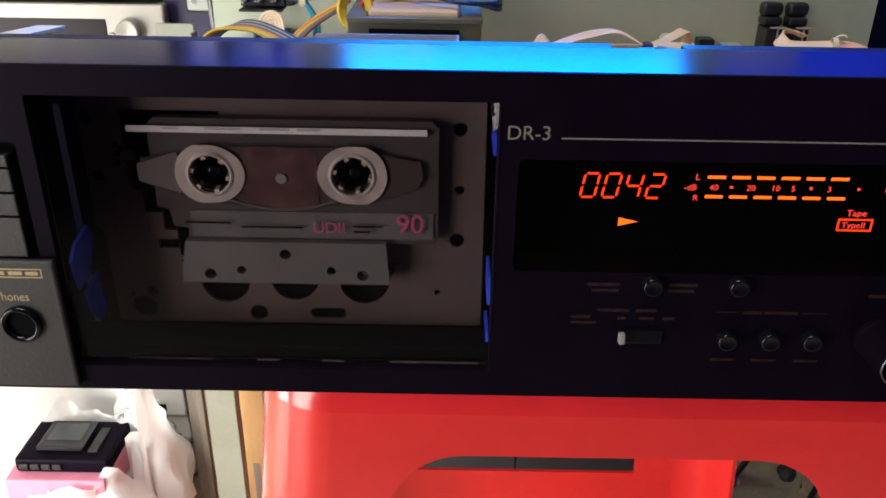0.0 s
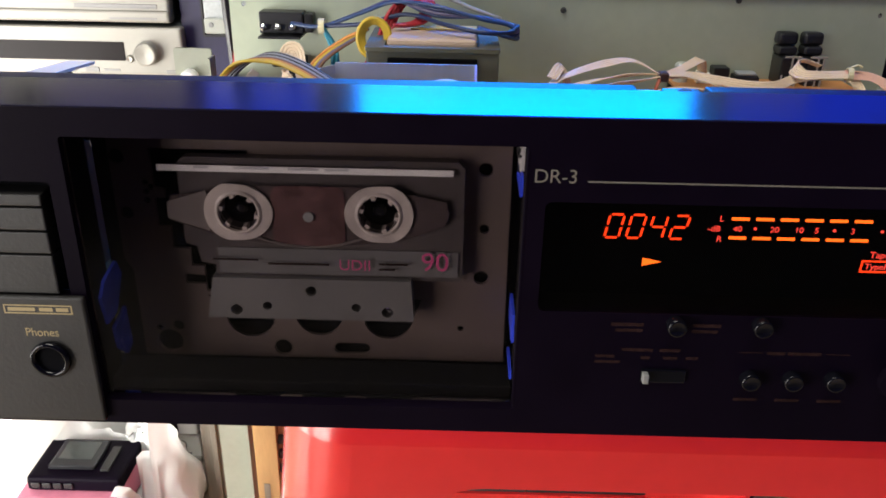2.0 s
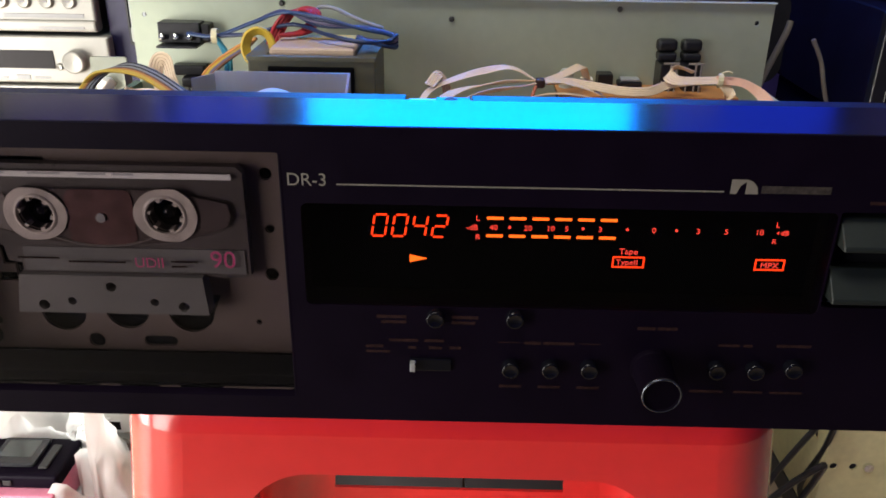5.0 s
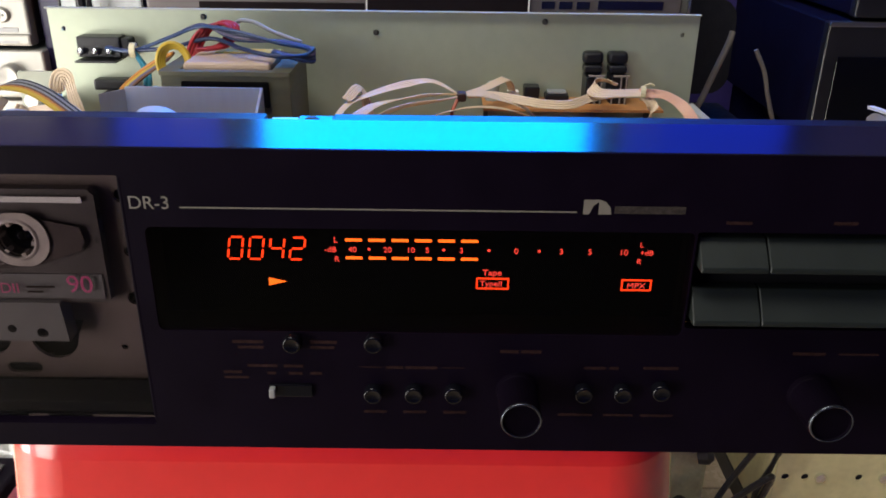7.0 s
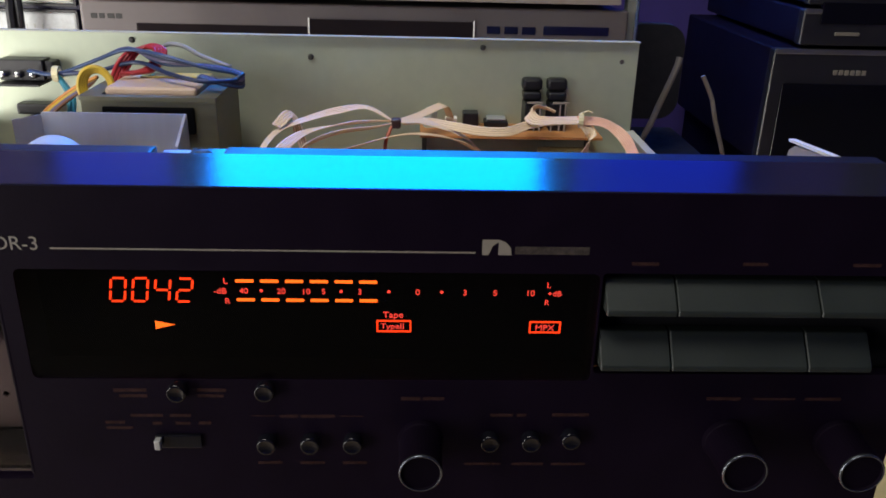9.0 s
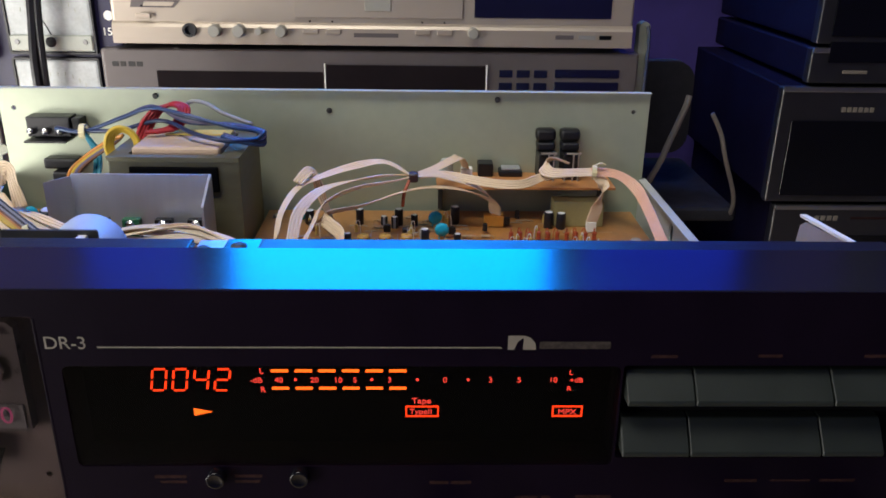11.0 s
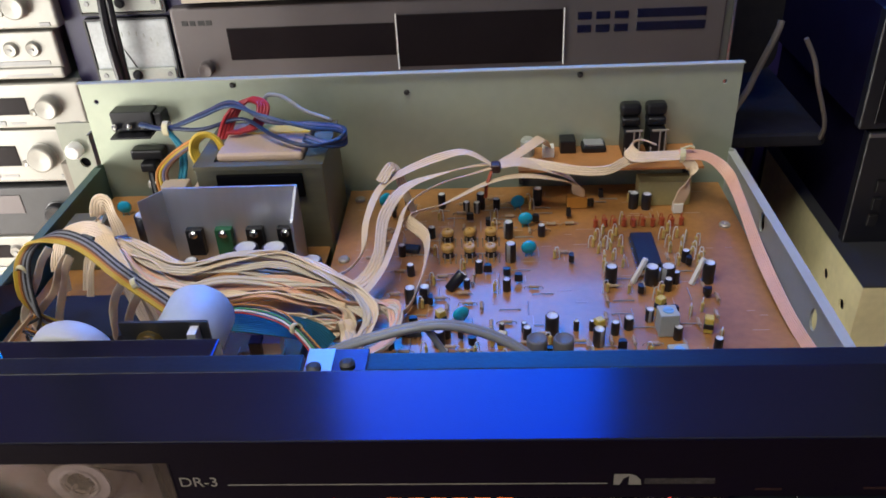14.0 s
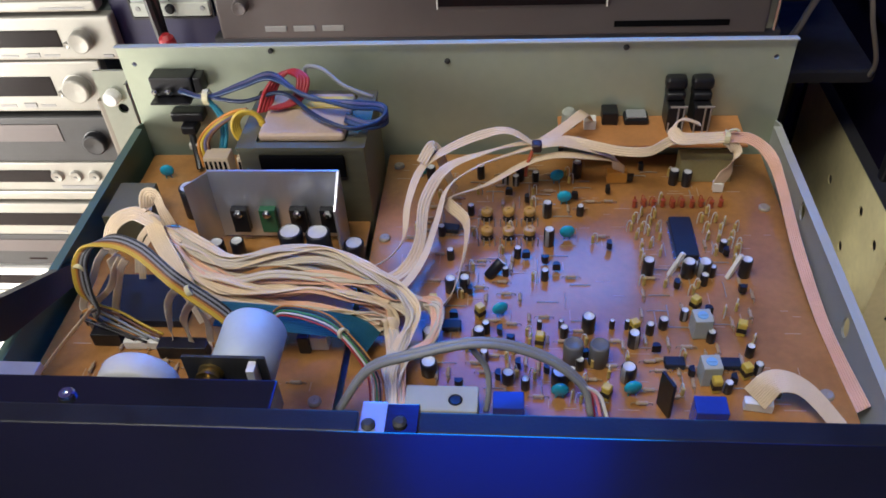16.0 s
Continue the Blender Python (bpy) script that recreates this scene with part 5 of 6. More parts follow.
for k in range(30):
    at, drift, lay = (k % 10) / 9, rng.uniform(-0.09, 0.09), -0.0045 * (k // 10)
    pts = []
    for i, (u, v) in enumerate(zip(UPPER, LOWER)):
        at = min(1.05, max(-0.03, at + drift + rng.uniform(-0.10, 0.10)))
        pts.append(tuple(a + (c - a) * at for a, c in zip(u, v)))
        pts[-1] = (pts[-1][0], pts[-1][1], pts[-1][2] + (lay + rng.uniform(-0.002, 0.003)) * (0.3 + 0.7 * min(1, i / 2)))
    if k % 5 != 4:
        pts += [tuple(a + rng.uniform(-0.0022, 0.0022) for a in p) for p in (ENDS[2] if at > 0.6 else ENDS[k % 2])]
    if k % 10 > 6 and k % 2:
        pts = pts[2:]
    ribbon(pts, rng.uniform(0.0026, 0.0058), rng.choice((2, 3, 4)), [rng.uniform(-65, 65) for _ in range(8)], rng.choice(("ivory", "ivory", "ivory_pink", "ivory_pink", "ivory_grey")), steps=7)
# arches at the wall end of the bundle
ribbon([(-0.1835, 0.2000, 0.500), (-0.1825, 0.2030, 0.520), (-0.1770, 0.2059, 0.532), (-0.1667, 0.2094, 0.536), (-0.1538, 0.2028, 0.537), (-0.1400, 0.1990, 0.532)], 0.0085, 6, (60, 40, 30, 20, 10))
ribbon([(-0.1680, 0.1950, 0.505), (-0.1640, 0.1986, 0.522), (-0.1580, 0.2004, 0.531), (-0.1505, 0.2017, 0.535), (-0.1380, 0.1960, 0.530)], 0.0036, 3, (60, 40, 20))
ribbon([(-0.1650, 0.1920, 0.503), (-0.1620, 0.1960, 0.518), (-0.1550, 0.1980, 0.529), (-0.1480, 0.1990, 0.533), (-0.1360, 0.1930, 0.530)], 0.0036, 3, (60, 40, 20))
ribbon([(-0.1472, 0.1992, 0.536), (-0.1515, 0.1995, 0.545), (-0.1500, 0.2010, 0.555), (-0.1458, 0.2010, 0.5555), (-0.1435, 0.1998, 0.546), (-0.1420, 0.1990, 0.537)], 0.0075, 5, (60, 70, 80, 80, 60))
ribbon([(-0.1513, 0.1991, 0.5375), (-0.1454, 0.1900, 0.5345), (-0.1374, 0.1801, 0.5295), (-0.1296, 0.1705, 0.5240), (-0.1236, 0.1650, 0.5150), (-0.1180, 0.1600, 0.505)], 0.0090, 7, (10, 20, 30, 20))
for k, (u, v, w) in enumerate((((-0.1563, 0.1590, 0.555), (-0.1701, 0.1607, 0.535), (-0.1838, 0.1620, 0.513)), ((-0.1458, 0.1554, 0.552), (-0.1589, 0.1619, 0.530), (-0.1701, 0.1656, 0.505)), ((-0.1485, 0.1574, 0.552), (-0.1618, 0.1578, 0.530), (-0.1797, 0.1627, 0.510)),
                               ((-0.1197, 0.1437, 0.543), (-0.1321, 0.1523, 0.522), (-0.1350, 0.1510, 0.502)), ((-0.1102, 0.1383, 0.541), (-0.1221, 0.1447, 0.520), (-0.1243, 0.1486, 0.502)), ((-0.1064, 0.1347, 0.541), (-0.1092, 0.1431, 0.520), (-0.1129, 0.1470, 0.505)))):
    ribbon([u, tuple((a + c) / 2 + 0.002 * (i == 2) for i, (a, c) in enumerate(zip(u, v))), v, w, (w[0] - 0.001, w[1], 0.4945)], 0.0040, 4, (70, 40, 60, 80), rng.choice(("ivory", "ivory_grey")))
ribbon([(-0.1720, 0.1510, 0.523), (-0.1738, 0.1494, 0.520), (-0.1895, 0.1413, 0.505), (-0.1988, 0.1291, 0.497), (-0.2010, 0.120, 0.4935)], 0.0034, 3, (60, 60, 60))
ribbon([(-0.1065, 0.1508, 0.520), (-0.0850, 0.1490, 0.520), (-0.0600, 0.1500, 0.516), (-0.0400, 0.1530, 0.508), (-0.030, 0.150, 0.500)], 0.0150, 12, (10, 10, 10), "teal_ribbon", "ribbon_cable", "dark teal flat ribbon cable")
for k, mat in enumerate(("wire_yellow", "wire_yellow", "wire_orange", "wire_brown", "wire_grey", "wire_black", "wire_grey", "wire_black")):
    o = 0.00085 * (k - 3.5)
    wire([(-0.0880, 0.1310 + o, 0.524), (-0.0943 + o * .3, 0.1351 + o, 0.535 + o * .5), (-0.1111 + o * .3, 0.1409 + o, 0.546 + o * .5), (-0.1200 + o * .3, 0.1441 + o, 0.552 + o * .5), (-0.1356 + o * .3, 0.1543 + o, 0.558 + o * .5), (-0.1484, 0.1585 + o, 0.561 + o * .5), (-0.1607 + o * .8, 0.1594 + o * .6, 0.559), (-0.1692 + o, 0.1601, 0.552), (-0.1734 + o * 1.2, 0.1585, 0.543),
          (-0.1743 + o * 1.2, 0.1556, 0.530), (-0.1727 + o, 0.1561 - o, 0.518), (-0.1650 - 0.01 * (k % 3), 0.1588 - o, 0.508), (-0.1540 - 0.008 * (k % 3), 0.1560 - o, 0.502), (-0.1424 - 0.007 * (k % 3), 0.1524 - o, 0.4985)], 0.00072, mat, "thin coloured wire of an arching loom")
for x, y, z, w in ((-0.1111, 0.1409, 0.546, 20), (-0.1738, 0.1588, 0.543, 80), (-0.0402, 0.1373, 0.5215, -40)):
    dp("cable_tie", lathe([(0.0020, -0.0012), (0.0029, -0.0012), (0.0029, 0.0012), (0.0020, 0.0012), (0.0020, -0.0012)], pose(x, y, z, 0, 70, w), 12), "yellowish", "yellowish cable tie")
for k, mat in enumerate(("wire_red", "wire_white", "wire_green", "wire_black", "wire_orange")):
    o = 0.0016 * (k - 2)
    wire([(-0.0800, 0.150 + o, 0.518), (-0.0707, 0.1478 + o, 0.526), (-0.0526 + o * .6, 0.1435 + o, 0.526), (-0.0402 + o * .5, 0.1373 + o * .5, 0.5215), (-0.0251 + o, 0.1232, 0.510), (-0.0227 + o, 0.1120, 0.498)], 0.00048, mat, "thin coloured motor wire")
for o in (-0.0016, 0.0012):
    wire([(-0.0410, 0.1080 + o, 0.500), (-0.0258, 0.1167 + o, 0.520), (-0.0066, 0.1173 + o, 0.530), (0.0266, 0.1218 + o, 0.535), (0.0547, 0.1231 + o, 0.525), (0.0732, 0.1192 + o, 0.510), (0.0775, 0.1120 + o, 0.498)], 0.0017, "wire_grey", "grey screened cable arching over the board")
wire([(0.0215, 0.1214, 0.533), (0.0289, 0.1199, 0.520), (0.0303, 0.1147, 0.510), (0.0289, 0.1100, 0.500)], 0.0015, "wire_grey", "grey screened cable")
for k, mat in enumerate(("wire_red", "wire_pink", "wire_white")):
    wire([(0.0740, 0.1190, 0.509), (0.0775 + 0.002 * k, 0.1175, 0.504), (0.0790 + 0.003 * k, 0.1100, 0.497)], 0.0009, mat, "thin coloured wire")
for k, mat in enumerate(("wire_blue", "wire_navy", "wire_violet", "wire_blue")):
    o = 0.0022 * (k - 1.5)
    wire([(-0.1700, 0.3150 + o * .4, 0.549), (-0.1500, 0.3071 + o * .3, 0.549), (-0.1248, 0.3065 + o, 0.558), (-0.1052, 0.3042 + o, 0.565), (-0.0809, 0.2848 + o, 0.563 - o), (-0.0538, 0.2801 + o, 0.560), (-0.0370, 0.2832 + o, 0.556), (-0.0330, 0.2760, 0.5530 + o), (-0.0420, 0.2690 + o, 0.5530), (-0.0560, 0.2720 + o, 0.556)], 0.0011, mat, "blue mains wire in a loop over the transformer")
wire([(-0.1500, 0.3071, 0.549), (-0.1230, 0.2952, 0.553), (-0.0977, 0.2948, 0.559), (-0.0736, 0.2733, 0.557), (-0.0522, 0.2630, 0.555), (-0.0363, 0.2715, 0.554), (-0.0340, 0.2847, 0.555)], 0.0013, "wire_navy", "dark blue mains wire")
for o in (0, 0.0025):
    wire([(-0.1494, 0.3052, 0.549), (-0.1439 + o, 0.3043, 0.535), (-0.1442 + o, 0.2949, 0.520), (-0.1520 + o, 0.2900, 0.508)], 0.0014, "wire_teal", "teal blue wire")
wire([(-0.0857, 0.3100, 0.556), (-0.0857, 0.3121, 0.566), (-0.0746, 0.3085, 0.567), (-0.0593, 0.2955, 0.563), (-0.0422, 0.2911, 0.558)], 0.0013, "wire_grey", "grey wire")
for k in range(4):
    o = 0.002 * k
    wire([(-0.1310 + o, 0.2860, 0.512), (-0.1168 + o, 0.2902, 0.540), (-0.1078 + o, 0.2964 + o, 0.560), (-0.0990 + o, 0.3080, 0.5650 + 0.3 * o), (-0.0880 + o, 0.3006, 0.565), (-0.0920 + o, 0.2916, 0.556), (-0.1049 + o, 0.2850, 0.554)], 0.0012, "wire_red", "red secondary wire")
    wire([(-0.1165, 0.2790 + o, 0.520)] + [(-0.1150 + (0.0062 + 0.5 * o) * math.cos(radians(w)), 0.2780 - 0.4 * o - 0.00002 * w, 0.5490 + (0.0080 + 0.5 * o) * math.sin(radians(w))) for w in range(-60, 301, 40)] + [(-0.1080 - o, 0.2800, 0.522)], 0.0012, "wire_yellow", "yellow secondary wire wound into a loop")
    wire([(-0.1550 + o * 1.5, 0.2860, 0.511), (-0.1560 + o, 0.2900, 0.526), (-0.1480 + o, 0.2960, 0.535), (-0.1330 + o, 0.2950, 0.545), (-0.1200, 0.2900, 0.551)], 0.0011, ("wire_orange", "wire_yellow", "wire_violet", "wire_brown")[k], "thin coloured transformer wire")
dp("cable_tie", lathe([(0.0032, -0.0018), (0.0048, -0.0018), (0.0048, 0.0018), (0.0032, 0.0018), (0.0032, -0.0018)], pose(-0.1500, 0.3071, 0.549, 0, 90, 0), 12), "yellowish", "yellowish cable tie")


# ---- floor tiles ----
for i in range(8):
    for j in range(5):
        x, y = -1.30 + 0.3 * i, -0.645 + 0.3 * j
        if "TILE" not in M:
            me = bpy.data.meshes.new("tile")
            b = box((0.0015, 0.0015, -0.004), (0.2985, 0.2985, 0.0), 0.001, 1)
            b.to_mesh(me)
            b.free()
            me.materials.append(M["tile"])
            M["TILE"] = me
        t = new("tile", M["TILE"])
        t.parent = floor
        t.matrix_basis = pose(x, y, 0)


# ---- the red stool ----
def stool(x0, y0, top):
    s = thing("stool", (x0, y0, 0), "glossy red plastic stool with arched sides carrying the deck", "stool")
    r = 0.031

    def half(z):
        return 0.1370 + (top - z) * 0.085

    def contour(z, inset=0.0, n=8):
        h = half(z) - inset
        rr = max(r - inset * 0.4, 0.01)
        return [(a, c) for a, c in rect(-h, -h, h, h, rr, n)]

    b = bmesh.new()
    rows = []
    for z, inset in ((top - 0.014, 0.0), (top - 0.010, 0.0004), (top - 0.005, 0.002), (top - 0.0015, 0.0055), (top, 0.011), (top - 0.0004, 0.05), (top - 0.0004, 0.10)):
        rows.append([b.verts.new((a, c, z)) for a, c in contour(z, inset)])
    for p, q in zip(rows, rows[1:]):
        for k in range(len(p)):
            e = (k + 1) % len(p)
            b.faces.new((p[k], p[e], q[e], q[k]))
    b.faces.new(rows[-1])
    seat = part("seat", b, "red", s, smooth=True)
    for k in range(4):
        b = bmesh.new()
        for rr in (r, r - 0.003):
            first = len(b.verts)
            for j in range(13):
                w = radians(-90 + 90 * k + 90 * j / 12)
                for z in (0.0, 0.15, 0.30, top - 0.014):
                    c = half(z) - r
                    sx, sy = ((1, -1), (1, 1), (-1, 1), (-1, -1))[k]
                    b.verts.new((sx * c + rr * math.cos(w), sy * c + rr * math.sin(w), z))
            b.verts.ensure_lookup_table()
            for j in range(12):
                for i in range(3):
                    q = first + j * 4 + i
                    b.faces.new((b.verts[q], b.verts[q + 4], b.verts[q + 5], b.verts[q + 1]))
        part("leg", b, "red", s, smooth=True)
    for k in range(4):
        # side panel with an arch; the rear one is closed below
        crown = top - 0.032
        z1 = top - 0.014
        wa = 0.0865

        def arch(foot, n=8):
            pts = [(wa + (crown - foot) * 0.05, foot), (wa, crown - 0.030)]
            pts += [(wa - 0.030 + 0.030 * math.cos(radians(a)), crown - 0.030 + 0.030 * math.sin(radians(a))) for a in range(10, 91, 10)]
            return pts + [(-p, q) for p, q in pts[::-1]]

        if k == 2:
            outline = [(-1, 0.02), (1, 0.02), (1, z1), (-1, z1)]
            holes = [[(p, q) for p, q in arch(0.153)]]
        else:
            a = arch(0.0)
            outline = [(1, 0.0), (1, z1), (-1, z1), (-1, 0.0)] + a[::-1]
            holes = []
        b = bmesh.new()
        edge = [(p * (half(q) - r) if abs(p) == 1 else p, q) for p, q in outline]
        edges = []
        for loop in (edge, *holes):
            vs = [b.verts.new((p, -half(q), q)) for p, q in loop]
            edges += [b.edges.new((vs[i], vs[(i + 1) % len(vs)])) for i in range(len(vs))]
        bmesh.ops.triangle_fill(b, edges=edges, use_beauty=True)
        bmesh.ops.recalc_face_normals(b, faces=b.faces)
        if sum(f.normal.y for f in b.faces) > 0:
            bmesh.ops.reverse_faces(b, faces=b.faces)
        b.transform(pose(0, 0, 0, 0, 0, (0, 90, 180, 270)[k]))
        side = part("side_panel", b, "red", s)
        m = side.modifiers.new("thickness", "SOLIDIFY")
        m.thickness, m.offset = 0.003, -1
    return s


stool(0.0035, 0.1865, 0.4535)


# ---- stacked hi-fi units ----
def hifi(x0, x1, y, z0, z1, mat, label, depth=0.26, category="hi-fi unit", group="", case="case", lean=0.0):
    """A unit with a sheet case, a front panel and feet; gives the thing and a function that adds parts to its front."""
    cx = (x0 + x1) / 2
    u = thing("hifi_unit", (cx, y, z0), label, category, group, turn=lean)
    w, h = x1 - x0, z1 - z0
    part("case", box((-w / 2 + 0.004, 0.012, 0.003), (w / 2 - 0.004, depth, h - 0.001), 0.0015, 1), case, u)
    part("front", box((-w / 2, 0.0, 0.003), (w / 2, 0.0122, h), 0.0025, 3), mat, u)
    for sx in (-1, 1):
        for yy in (0.03, depth - 0.04):
            part("foot", lathe([(0, 0), (0.011, 0), (0.012, 0.0032), (0, 0.0032)], Matrix.Translation((sx * (w / 2 - 0.045), yy, 0)), 16), "chrome" if mat == "champagne" else "black", u)

    def add(name, bm, m, lab="", parent=None):
        return part(name, bm, m, parent or u, lab)
    return u, w, h, add


def front_box(a0, a1, c0, c1, out=0.0008, bevel=0.0003):
    return box((a0, -out, c0), (a1, 0.004, c1), bevel, 1)


def knob_mesh(a, c, r, out=0.008):
    return lathe([(r * 1.1, 0), (r * 1.1, 0.001), (r, 0.0014), (r * 0.97, out), (r * 0.85, out + 0.0008), (0, out + 0.0002)], Matrix.Translation((a, 0.0002, c)) @ pose(0, 0, 0, 90), 24)


LEFT = (0.005, 0.045, 0.085, 0.128, 0.170, 0.214, 0.262, 0.308, 0.357, 0.412, 0.4675, 0.5115, 0.5555, 0.5985, 0.6415, 0.686)
for k, (z0, z1) in enumerate(zip(LEFT, LEFT[1:])):
    dark = k in (5, 8)
    xr = -0.326 if k < 10 else (-0.309 if k % 2 else -0.300)
    xr -= 0.006 * (k < 8)
    # silver players; the lowest are whitened to hold the strong light there
    mat = "dark_metal" if dark else ("white" if k < 6 else "silver")
    u, w, h, add = hifi(xr - 0.36, xr, 0.497 + 0.004 * (k % 2), z0, z1, mat, "dark grey slim disc player in a tall stack" if dark else "silver slim disc player in a tall stack", 0.24, "disc player", "slim players stacked beside the deck", "cheek")
    e = w / 2
    if dark:
        add("tray", front_box(e - 0.20, e - 0.06, h * 0.5, h * 0.85), "bronze")
        add("knob", knob_mesh(e - 0.028, h * 0.5, 0.011), "black")
        add("mark", front_box(e - 0.155, e - 0.135, h * 0.25, h * 0.29), "print_dim")
        continue
    style = k % 3
    if k == 11:
        style = 1
    if k in (9, 10):
        style = 0
    if style == 0:
        knob = add("volume_knob", knob_mesh(e - (0.027 if k == 9 else 0.030), h * 0.52, 0.0125 if k == 9 else 0.0098, 0.009), "silver", "round silver volume knob")
        add("display", front_box(e - 0.165, e - 0.050, h * 0.36, h * 0.72), "screen", "dark brown display window")
        add("dark_badge", front_box(e - 0.086, e - 0.074, h * 0.14, h * 0.23), "silver_dim")
        add("dark_badge", front_box(e - 0.016, e - 0.007, h * 0.12, h * 0.19), "silver_dim")
        add("printed_bar", front_box(e - 0.110, e - 0.094, h * 0.15, h * 0.20, 0.0003), "silver_dim")
        add("printed_bar", front_box(e - 0.070, e - 0.056, h * 0.15, h * 0.20, 0.0003), "silver_dim")
        add("key", knob_mesh(e - 0.046, h * 0.40, 0.0030, 0.002), "silver")
    elif style == 1:
        for i in range(4):
            add("key", knob_mesh(e - 0.021 - 0.0195 * i, h * 0.66, 0.0060, 0.003), "silver", "round silver key")
            add("key_mark", front_box(e - 0.0225 - 0.0195 * i, e - 0.0195 - 0.0195 * i, h * 0.64, h * 0.68, 0.0042, 0), "silver_dim")
        add("display", front_box(e - 0.21, e - 0.085, h * 0.50, h * 0.80), "screen", "dark display window")
        add("strip", front_box(e - 0.080, e - 0.010, h * 0.34, h * 0.42, 0.0006), "silver_dim")
        add("ridge", box((-e, -0.003, h * 0.08), (e, 0.004, h * 0.30), 0.002, 2), "silver")
        add("printed_bar", front_box(e - 0.050, e - 0.010, h * 0.14, h * 0.18, 0.0034, 0), "silver_dim")
    else:
        add("tray", front_box(e - 0.170, e - 0.040, h * 0.52, h * 0.80, 0.0012), "silver", "silver disc tray")
        add("tray_gap", front_box(e - 0.172, e - 0.038, h * 0.49, h * 0.52, 0.0004), "matte")
        add("display", front_box(e - 0.100, e - 0.020, h * 0.18, h * 0.42), "screen", "dark display window")
        for i in range(3):
            add("key", front_box(e - 0.034 - 0.016 * i, e - 0.024 - 0.016 * i, h * 0.08, h * 0.13, 0.0015), "silver_dim")

# central stack
support = thing("equipment_rack", (0.02, 0.50, 0), "dark wooden rack under the stacked players", "rack")
part("top", box((-0.235, 0.0, 0.470), (0.235, 0.30, 0.4885), 0.002), "case", support)
for sx in (-1, 1):
    part("side", box((sx * 0.225 - 0.009, 0.005, 0.0), (sx * 0.225 + 0.009, 0.30, 0.4698), 0.002), "case", support)
# dark panels added to stand in for the gloom behind the stool's slot
part("door", box((-0.2158, 0.002, 0.004), (-0.0010, 0.0095, 0.4690), 0.001), "case", support)
part("door", box((0.0010, 0.002, 0.004), (0.2158, 0.0095, 0.4690), 0.001), "case", support)
part("shelf", box((-0.2158, 0.01, 0.20), (0.2158, 0.30, 0.216), 0.002), "case", support)

u, w, h, add = hifi(-0.2035, 0.2395, 0.490, 0.4886, 0.5725, "bronze", "grey-brown disc player with a long dark display", 0.27, "disc player")
e, x0 = w / 2, 0.018
add("display", front_box(-0.1594 - x0, -0.0225 - x0, 0.040, 0.0665), "screen", "long dark display window")
add("centre_window", front_box(-0.0205 - x0, 0.1120 - x0, 0.030, 0.0725, 0.0016), "screen", "dark glossy centre window")
for a in (-0.0215, 0.1125):
    add("bright_line", front_box(a - x0, a + 0.0011 - x0, 0.028, 0.0735, 0.0022), "white")
for i in range(3):
    for j in range(2):
        add("key", front_box(0.1235 + 0.0145 * i - x0, 0.1345 + 0.0145 * i - x0, 0.0530 + 0.0105 * j, 0.0590 + 0.0105 * j), "screen_blue")
for j in range(2):
    add("long_key", front_box(0.1700 - x0, 0.2240 - x0, 0.0530 + 0.0105 * j, 0.0600 + 0.0105 * j), "screen_blue")
for i, wd in enumerate((0.0052, 0.0046, 0.0056, 0.0050)):
    add("badge_bar", front_box(-0.1950 + 0.0066 * i - x0, -0.1950 + wd + 0.0066 * i - x0, 0.0695, 0.0735, 0.0004), "key_dark")
add("knob", knob_mesh(-0.1810 - x0, 0.034, 0.0060), "bronze")
for i in range(3):
    add("key", front_box(-0.1650 + 0.024 * i - x0, -0.1470 + 0.024 * i - x0, 0.010, 0.0150), "silver_dim")
add("long_key", front_box(0.12 - x0, 0.21 - x0, 0.010, 0.0150), "matte")

u, w, h, add = hifi(-0.1905, 0.2315, 0.4895, 0.5735, 0.6250, "champagne", "champagne silver disc player with a row of small knobs", 0.27, "disc player")
x0 = 0.0205
part("lip", plate([(0.002, 0.0035), (-0.0035, 0.0040), (-0.0035, 0.0170), (-0.0022, 0.0195), (0.0002, 0.0212), (0.002, 0.0212)], [], -w / 2 + 0.0005, w / 2 - 0.0005, "x"), "champagne", u)
add("tray", front_box(-0.0435 - x0, 0.0920 - x0, 0.0255, 0.0445, 0.0016), "champagne", "disc tray with an embossed square")
add("tray_emboss", front_box(0.013 - x0, 0.034 - x0, 0.0310, 0.0400, 0.0024), "silver")
add("display", front_box(0.1015 - x0, 0.2130 - x0, 0.0265, 0.0445), "screen_blue", "dark blue display window")
badge = add("badge", plate([(-0.1745 - x0, 0.0318), (-0.1400 - x0, 0.0318), (-0.1340 - x0, 0.0375), (-0.1725 - x0, 0.0390)], [], -0.0006, 0.002), "bronze", "small slanted name plate")
add("badge_inlay", plate([(-0.1640 - x0, 0.0330), (-0.1415 - x0, 0.0330), (-0.1385 - x0, 0.0362), (-0.1630 - x0, 0.0362)], [], -0.0009, 0.0), "champagne", parent=badge)
add("socket", lathe([(0.0055, 0), (0.0055, 0.004), (0.0035, 0.004), (0.0032, 0.001), (0, 0.001)], Matrix.Translation((-0.1276 - x0, -0.0030, 0.0150)) @ pose(0, 0, 0, 90), 20), "black", "black headphone socket")
for a, r in ((-0.1070, 0.0052), (-0.0878, 0.0052), (-0.0717, 0.0030), (-0.0541, 0.0048), (0.1006, 0.0045)):
    add("knob", lathe([(r, 0), (r * 0.95, 0.008), (r * 0.8, 0.009), (0, 0.009)], Matrix.Translation((a - x0, -0.0030, 0.0150)) @ pose(0, 0, 0, 90), 18), "silver", "small silver knob")
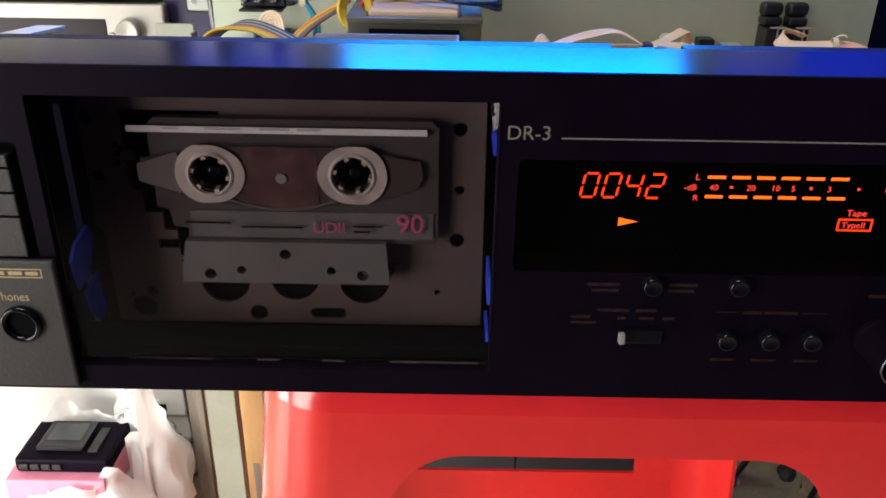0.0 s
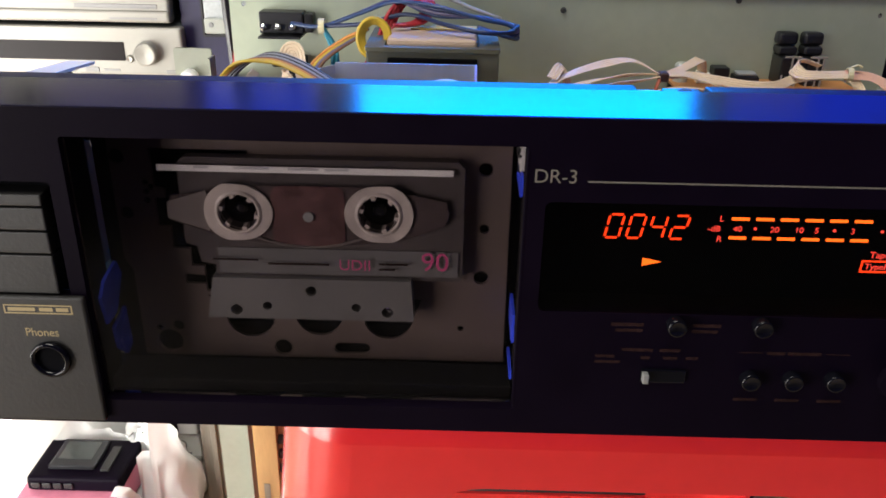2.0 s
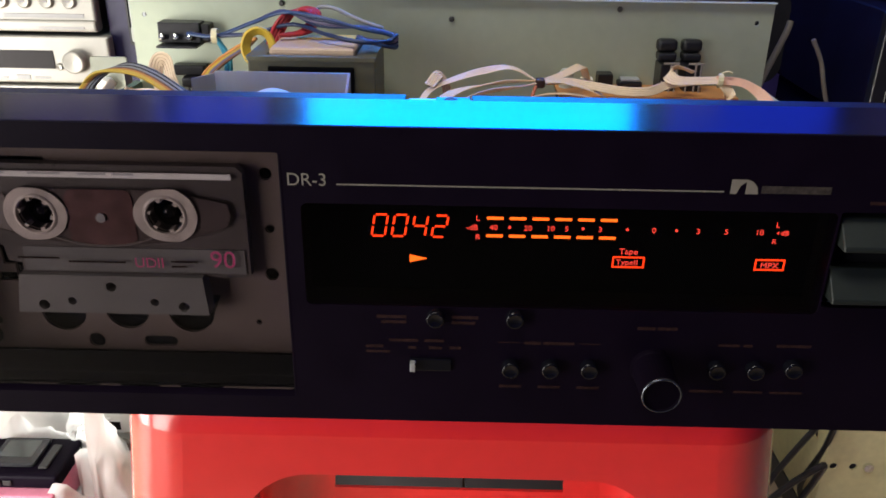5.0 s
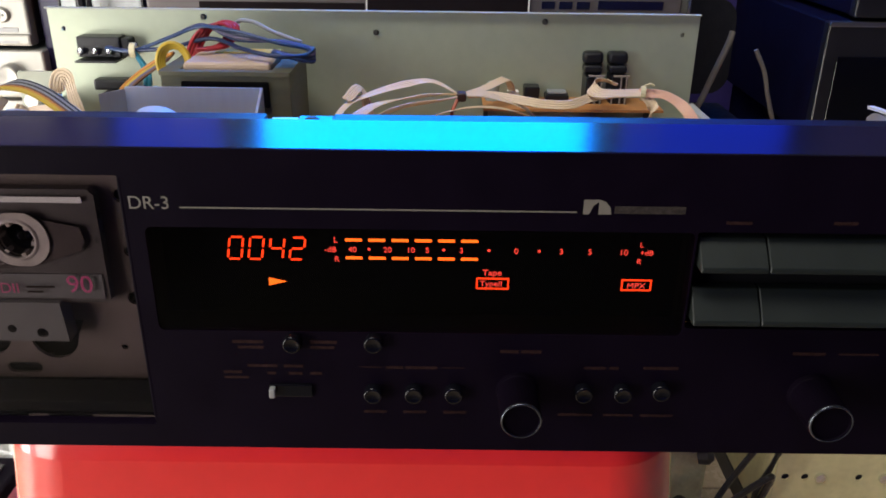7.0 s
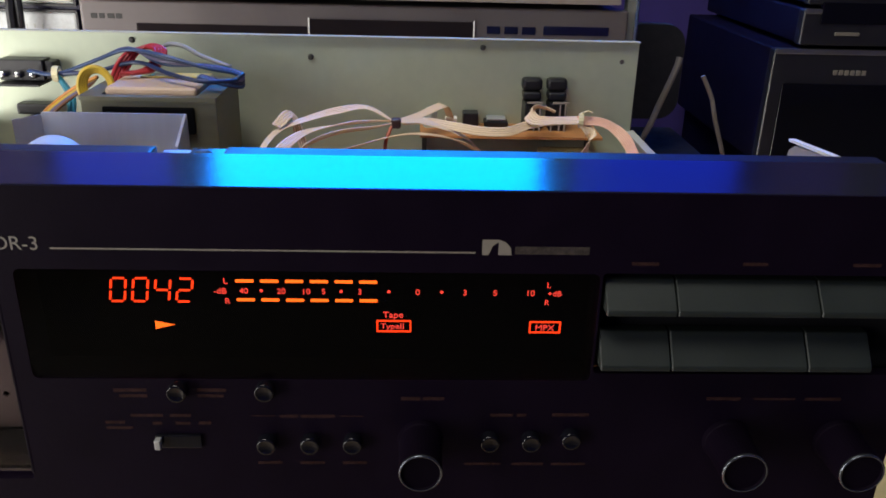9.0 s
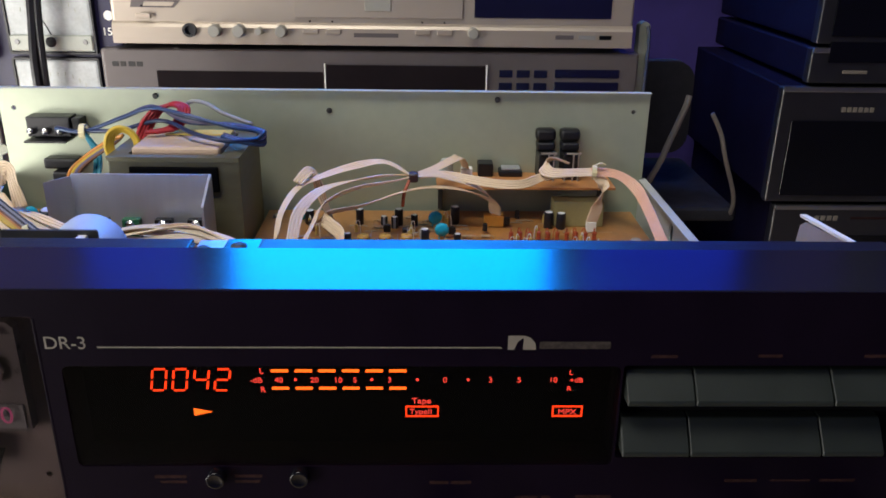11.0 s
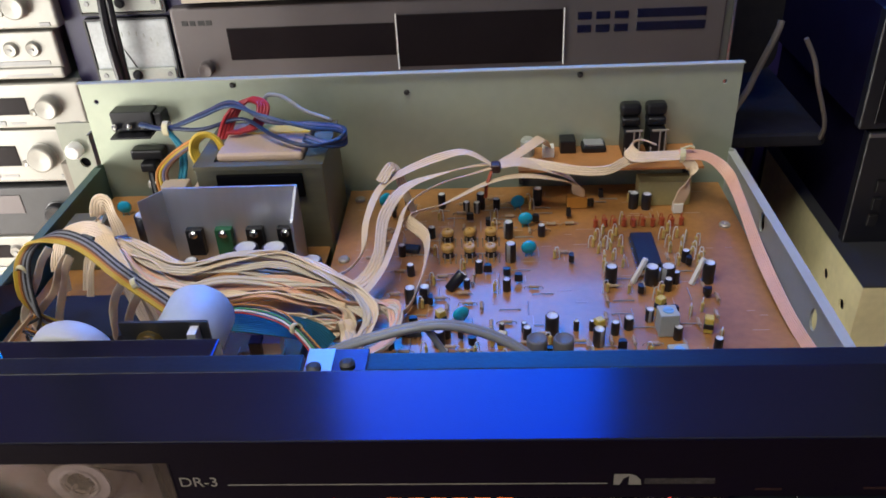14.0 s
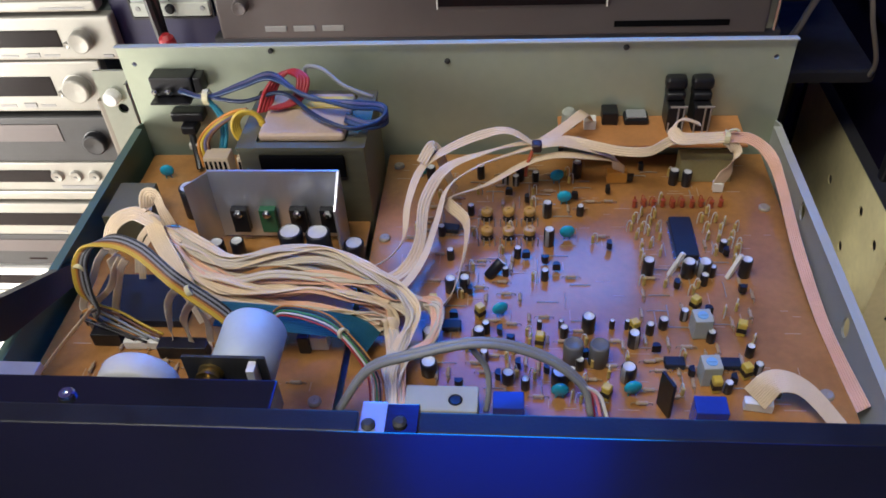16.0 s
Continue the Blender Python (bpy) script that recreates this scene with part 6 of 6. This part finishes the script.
for a, c in ((-0.1700, 0.0235), (-0.0370, 0.013), (-0.0190, 0.013), (0.0535, 0.013), (0.0715, 0.013)):
    add("key", box((a - x0, -0.0052, c), (a + 0.0125 - x0, -0.0030, c + 0.0042), 0.0006, 1), "champagne")
    add("key_dot", box((a + 0.005 - x0, -0.0038, c + 0.009), (a + 0.0065 - x0, -0.0030, c + 0.0103)), "matte")
for a0, a1, m in ((0.004, 0.040, "bronze"), (0.168, 0.183, "bronze"), (0.187, 0.201, "silver_dim"), (0.204, 0.214, "matte")):
    add("printed_bar", box((a0 - x0, -0.0038, 0.0105), (a1 - x0, -0.0034, 0.0138)), m)

u, w, h, add = hifi(-0.1970, 0.2335, 0.4885, 0.6252, 0.6850, "silver", "silver white disc player with a wide blue-black display", 0.27, "disc player")
x0 = 0.018
add("display", front_box(-0.0726 - x0, 0.1090 - x0, 0.0100, 0.0480), "screen_blue", "wide dark blue display window")
for a in (-0.0650, -0.0500, 0.0955):
    add("key", front_box(a - x0, a + 0.0070 - x0, 0.0170, 0.0235, 0.0022), "white")
add("knob", knob_mesh(0.2000 - x0, 0.0300, 0.0170, 0.010), "silver", "large round silver knob")
for a in (-0.1440, -0.1250, 0.1150, 0.1780):
    add("key", knob_mesh(a - x0, 0.0200, 0.0040, 0.003), "silver")
for a0, a1 in ((0.1180, 0.1260), (0.1410, 0.1560), (0.1590, 0.1680)):
    add("printed_bar", front_box(a0 - x0, a1 - x0, 0.0120, 0.0150, 0.0004), "matte")
panel2 = thing("grey_panel", (0.2325, 0.503, 0.4885), "pale grey rounded sheet leaning behind the player stack", "panel")
part("sheet", plate(rect(0.0085, -0.4885, 0.0175, 0.108, 0.004, 5), [], 0, 0.012), "grey_metal", panel2)
part("edge_bead", tube([(0.0165, -0.001, -0.40), (0.0165, -0.001, -0.10), (0.0165, -0.001, 0.06), (0.0165, -0.001, 0.09), (0.0158, -0.001, 0.100), (0.0142, -0.001, 0.1055)], 0.0018, 6), "chrome", panel2)

# blue television above the stack, seen only in the gloss of the deck
# the upper two screens are added to carry the blue gleam higher
for zb, hb, picture in ((0.6880, 0.450, "tv_blue"), (1.1402, 0.420, "tv_blue_dim"), (1.5622, 0.420, "tv_blue_faint")):
    tv = thing("television", (0.02, 0.80, zb), "unseen blue screen above the player stack, mirrored in the deck", "television", "blue televisions")
    part("housing", box((-0.225, 0.004, 0.0), (0.225, 0.05, hb), 0.006), "black", tv)
    part("screen", box((-0.205, 0.0, 0.022), (0.205, 0.0045, hb - 0.012), 0.001), picture, tv)
# side screens are added, unseen, to tint the ends of the gleam
for xb, wb in ((-0.310, 0.17), (0.375, 0.24)):
    tv = thing("television", (xb, 0.80, 0.6880), "unseen dark blue screen added to tint the deck's top band", "television", "blue televisions")
    part("housing", box((-wb / 2, 0.004, 0.0), (wb / 2, 0.05, 0.408), 0.006), "black", tv)
    part("screen", box((-wb / 2 + 0.015, 0.0, 0.022), (wb / 2 - 0.015, 0.0045, 0.392), 0.001), "tv_blue_dark", tv)
shelf = thing("wall_shelf", (0.02, 0.78, 0.0), "dark tall shelf frame carrying the televisions", "shelf")
for sx in (-1, 1):
    part("upright", box((sx * 0.650 - 0.012, 0.02, 0.0), (sx * 0.650 + 0.012, 0.078, 2.05)), "case", shelf)
for zb in (0.670, 1.138, 1.560):
    part("board", box((-0.6378, 0.02, zb), (0.6378, 0.078, zb + 0.002 if zb > 1 else zb + 0.018)), "case", shelf)

# amplifier with two meters behind, between the stacks
amp = thing("amplifier", (-0.2480, 0.512, 0.0), "dark navy amplifier front with two pale meters", "amplifier")
part("cabinet", box((-0.056, 0.010, 0.0), (0.056, 0.22, 0.690), 0.003), "screen_blue", amp)
part("front", box((-0.056, 0.0, 0.430), (0.056, 0.0098, 0.690), 0.002), "navy", amp)
for zb, hh in ((0.5665, 0.052), (0.505, 0.055), (0.6250, 0.055)):
    m = part("meter", box((-0.0345, -0.005, zb), (0.0345, 0.001, zb + hh), 0.002, 2), "meter", amp, "pale meter with a clear cover")
    part("cover", box((-0.0340, -0.0075, zb + 0.001), (0.0340, -0.0052, zb + 0.014), 0.001, 1), "clear_grey", m)
    part("bezel", plate(rect(-0.0362, zb - 0.0018, 0.0362, zb + hh + 0.0018, 0.002), [rect(-0.0346, zb - 0.0001, 0.0346, zb + hh + 0.0001)], -0.0060, -0.0002), "black", m)
    part("zero_screw", lathe([(0.0042, 0), (0.0042, 0.002), (0.003, 0.003), (0, 0.003)], Matrix.Translation((0.0, -0.0074, zb + 0.0085)) @ pose(0, 0, 0, 90), 16), "black", m)
    for sx in (-1, 1):
        part("cover_screw", lathe([(0.0022, 0), (0.002, 0.001), (0, 0.001)], Matrix.Translation((0.028 * sx, -0.0074, zb + 0.0085)) @ pose(0, 0, 0, 90), 10), "silver_dim", m)
    for k in range(9):
        w2 = radians(-48 + 12 * k)
        part("scale_mark", box((0.030 * math.sin(w2) - 0.0004, -0.0053, zb + 0.012 + 0.030 * math.cos(w2)), (0.030 * math.sin(w2) + 0.0004, -0.0050, zb + 0.0155 + 0.030 * math.cos(w2))), "clear_grey", m)
    part("needle", tube([(0, -0.0054, zb + 0.014), (-0.012, -0.0054, zb + 0.040)], 0.0004, 5, 1), "black", m)
part("print_dot", lathe([(0, 0), (0.004, 0), (0.004, 0.0004), (0, 0.0004)], Matrix.Translation((0.0470, 0.0, 0.5960)) @ pose(0, 0, 0, 90), 14), "white", amp)
words("150", 0.0090, amp, "white", pose(0.0400, -0.0003, 0.5800, 90), "lettering", 0.0001)
cable = thing("black_cable", (-0.254, 0.490, 0.0), "thick black cables hanging in front of the amplifier", "cable")
part("lead", tube([(0, 0, 0.72), (0.002, 0, 0.62), (-0.003, -0.002, 0.55), (0.0, 0.0, 0.46), (0.004, 0.004, 0.30), (0.01, 0.0, 0.004)], 0.0042, 8), "black", cable)
part("lead", tube([(0.008, 0.002, 0.72), (0.009, 0.0, 0.64), (0.004, -0.001, 0.57), (0.001, 0.004, 0.46), (0.01, 0.006, 0.3), (0.016, 0.0, 0.004)], 0.003, 8), "black", cable)
plug = thing("red_plug", (-0.2425, 0.470, 0.0), "red plug on a black lead between the stacks", "plug")
part("sleeve", lathe([(0, 0.478), (0.0075, 0.479), (0.0085, 0.490), (0.006, 0.505), (0.003, 0.508), (0, 0.508)], None, 14), "wire_red", plug)
part("lead", tube([(0, 0, 0.480), (0.002, 0.004, 0.40), (0, 0.0, 0.2), (0.004, 0.004, 0.003)], 0.003, 7), "black", plug)
strut = thing("metal_strut", (-0.2590, 0.400, 0.0), "grey steel strut with a white cap and a dark hole", "strut")
part("web", plate(rect(-0.016, 0.0, 0.012, 0.5150, 0.002), [ring(-0.001, 0.4823, 0.0042, 14)], 0, 0.002), "grey_metal", strut)
part("flange", box((0.0120, -0.012, 0.0), (0.0138, 0.002, 0.5100)), "grey_metal", strut)
part("cap", lathe([(0, 0), (0.0062, 0), (0.0062, 0.006), (0.005, 0.0085), (0, 0.009)], Matrix.Translation((-0.005, 0.0, 0.4940)) @ pose(0, 0, 0, 90), 18), "white", strut)
part("inner", box((-0.006, 0.0022, 0.476), (0.004, 0.004, 0.489)), "matte", strut)

# black units on the other side
for xa, z0, z1, kind in ((0.3950, 0.0, 0.215, 0), (0.3935, 0.215, 0.4270, 1), (0.3830, 0.4275, 0.5385, 2), (0.4030, 0.5390, 0.5730, 3), (0.4050, 0.5735, 0.6600, 2)):
    u, w, h, add = hifi(xa, xa + 0.27, 0.530, z0, z1, "black", "glossy black hi-fi unit in a dark stack", 0.26, "hi-fi unit", "black units stacked at the side", "navy_dark")
    e = w / 2
    part("top_trim", box((-e + 0.001, -0.0012, h - 0.004), (e - 0.001, 0.006, h + 0.0004), 0.0008, 2), "chrome_dim", u, "narrow bright trim along the top edge")
    if kind == 2:
        for i in range(6):
            add("badge_bar", front_box(-e + 0.056 + 0.0052 * i, -e + 0.060 + 0.0052 * i, h - 0.022, h - 0.0175, 0.0004), "print")
        add("slot", front_box(-e + 0.048, -e + 0.072, 0.030, 0.034, 0.0012), "print_dim")
        add("slot", front_box(-e + 0.100, -e + 0.124, 0.024, 0.026, 0.0012), "print_dim")
        add("door", front_box(-e + 0.012, -e + 0.20, 0.010, h - 0.030, 0.0015), "gloss")
    elif kind == 1:
        for i in range(4):
            add("badge_bar", front_box(-e + 0.040 + 0.006 * i, -e + 0.0445 + 0.006 * i, h - 0.015, h - 0.010, 0.0004), "print")
        add("badge_bar", front_box(-e + 0.075, -e + 0.110, h - 0.0135, h - 0.011, 0.0004), "print_dim")
        for i in range(3):
            add("key", front_box(-e + 0.018, -e + 0.026, h - 0.060 - 0.018 * i, h - 0.048 - 0.018 * i, 0.003), "key_dark")
        add("window", front_box(-e + 0.036, -e + 0.20, h - 0.075, h - 0.030, 0.0012), "gloss")
    elif kind == 3:
        add("slot", front_box(-e + 0.030, -e + 0.052, 0.012, 0.015, 0.0012), "print")
        add("emblem", front_box(-e + 0.052, -e + 0.066, 0.055, 0.062, 0.0006), "print_dim")
        add("tray", front_box(-e + 0.015, -e + 0.20, 0.022, 0.040, 0.0015), "gloss")

# chair with chrome rods
chair = thing("folding_chair", (0.3250, 0.60, 0.0), "dark folding chair with bright bent tubes", "chair")
part("seat", box((-0.060, -0.03, 0.395), (0.050, 0.16, 0.410), 0.006, 3), "greycloth", chair)
part("backrest", plate(rect(-0.055, 0.45, 0.010, 0.545, 0.02, 5), [], 0.030, 0.044), "greycloth", chair)
part("tube", tube([(-0.054, -0.028, 0.400), (-0.050, -0.040, 0.430), (-0.040, -0.05, 0.462), (-0.034, -0.05, 0.480), (-0.022, -0.05, 0.515), (-0.019, -0.048, 0.526)], 0.0030, 8), "rod", chair, "dull bent metal tube")
part("tube", tube([(0.044, -0.026, 0.400), (0.040, -0.040, 0.425), (0.022, -0.05, 0.468), (0.015, -0.05, 0.490), (0.004, -0.05, 0.510)], 0.0022, 8), "rod", chair, "dull bent metal tube")
for sx in (-0.05, 0.04):
    part("rear_leg", tube([(sx, 0.14, 0.395), (sx, 0.15, 0.2), (sx, 0.155, 0.0)], 0.006, 8), "dark_metal", chair)

# beige box on the floor
bb = thing("metal_box", (0.470, 0.455, 0.0), "beige sheet metal chassis box with screw holes", "metal box")
part("shell", plate(rect(-0.085, 0.030, 0.12, 0.310, 0.002), [ring(x, z, 0.004, 10) for x, z in ((-0.075, 0.10), (-0.055, 0.10), (0.0, 0.10), (0.05, 0.10), (-0.06, 0.20))], 0.0, 0.0015), "beige_metal", bb)
part("side", plate(rect(0.0016, 0.030, 0.290, 0.310, 0.001), [ring(y, z, 0.0055, 10) for y, z in ((0.030, 0.270), (0.090, 0.215), (0.075, 0.275), (0.16, 0.25), (0.03, 0.12))], -0.085, -0.0835, "x"), "beige_metal", bb)
part("top", box((-0.085, 0.0, 0.3102), (0.12, 0.29, 0.3115)), "case", bb)
part("core", box((-0.080, 0.004, 0.034), (0.115, 0.288, 0.307)), "case", bb)
part("base", box((-0.085, 0.0, 0.0), (0.12, 0.29, 0.028), 0.002), "case", bb)
for x, z in ((-0.040, 0.100), (0.025, 0.100)):
    part("screw", lathe([(0.0055, 0), (0.005, 0.003), (0, 0.004)], Matrix.Translation((x, 0.0, z)) @ pose(0, 0, 0, 90), 12), "chrome", bb)
for k, (x, y) in enumerate(((0.300, 0.38), (0.330, 0.43), (0.255, 0.44))):
    c = thing("black_lead", (x, y, 0.0), "loose black lead lying on the floor beside the stool", "cable", "loose leads")
    part("lead", tube([(-0.10 + 0.02 * k, 0.02, 0.004), (-0.05, -0.03, 0.03 + 0.02 * k), (0.0, 0.01, 0.10), (0.04, 0.0, 0.16 + 0.03 * k), (0.055, 0.03, 0.12), (0.05, 0.05, 0.05), (0.08, 0.06, 0.004)], 0.0032, 7), "black", c)
scrap = thing("scrap_box", (0.255, 0.500, 0.0), "open box with dark scrap parts on the floor", "box")
part("box", box((-0.065, -0.03, 0.0), (0.065, 0.0, 0.17), 0.003), "green_mess", scrap)
for k in range(9):
    x, z = rng.uniform(-0.06, 0.06), rng.uniform(0.03, 0.19)
    part("scrap", lathe([(0, 0), (0.008, 0), (0.009, 0.010), (0.004, 0.016), (0, 0.016)], pose(x, -0.028 + rng.uniform(-0.012, 0.0), z, rng.uniform(0, 90), rng.uniform(0, 90)), 10), rng.choice(("black", "dark_metal", "chrome", "wire_grey")), scrap)

# posts and bag
post = thing("wooden_post", (-0.2950, 0.455, 0.0), "grey-brown worn wooden post beside the players", "post")
part("shaft", box((-0.0185, 0.0, 0.0), (0.0035, 0.030, 0.455), 0.002), "post", post)
part("strip", box((0.0037, 0.004, 0.0), (0.0175, 0.030, 0.455), 0.001), "case", post)
part("strip", box((-0.0075, -0.0035, 0.0), (-0.0015, -0.0002, 0.455), 0.001), "post", post)
cab = thing("wooden_board", (-0.2400, 0.450, 0.0), "pale wooden board on edge with three dark screws", "board")
part("panel", box((-0.0330, 0.0, 0.0), (0.0450, 0.018, 0.440), 0.0015), "wood", cab)
part("batten", box((-0.0325, -0.010, 0.0), (0.0060, -0.0002, 0.430), 0.001), "wood", cab)
part("groove", box((-0.010, -0.0106, 0.010), (-0.004, -0.0102, 0.075)), "post", cab)
for z in (0.1240, 0.1065, 0.0885):
    part("screw", lathe([(0, 0), (0.0052, 0), (0.0045, 0.004), (0.002, 0.006), (0, 0.006)], Matrix.Translation((0.0085, -0.0003, z)) @ pose(0, 0, 0, 90), 12), "dark_metal", cab)
play = thing("cassette_player", (-0.4180, 0.4250, 0.0900), "black portable cassette player lying in a white plastic bag", "cassette player")
play.matrix_basis = pose(-0.4180, 0.4250, 0.0970) @ Matrix.Scale(0.86, 4)
part("body", box((-0.0520, -0.034, 0.0), (0.0520, 0.036, 0.019), 0.006, 4), "panel", play)
lid = part("lid", box((-0.0330, -0.020, 0.0192), (0.0200, 0.028, 0.0240), 0.004, 4), "black", play)
part("lid_window", box((-0.0260, -0.008, 0.0241), (0.0120, 0.022, 0.0246), 0.0002, 1), "gloss_clear", lid, "glossy dark window in the lid")
part("catch", box((0.026, -0.022, 0.0192), (0.036, 0.018, 0.0225), 0.001), "key_dark", play)
for i in range(4):
    part("key", box((-0.046 + 0.012 * i, -0.0362, 0.006), (-0.036 + 0.012 * i, -0.0342, 0.013), 0.001, 1), "black", play)
pb = thing("pink_box", (-0.4200, 0.4200, 0.0670), "pink and white card box under the player", "box")
part("carton", box((-0.0500, -0.034, 0.0), (0.0440, 0.036, 0.0297), 0.002), "pink_box", pb)
part("white_band", box((-0.030, -0.0348, 0.003), (0.0440, -0.0342, 0.012)), "white", pb)
film = bpy.data.materials.new("white_bag_film")
film.use_nodes = True
nt = film.node_tree
nt.nodes.clear()
o = nt.nodes.new("ShaderNodeOutputMaterial")
mix, see, bod, tra, mix2 = (nt.nodes.new("ShaderNode" + k) for k in ("MixShader", "BsdfTransparent", "BsdfPrincipled", "BsdfTranslucent", "MixShader"))
bod.inputs["Base Color"].default_value, bod.inputs["Roughness"].default_value = (0.90, 0.91, 0.90, 1), 0.35
tra.inputs["Color"].default_value = (0.85, 0.86, 0.85, 1)
mix.inputs[0].default_value, mix2.inputs[0].default_value = 0.93, 0.40
for a, c in ((see.outputs[0], mix.inputs[1]), (mix2.outputs[0], mix.inputs[2]), (bod.outputs[0], mix2.inputs[1]), (tra.outputs[0], mix2.inputs[2]), (mix.outputs[0], o.inputs[0])):
    nt.links.new(a, c)
M["film"] = film
bag = thing("plastic_bag", (-0.4150, 0.4250, 0.0), "crumpled translucent white plastic bag on the floor", "plastic bag")


def crumple(rx, ry, z0, z1, seed, gap, n=44, m=14):
    """A crumpled wall of film round an open middle."""
    b = bmesh.new()
    rows = []
    for j in range(m + 1):
        v = j / m
        row = []
        for i in range(n):
            w = 2 * math.pi * i / n
            p = Vector((math.cos(w) * 3, math.sin(w) * 3, v * 3 + seed))
            d = noise.noise(p) * 0.20 + noise.noise(p * 2.7) * 0.12 + noise.noise(p * 6) * 0.05
            k = (0.86 + 0.28 * math.sin(math.pi * min(1, v * 1.15)) + d) * (1 - gap * v * v)
            lift = (z1 - z0) * v * (1 + 0.45 * noise.noise(Vector((math.cos(w) * 1.6, math.sin(w) * 1.6, seed))))
            if math.sin(w) < -0.2:
                lift *= 0.5
            row.append(b.verts.new((rx * k * math.cos(w), ry * k * math.sin(w), z0 + lift)))
        rows.append(row)
    for r0, r1 in zip(rows, rows[1:]):
        for i in range(n):
            b.faces.new((r0[i], r0[(i + 1) % n], r1[(i + 1) % n], r1[i]))
    return b


part("outer_film", crumple(0.092, 0.062, 0.001, 0.178, 1.7, 0.20), "film", bag, smooth=True)
part("inner_film", crumple(0.072, 0.050, 0.001, 0.115, 5.1, 0.10), "film", bag, smooth=True)
b = bmesh.new()
for i in range(10):
    for j in range(26):
        a, c = i / 9 - 0.5, j / 25
        q = Vector((a * 4, c * 5, 9.3))
        b.verts.new((0.045 + a * 0.05 * (1 - 0.55 * c) + 0.012 * noise.noise(q * 1.5) + 0.02 * c, 0.030 + 0.018 * noise.noise(q) - 0.01 * c, 0.105 + 0.085 * c + 0.01 * noise.noise(q * 2)))
b.verts.ensure_lookup_table()
for i in range(9):
    for j in range(25):
        k = i * 26 + j
        b.faces.new((b.verts[k], b.verts[k + 26], b.verts[k + 27], b.verts[k + 1]))
part("bag_handle", b, "film", bag, smooth=True)
filler = part("bundle", box((-0.050, -0.034, 0.001), (0.044, 0.036, 0.0665), 0.01, 3), "meter", bag, "pale wrapped goods in the bag")
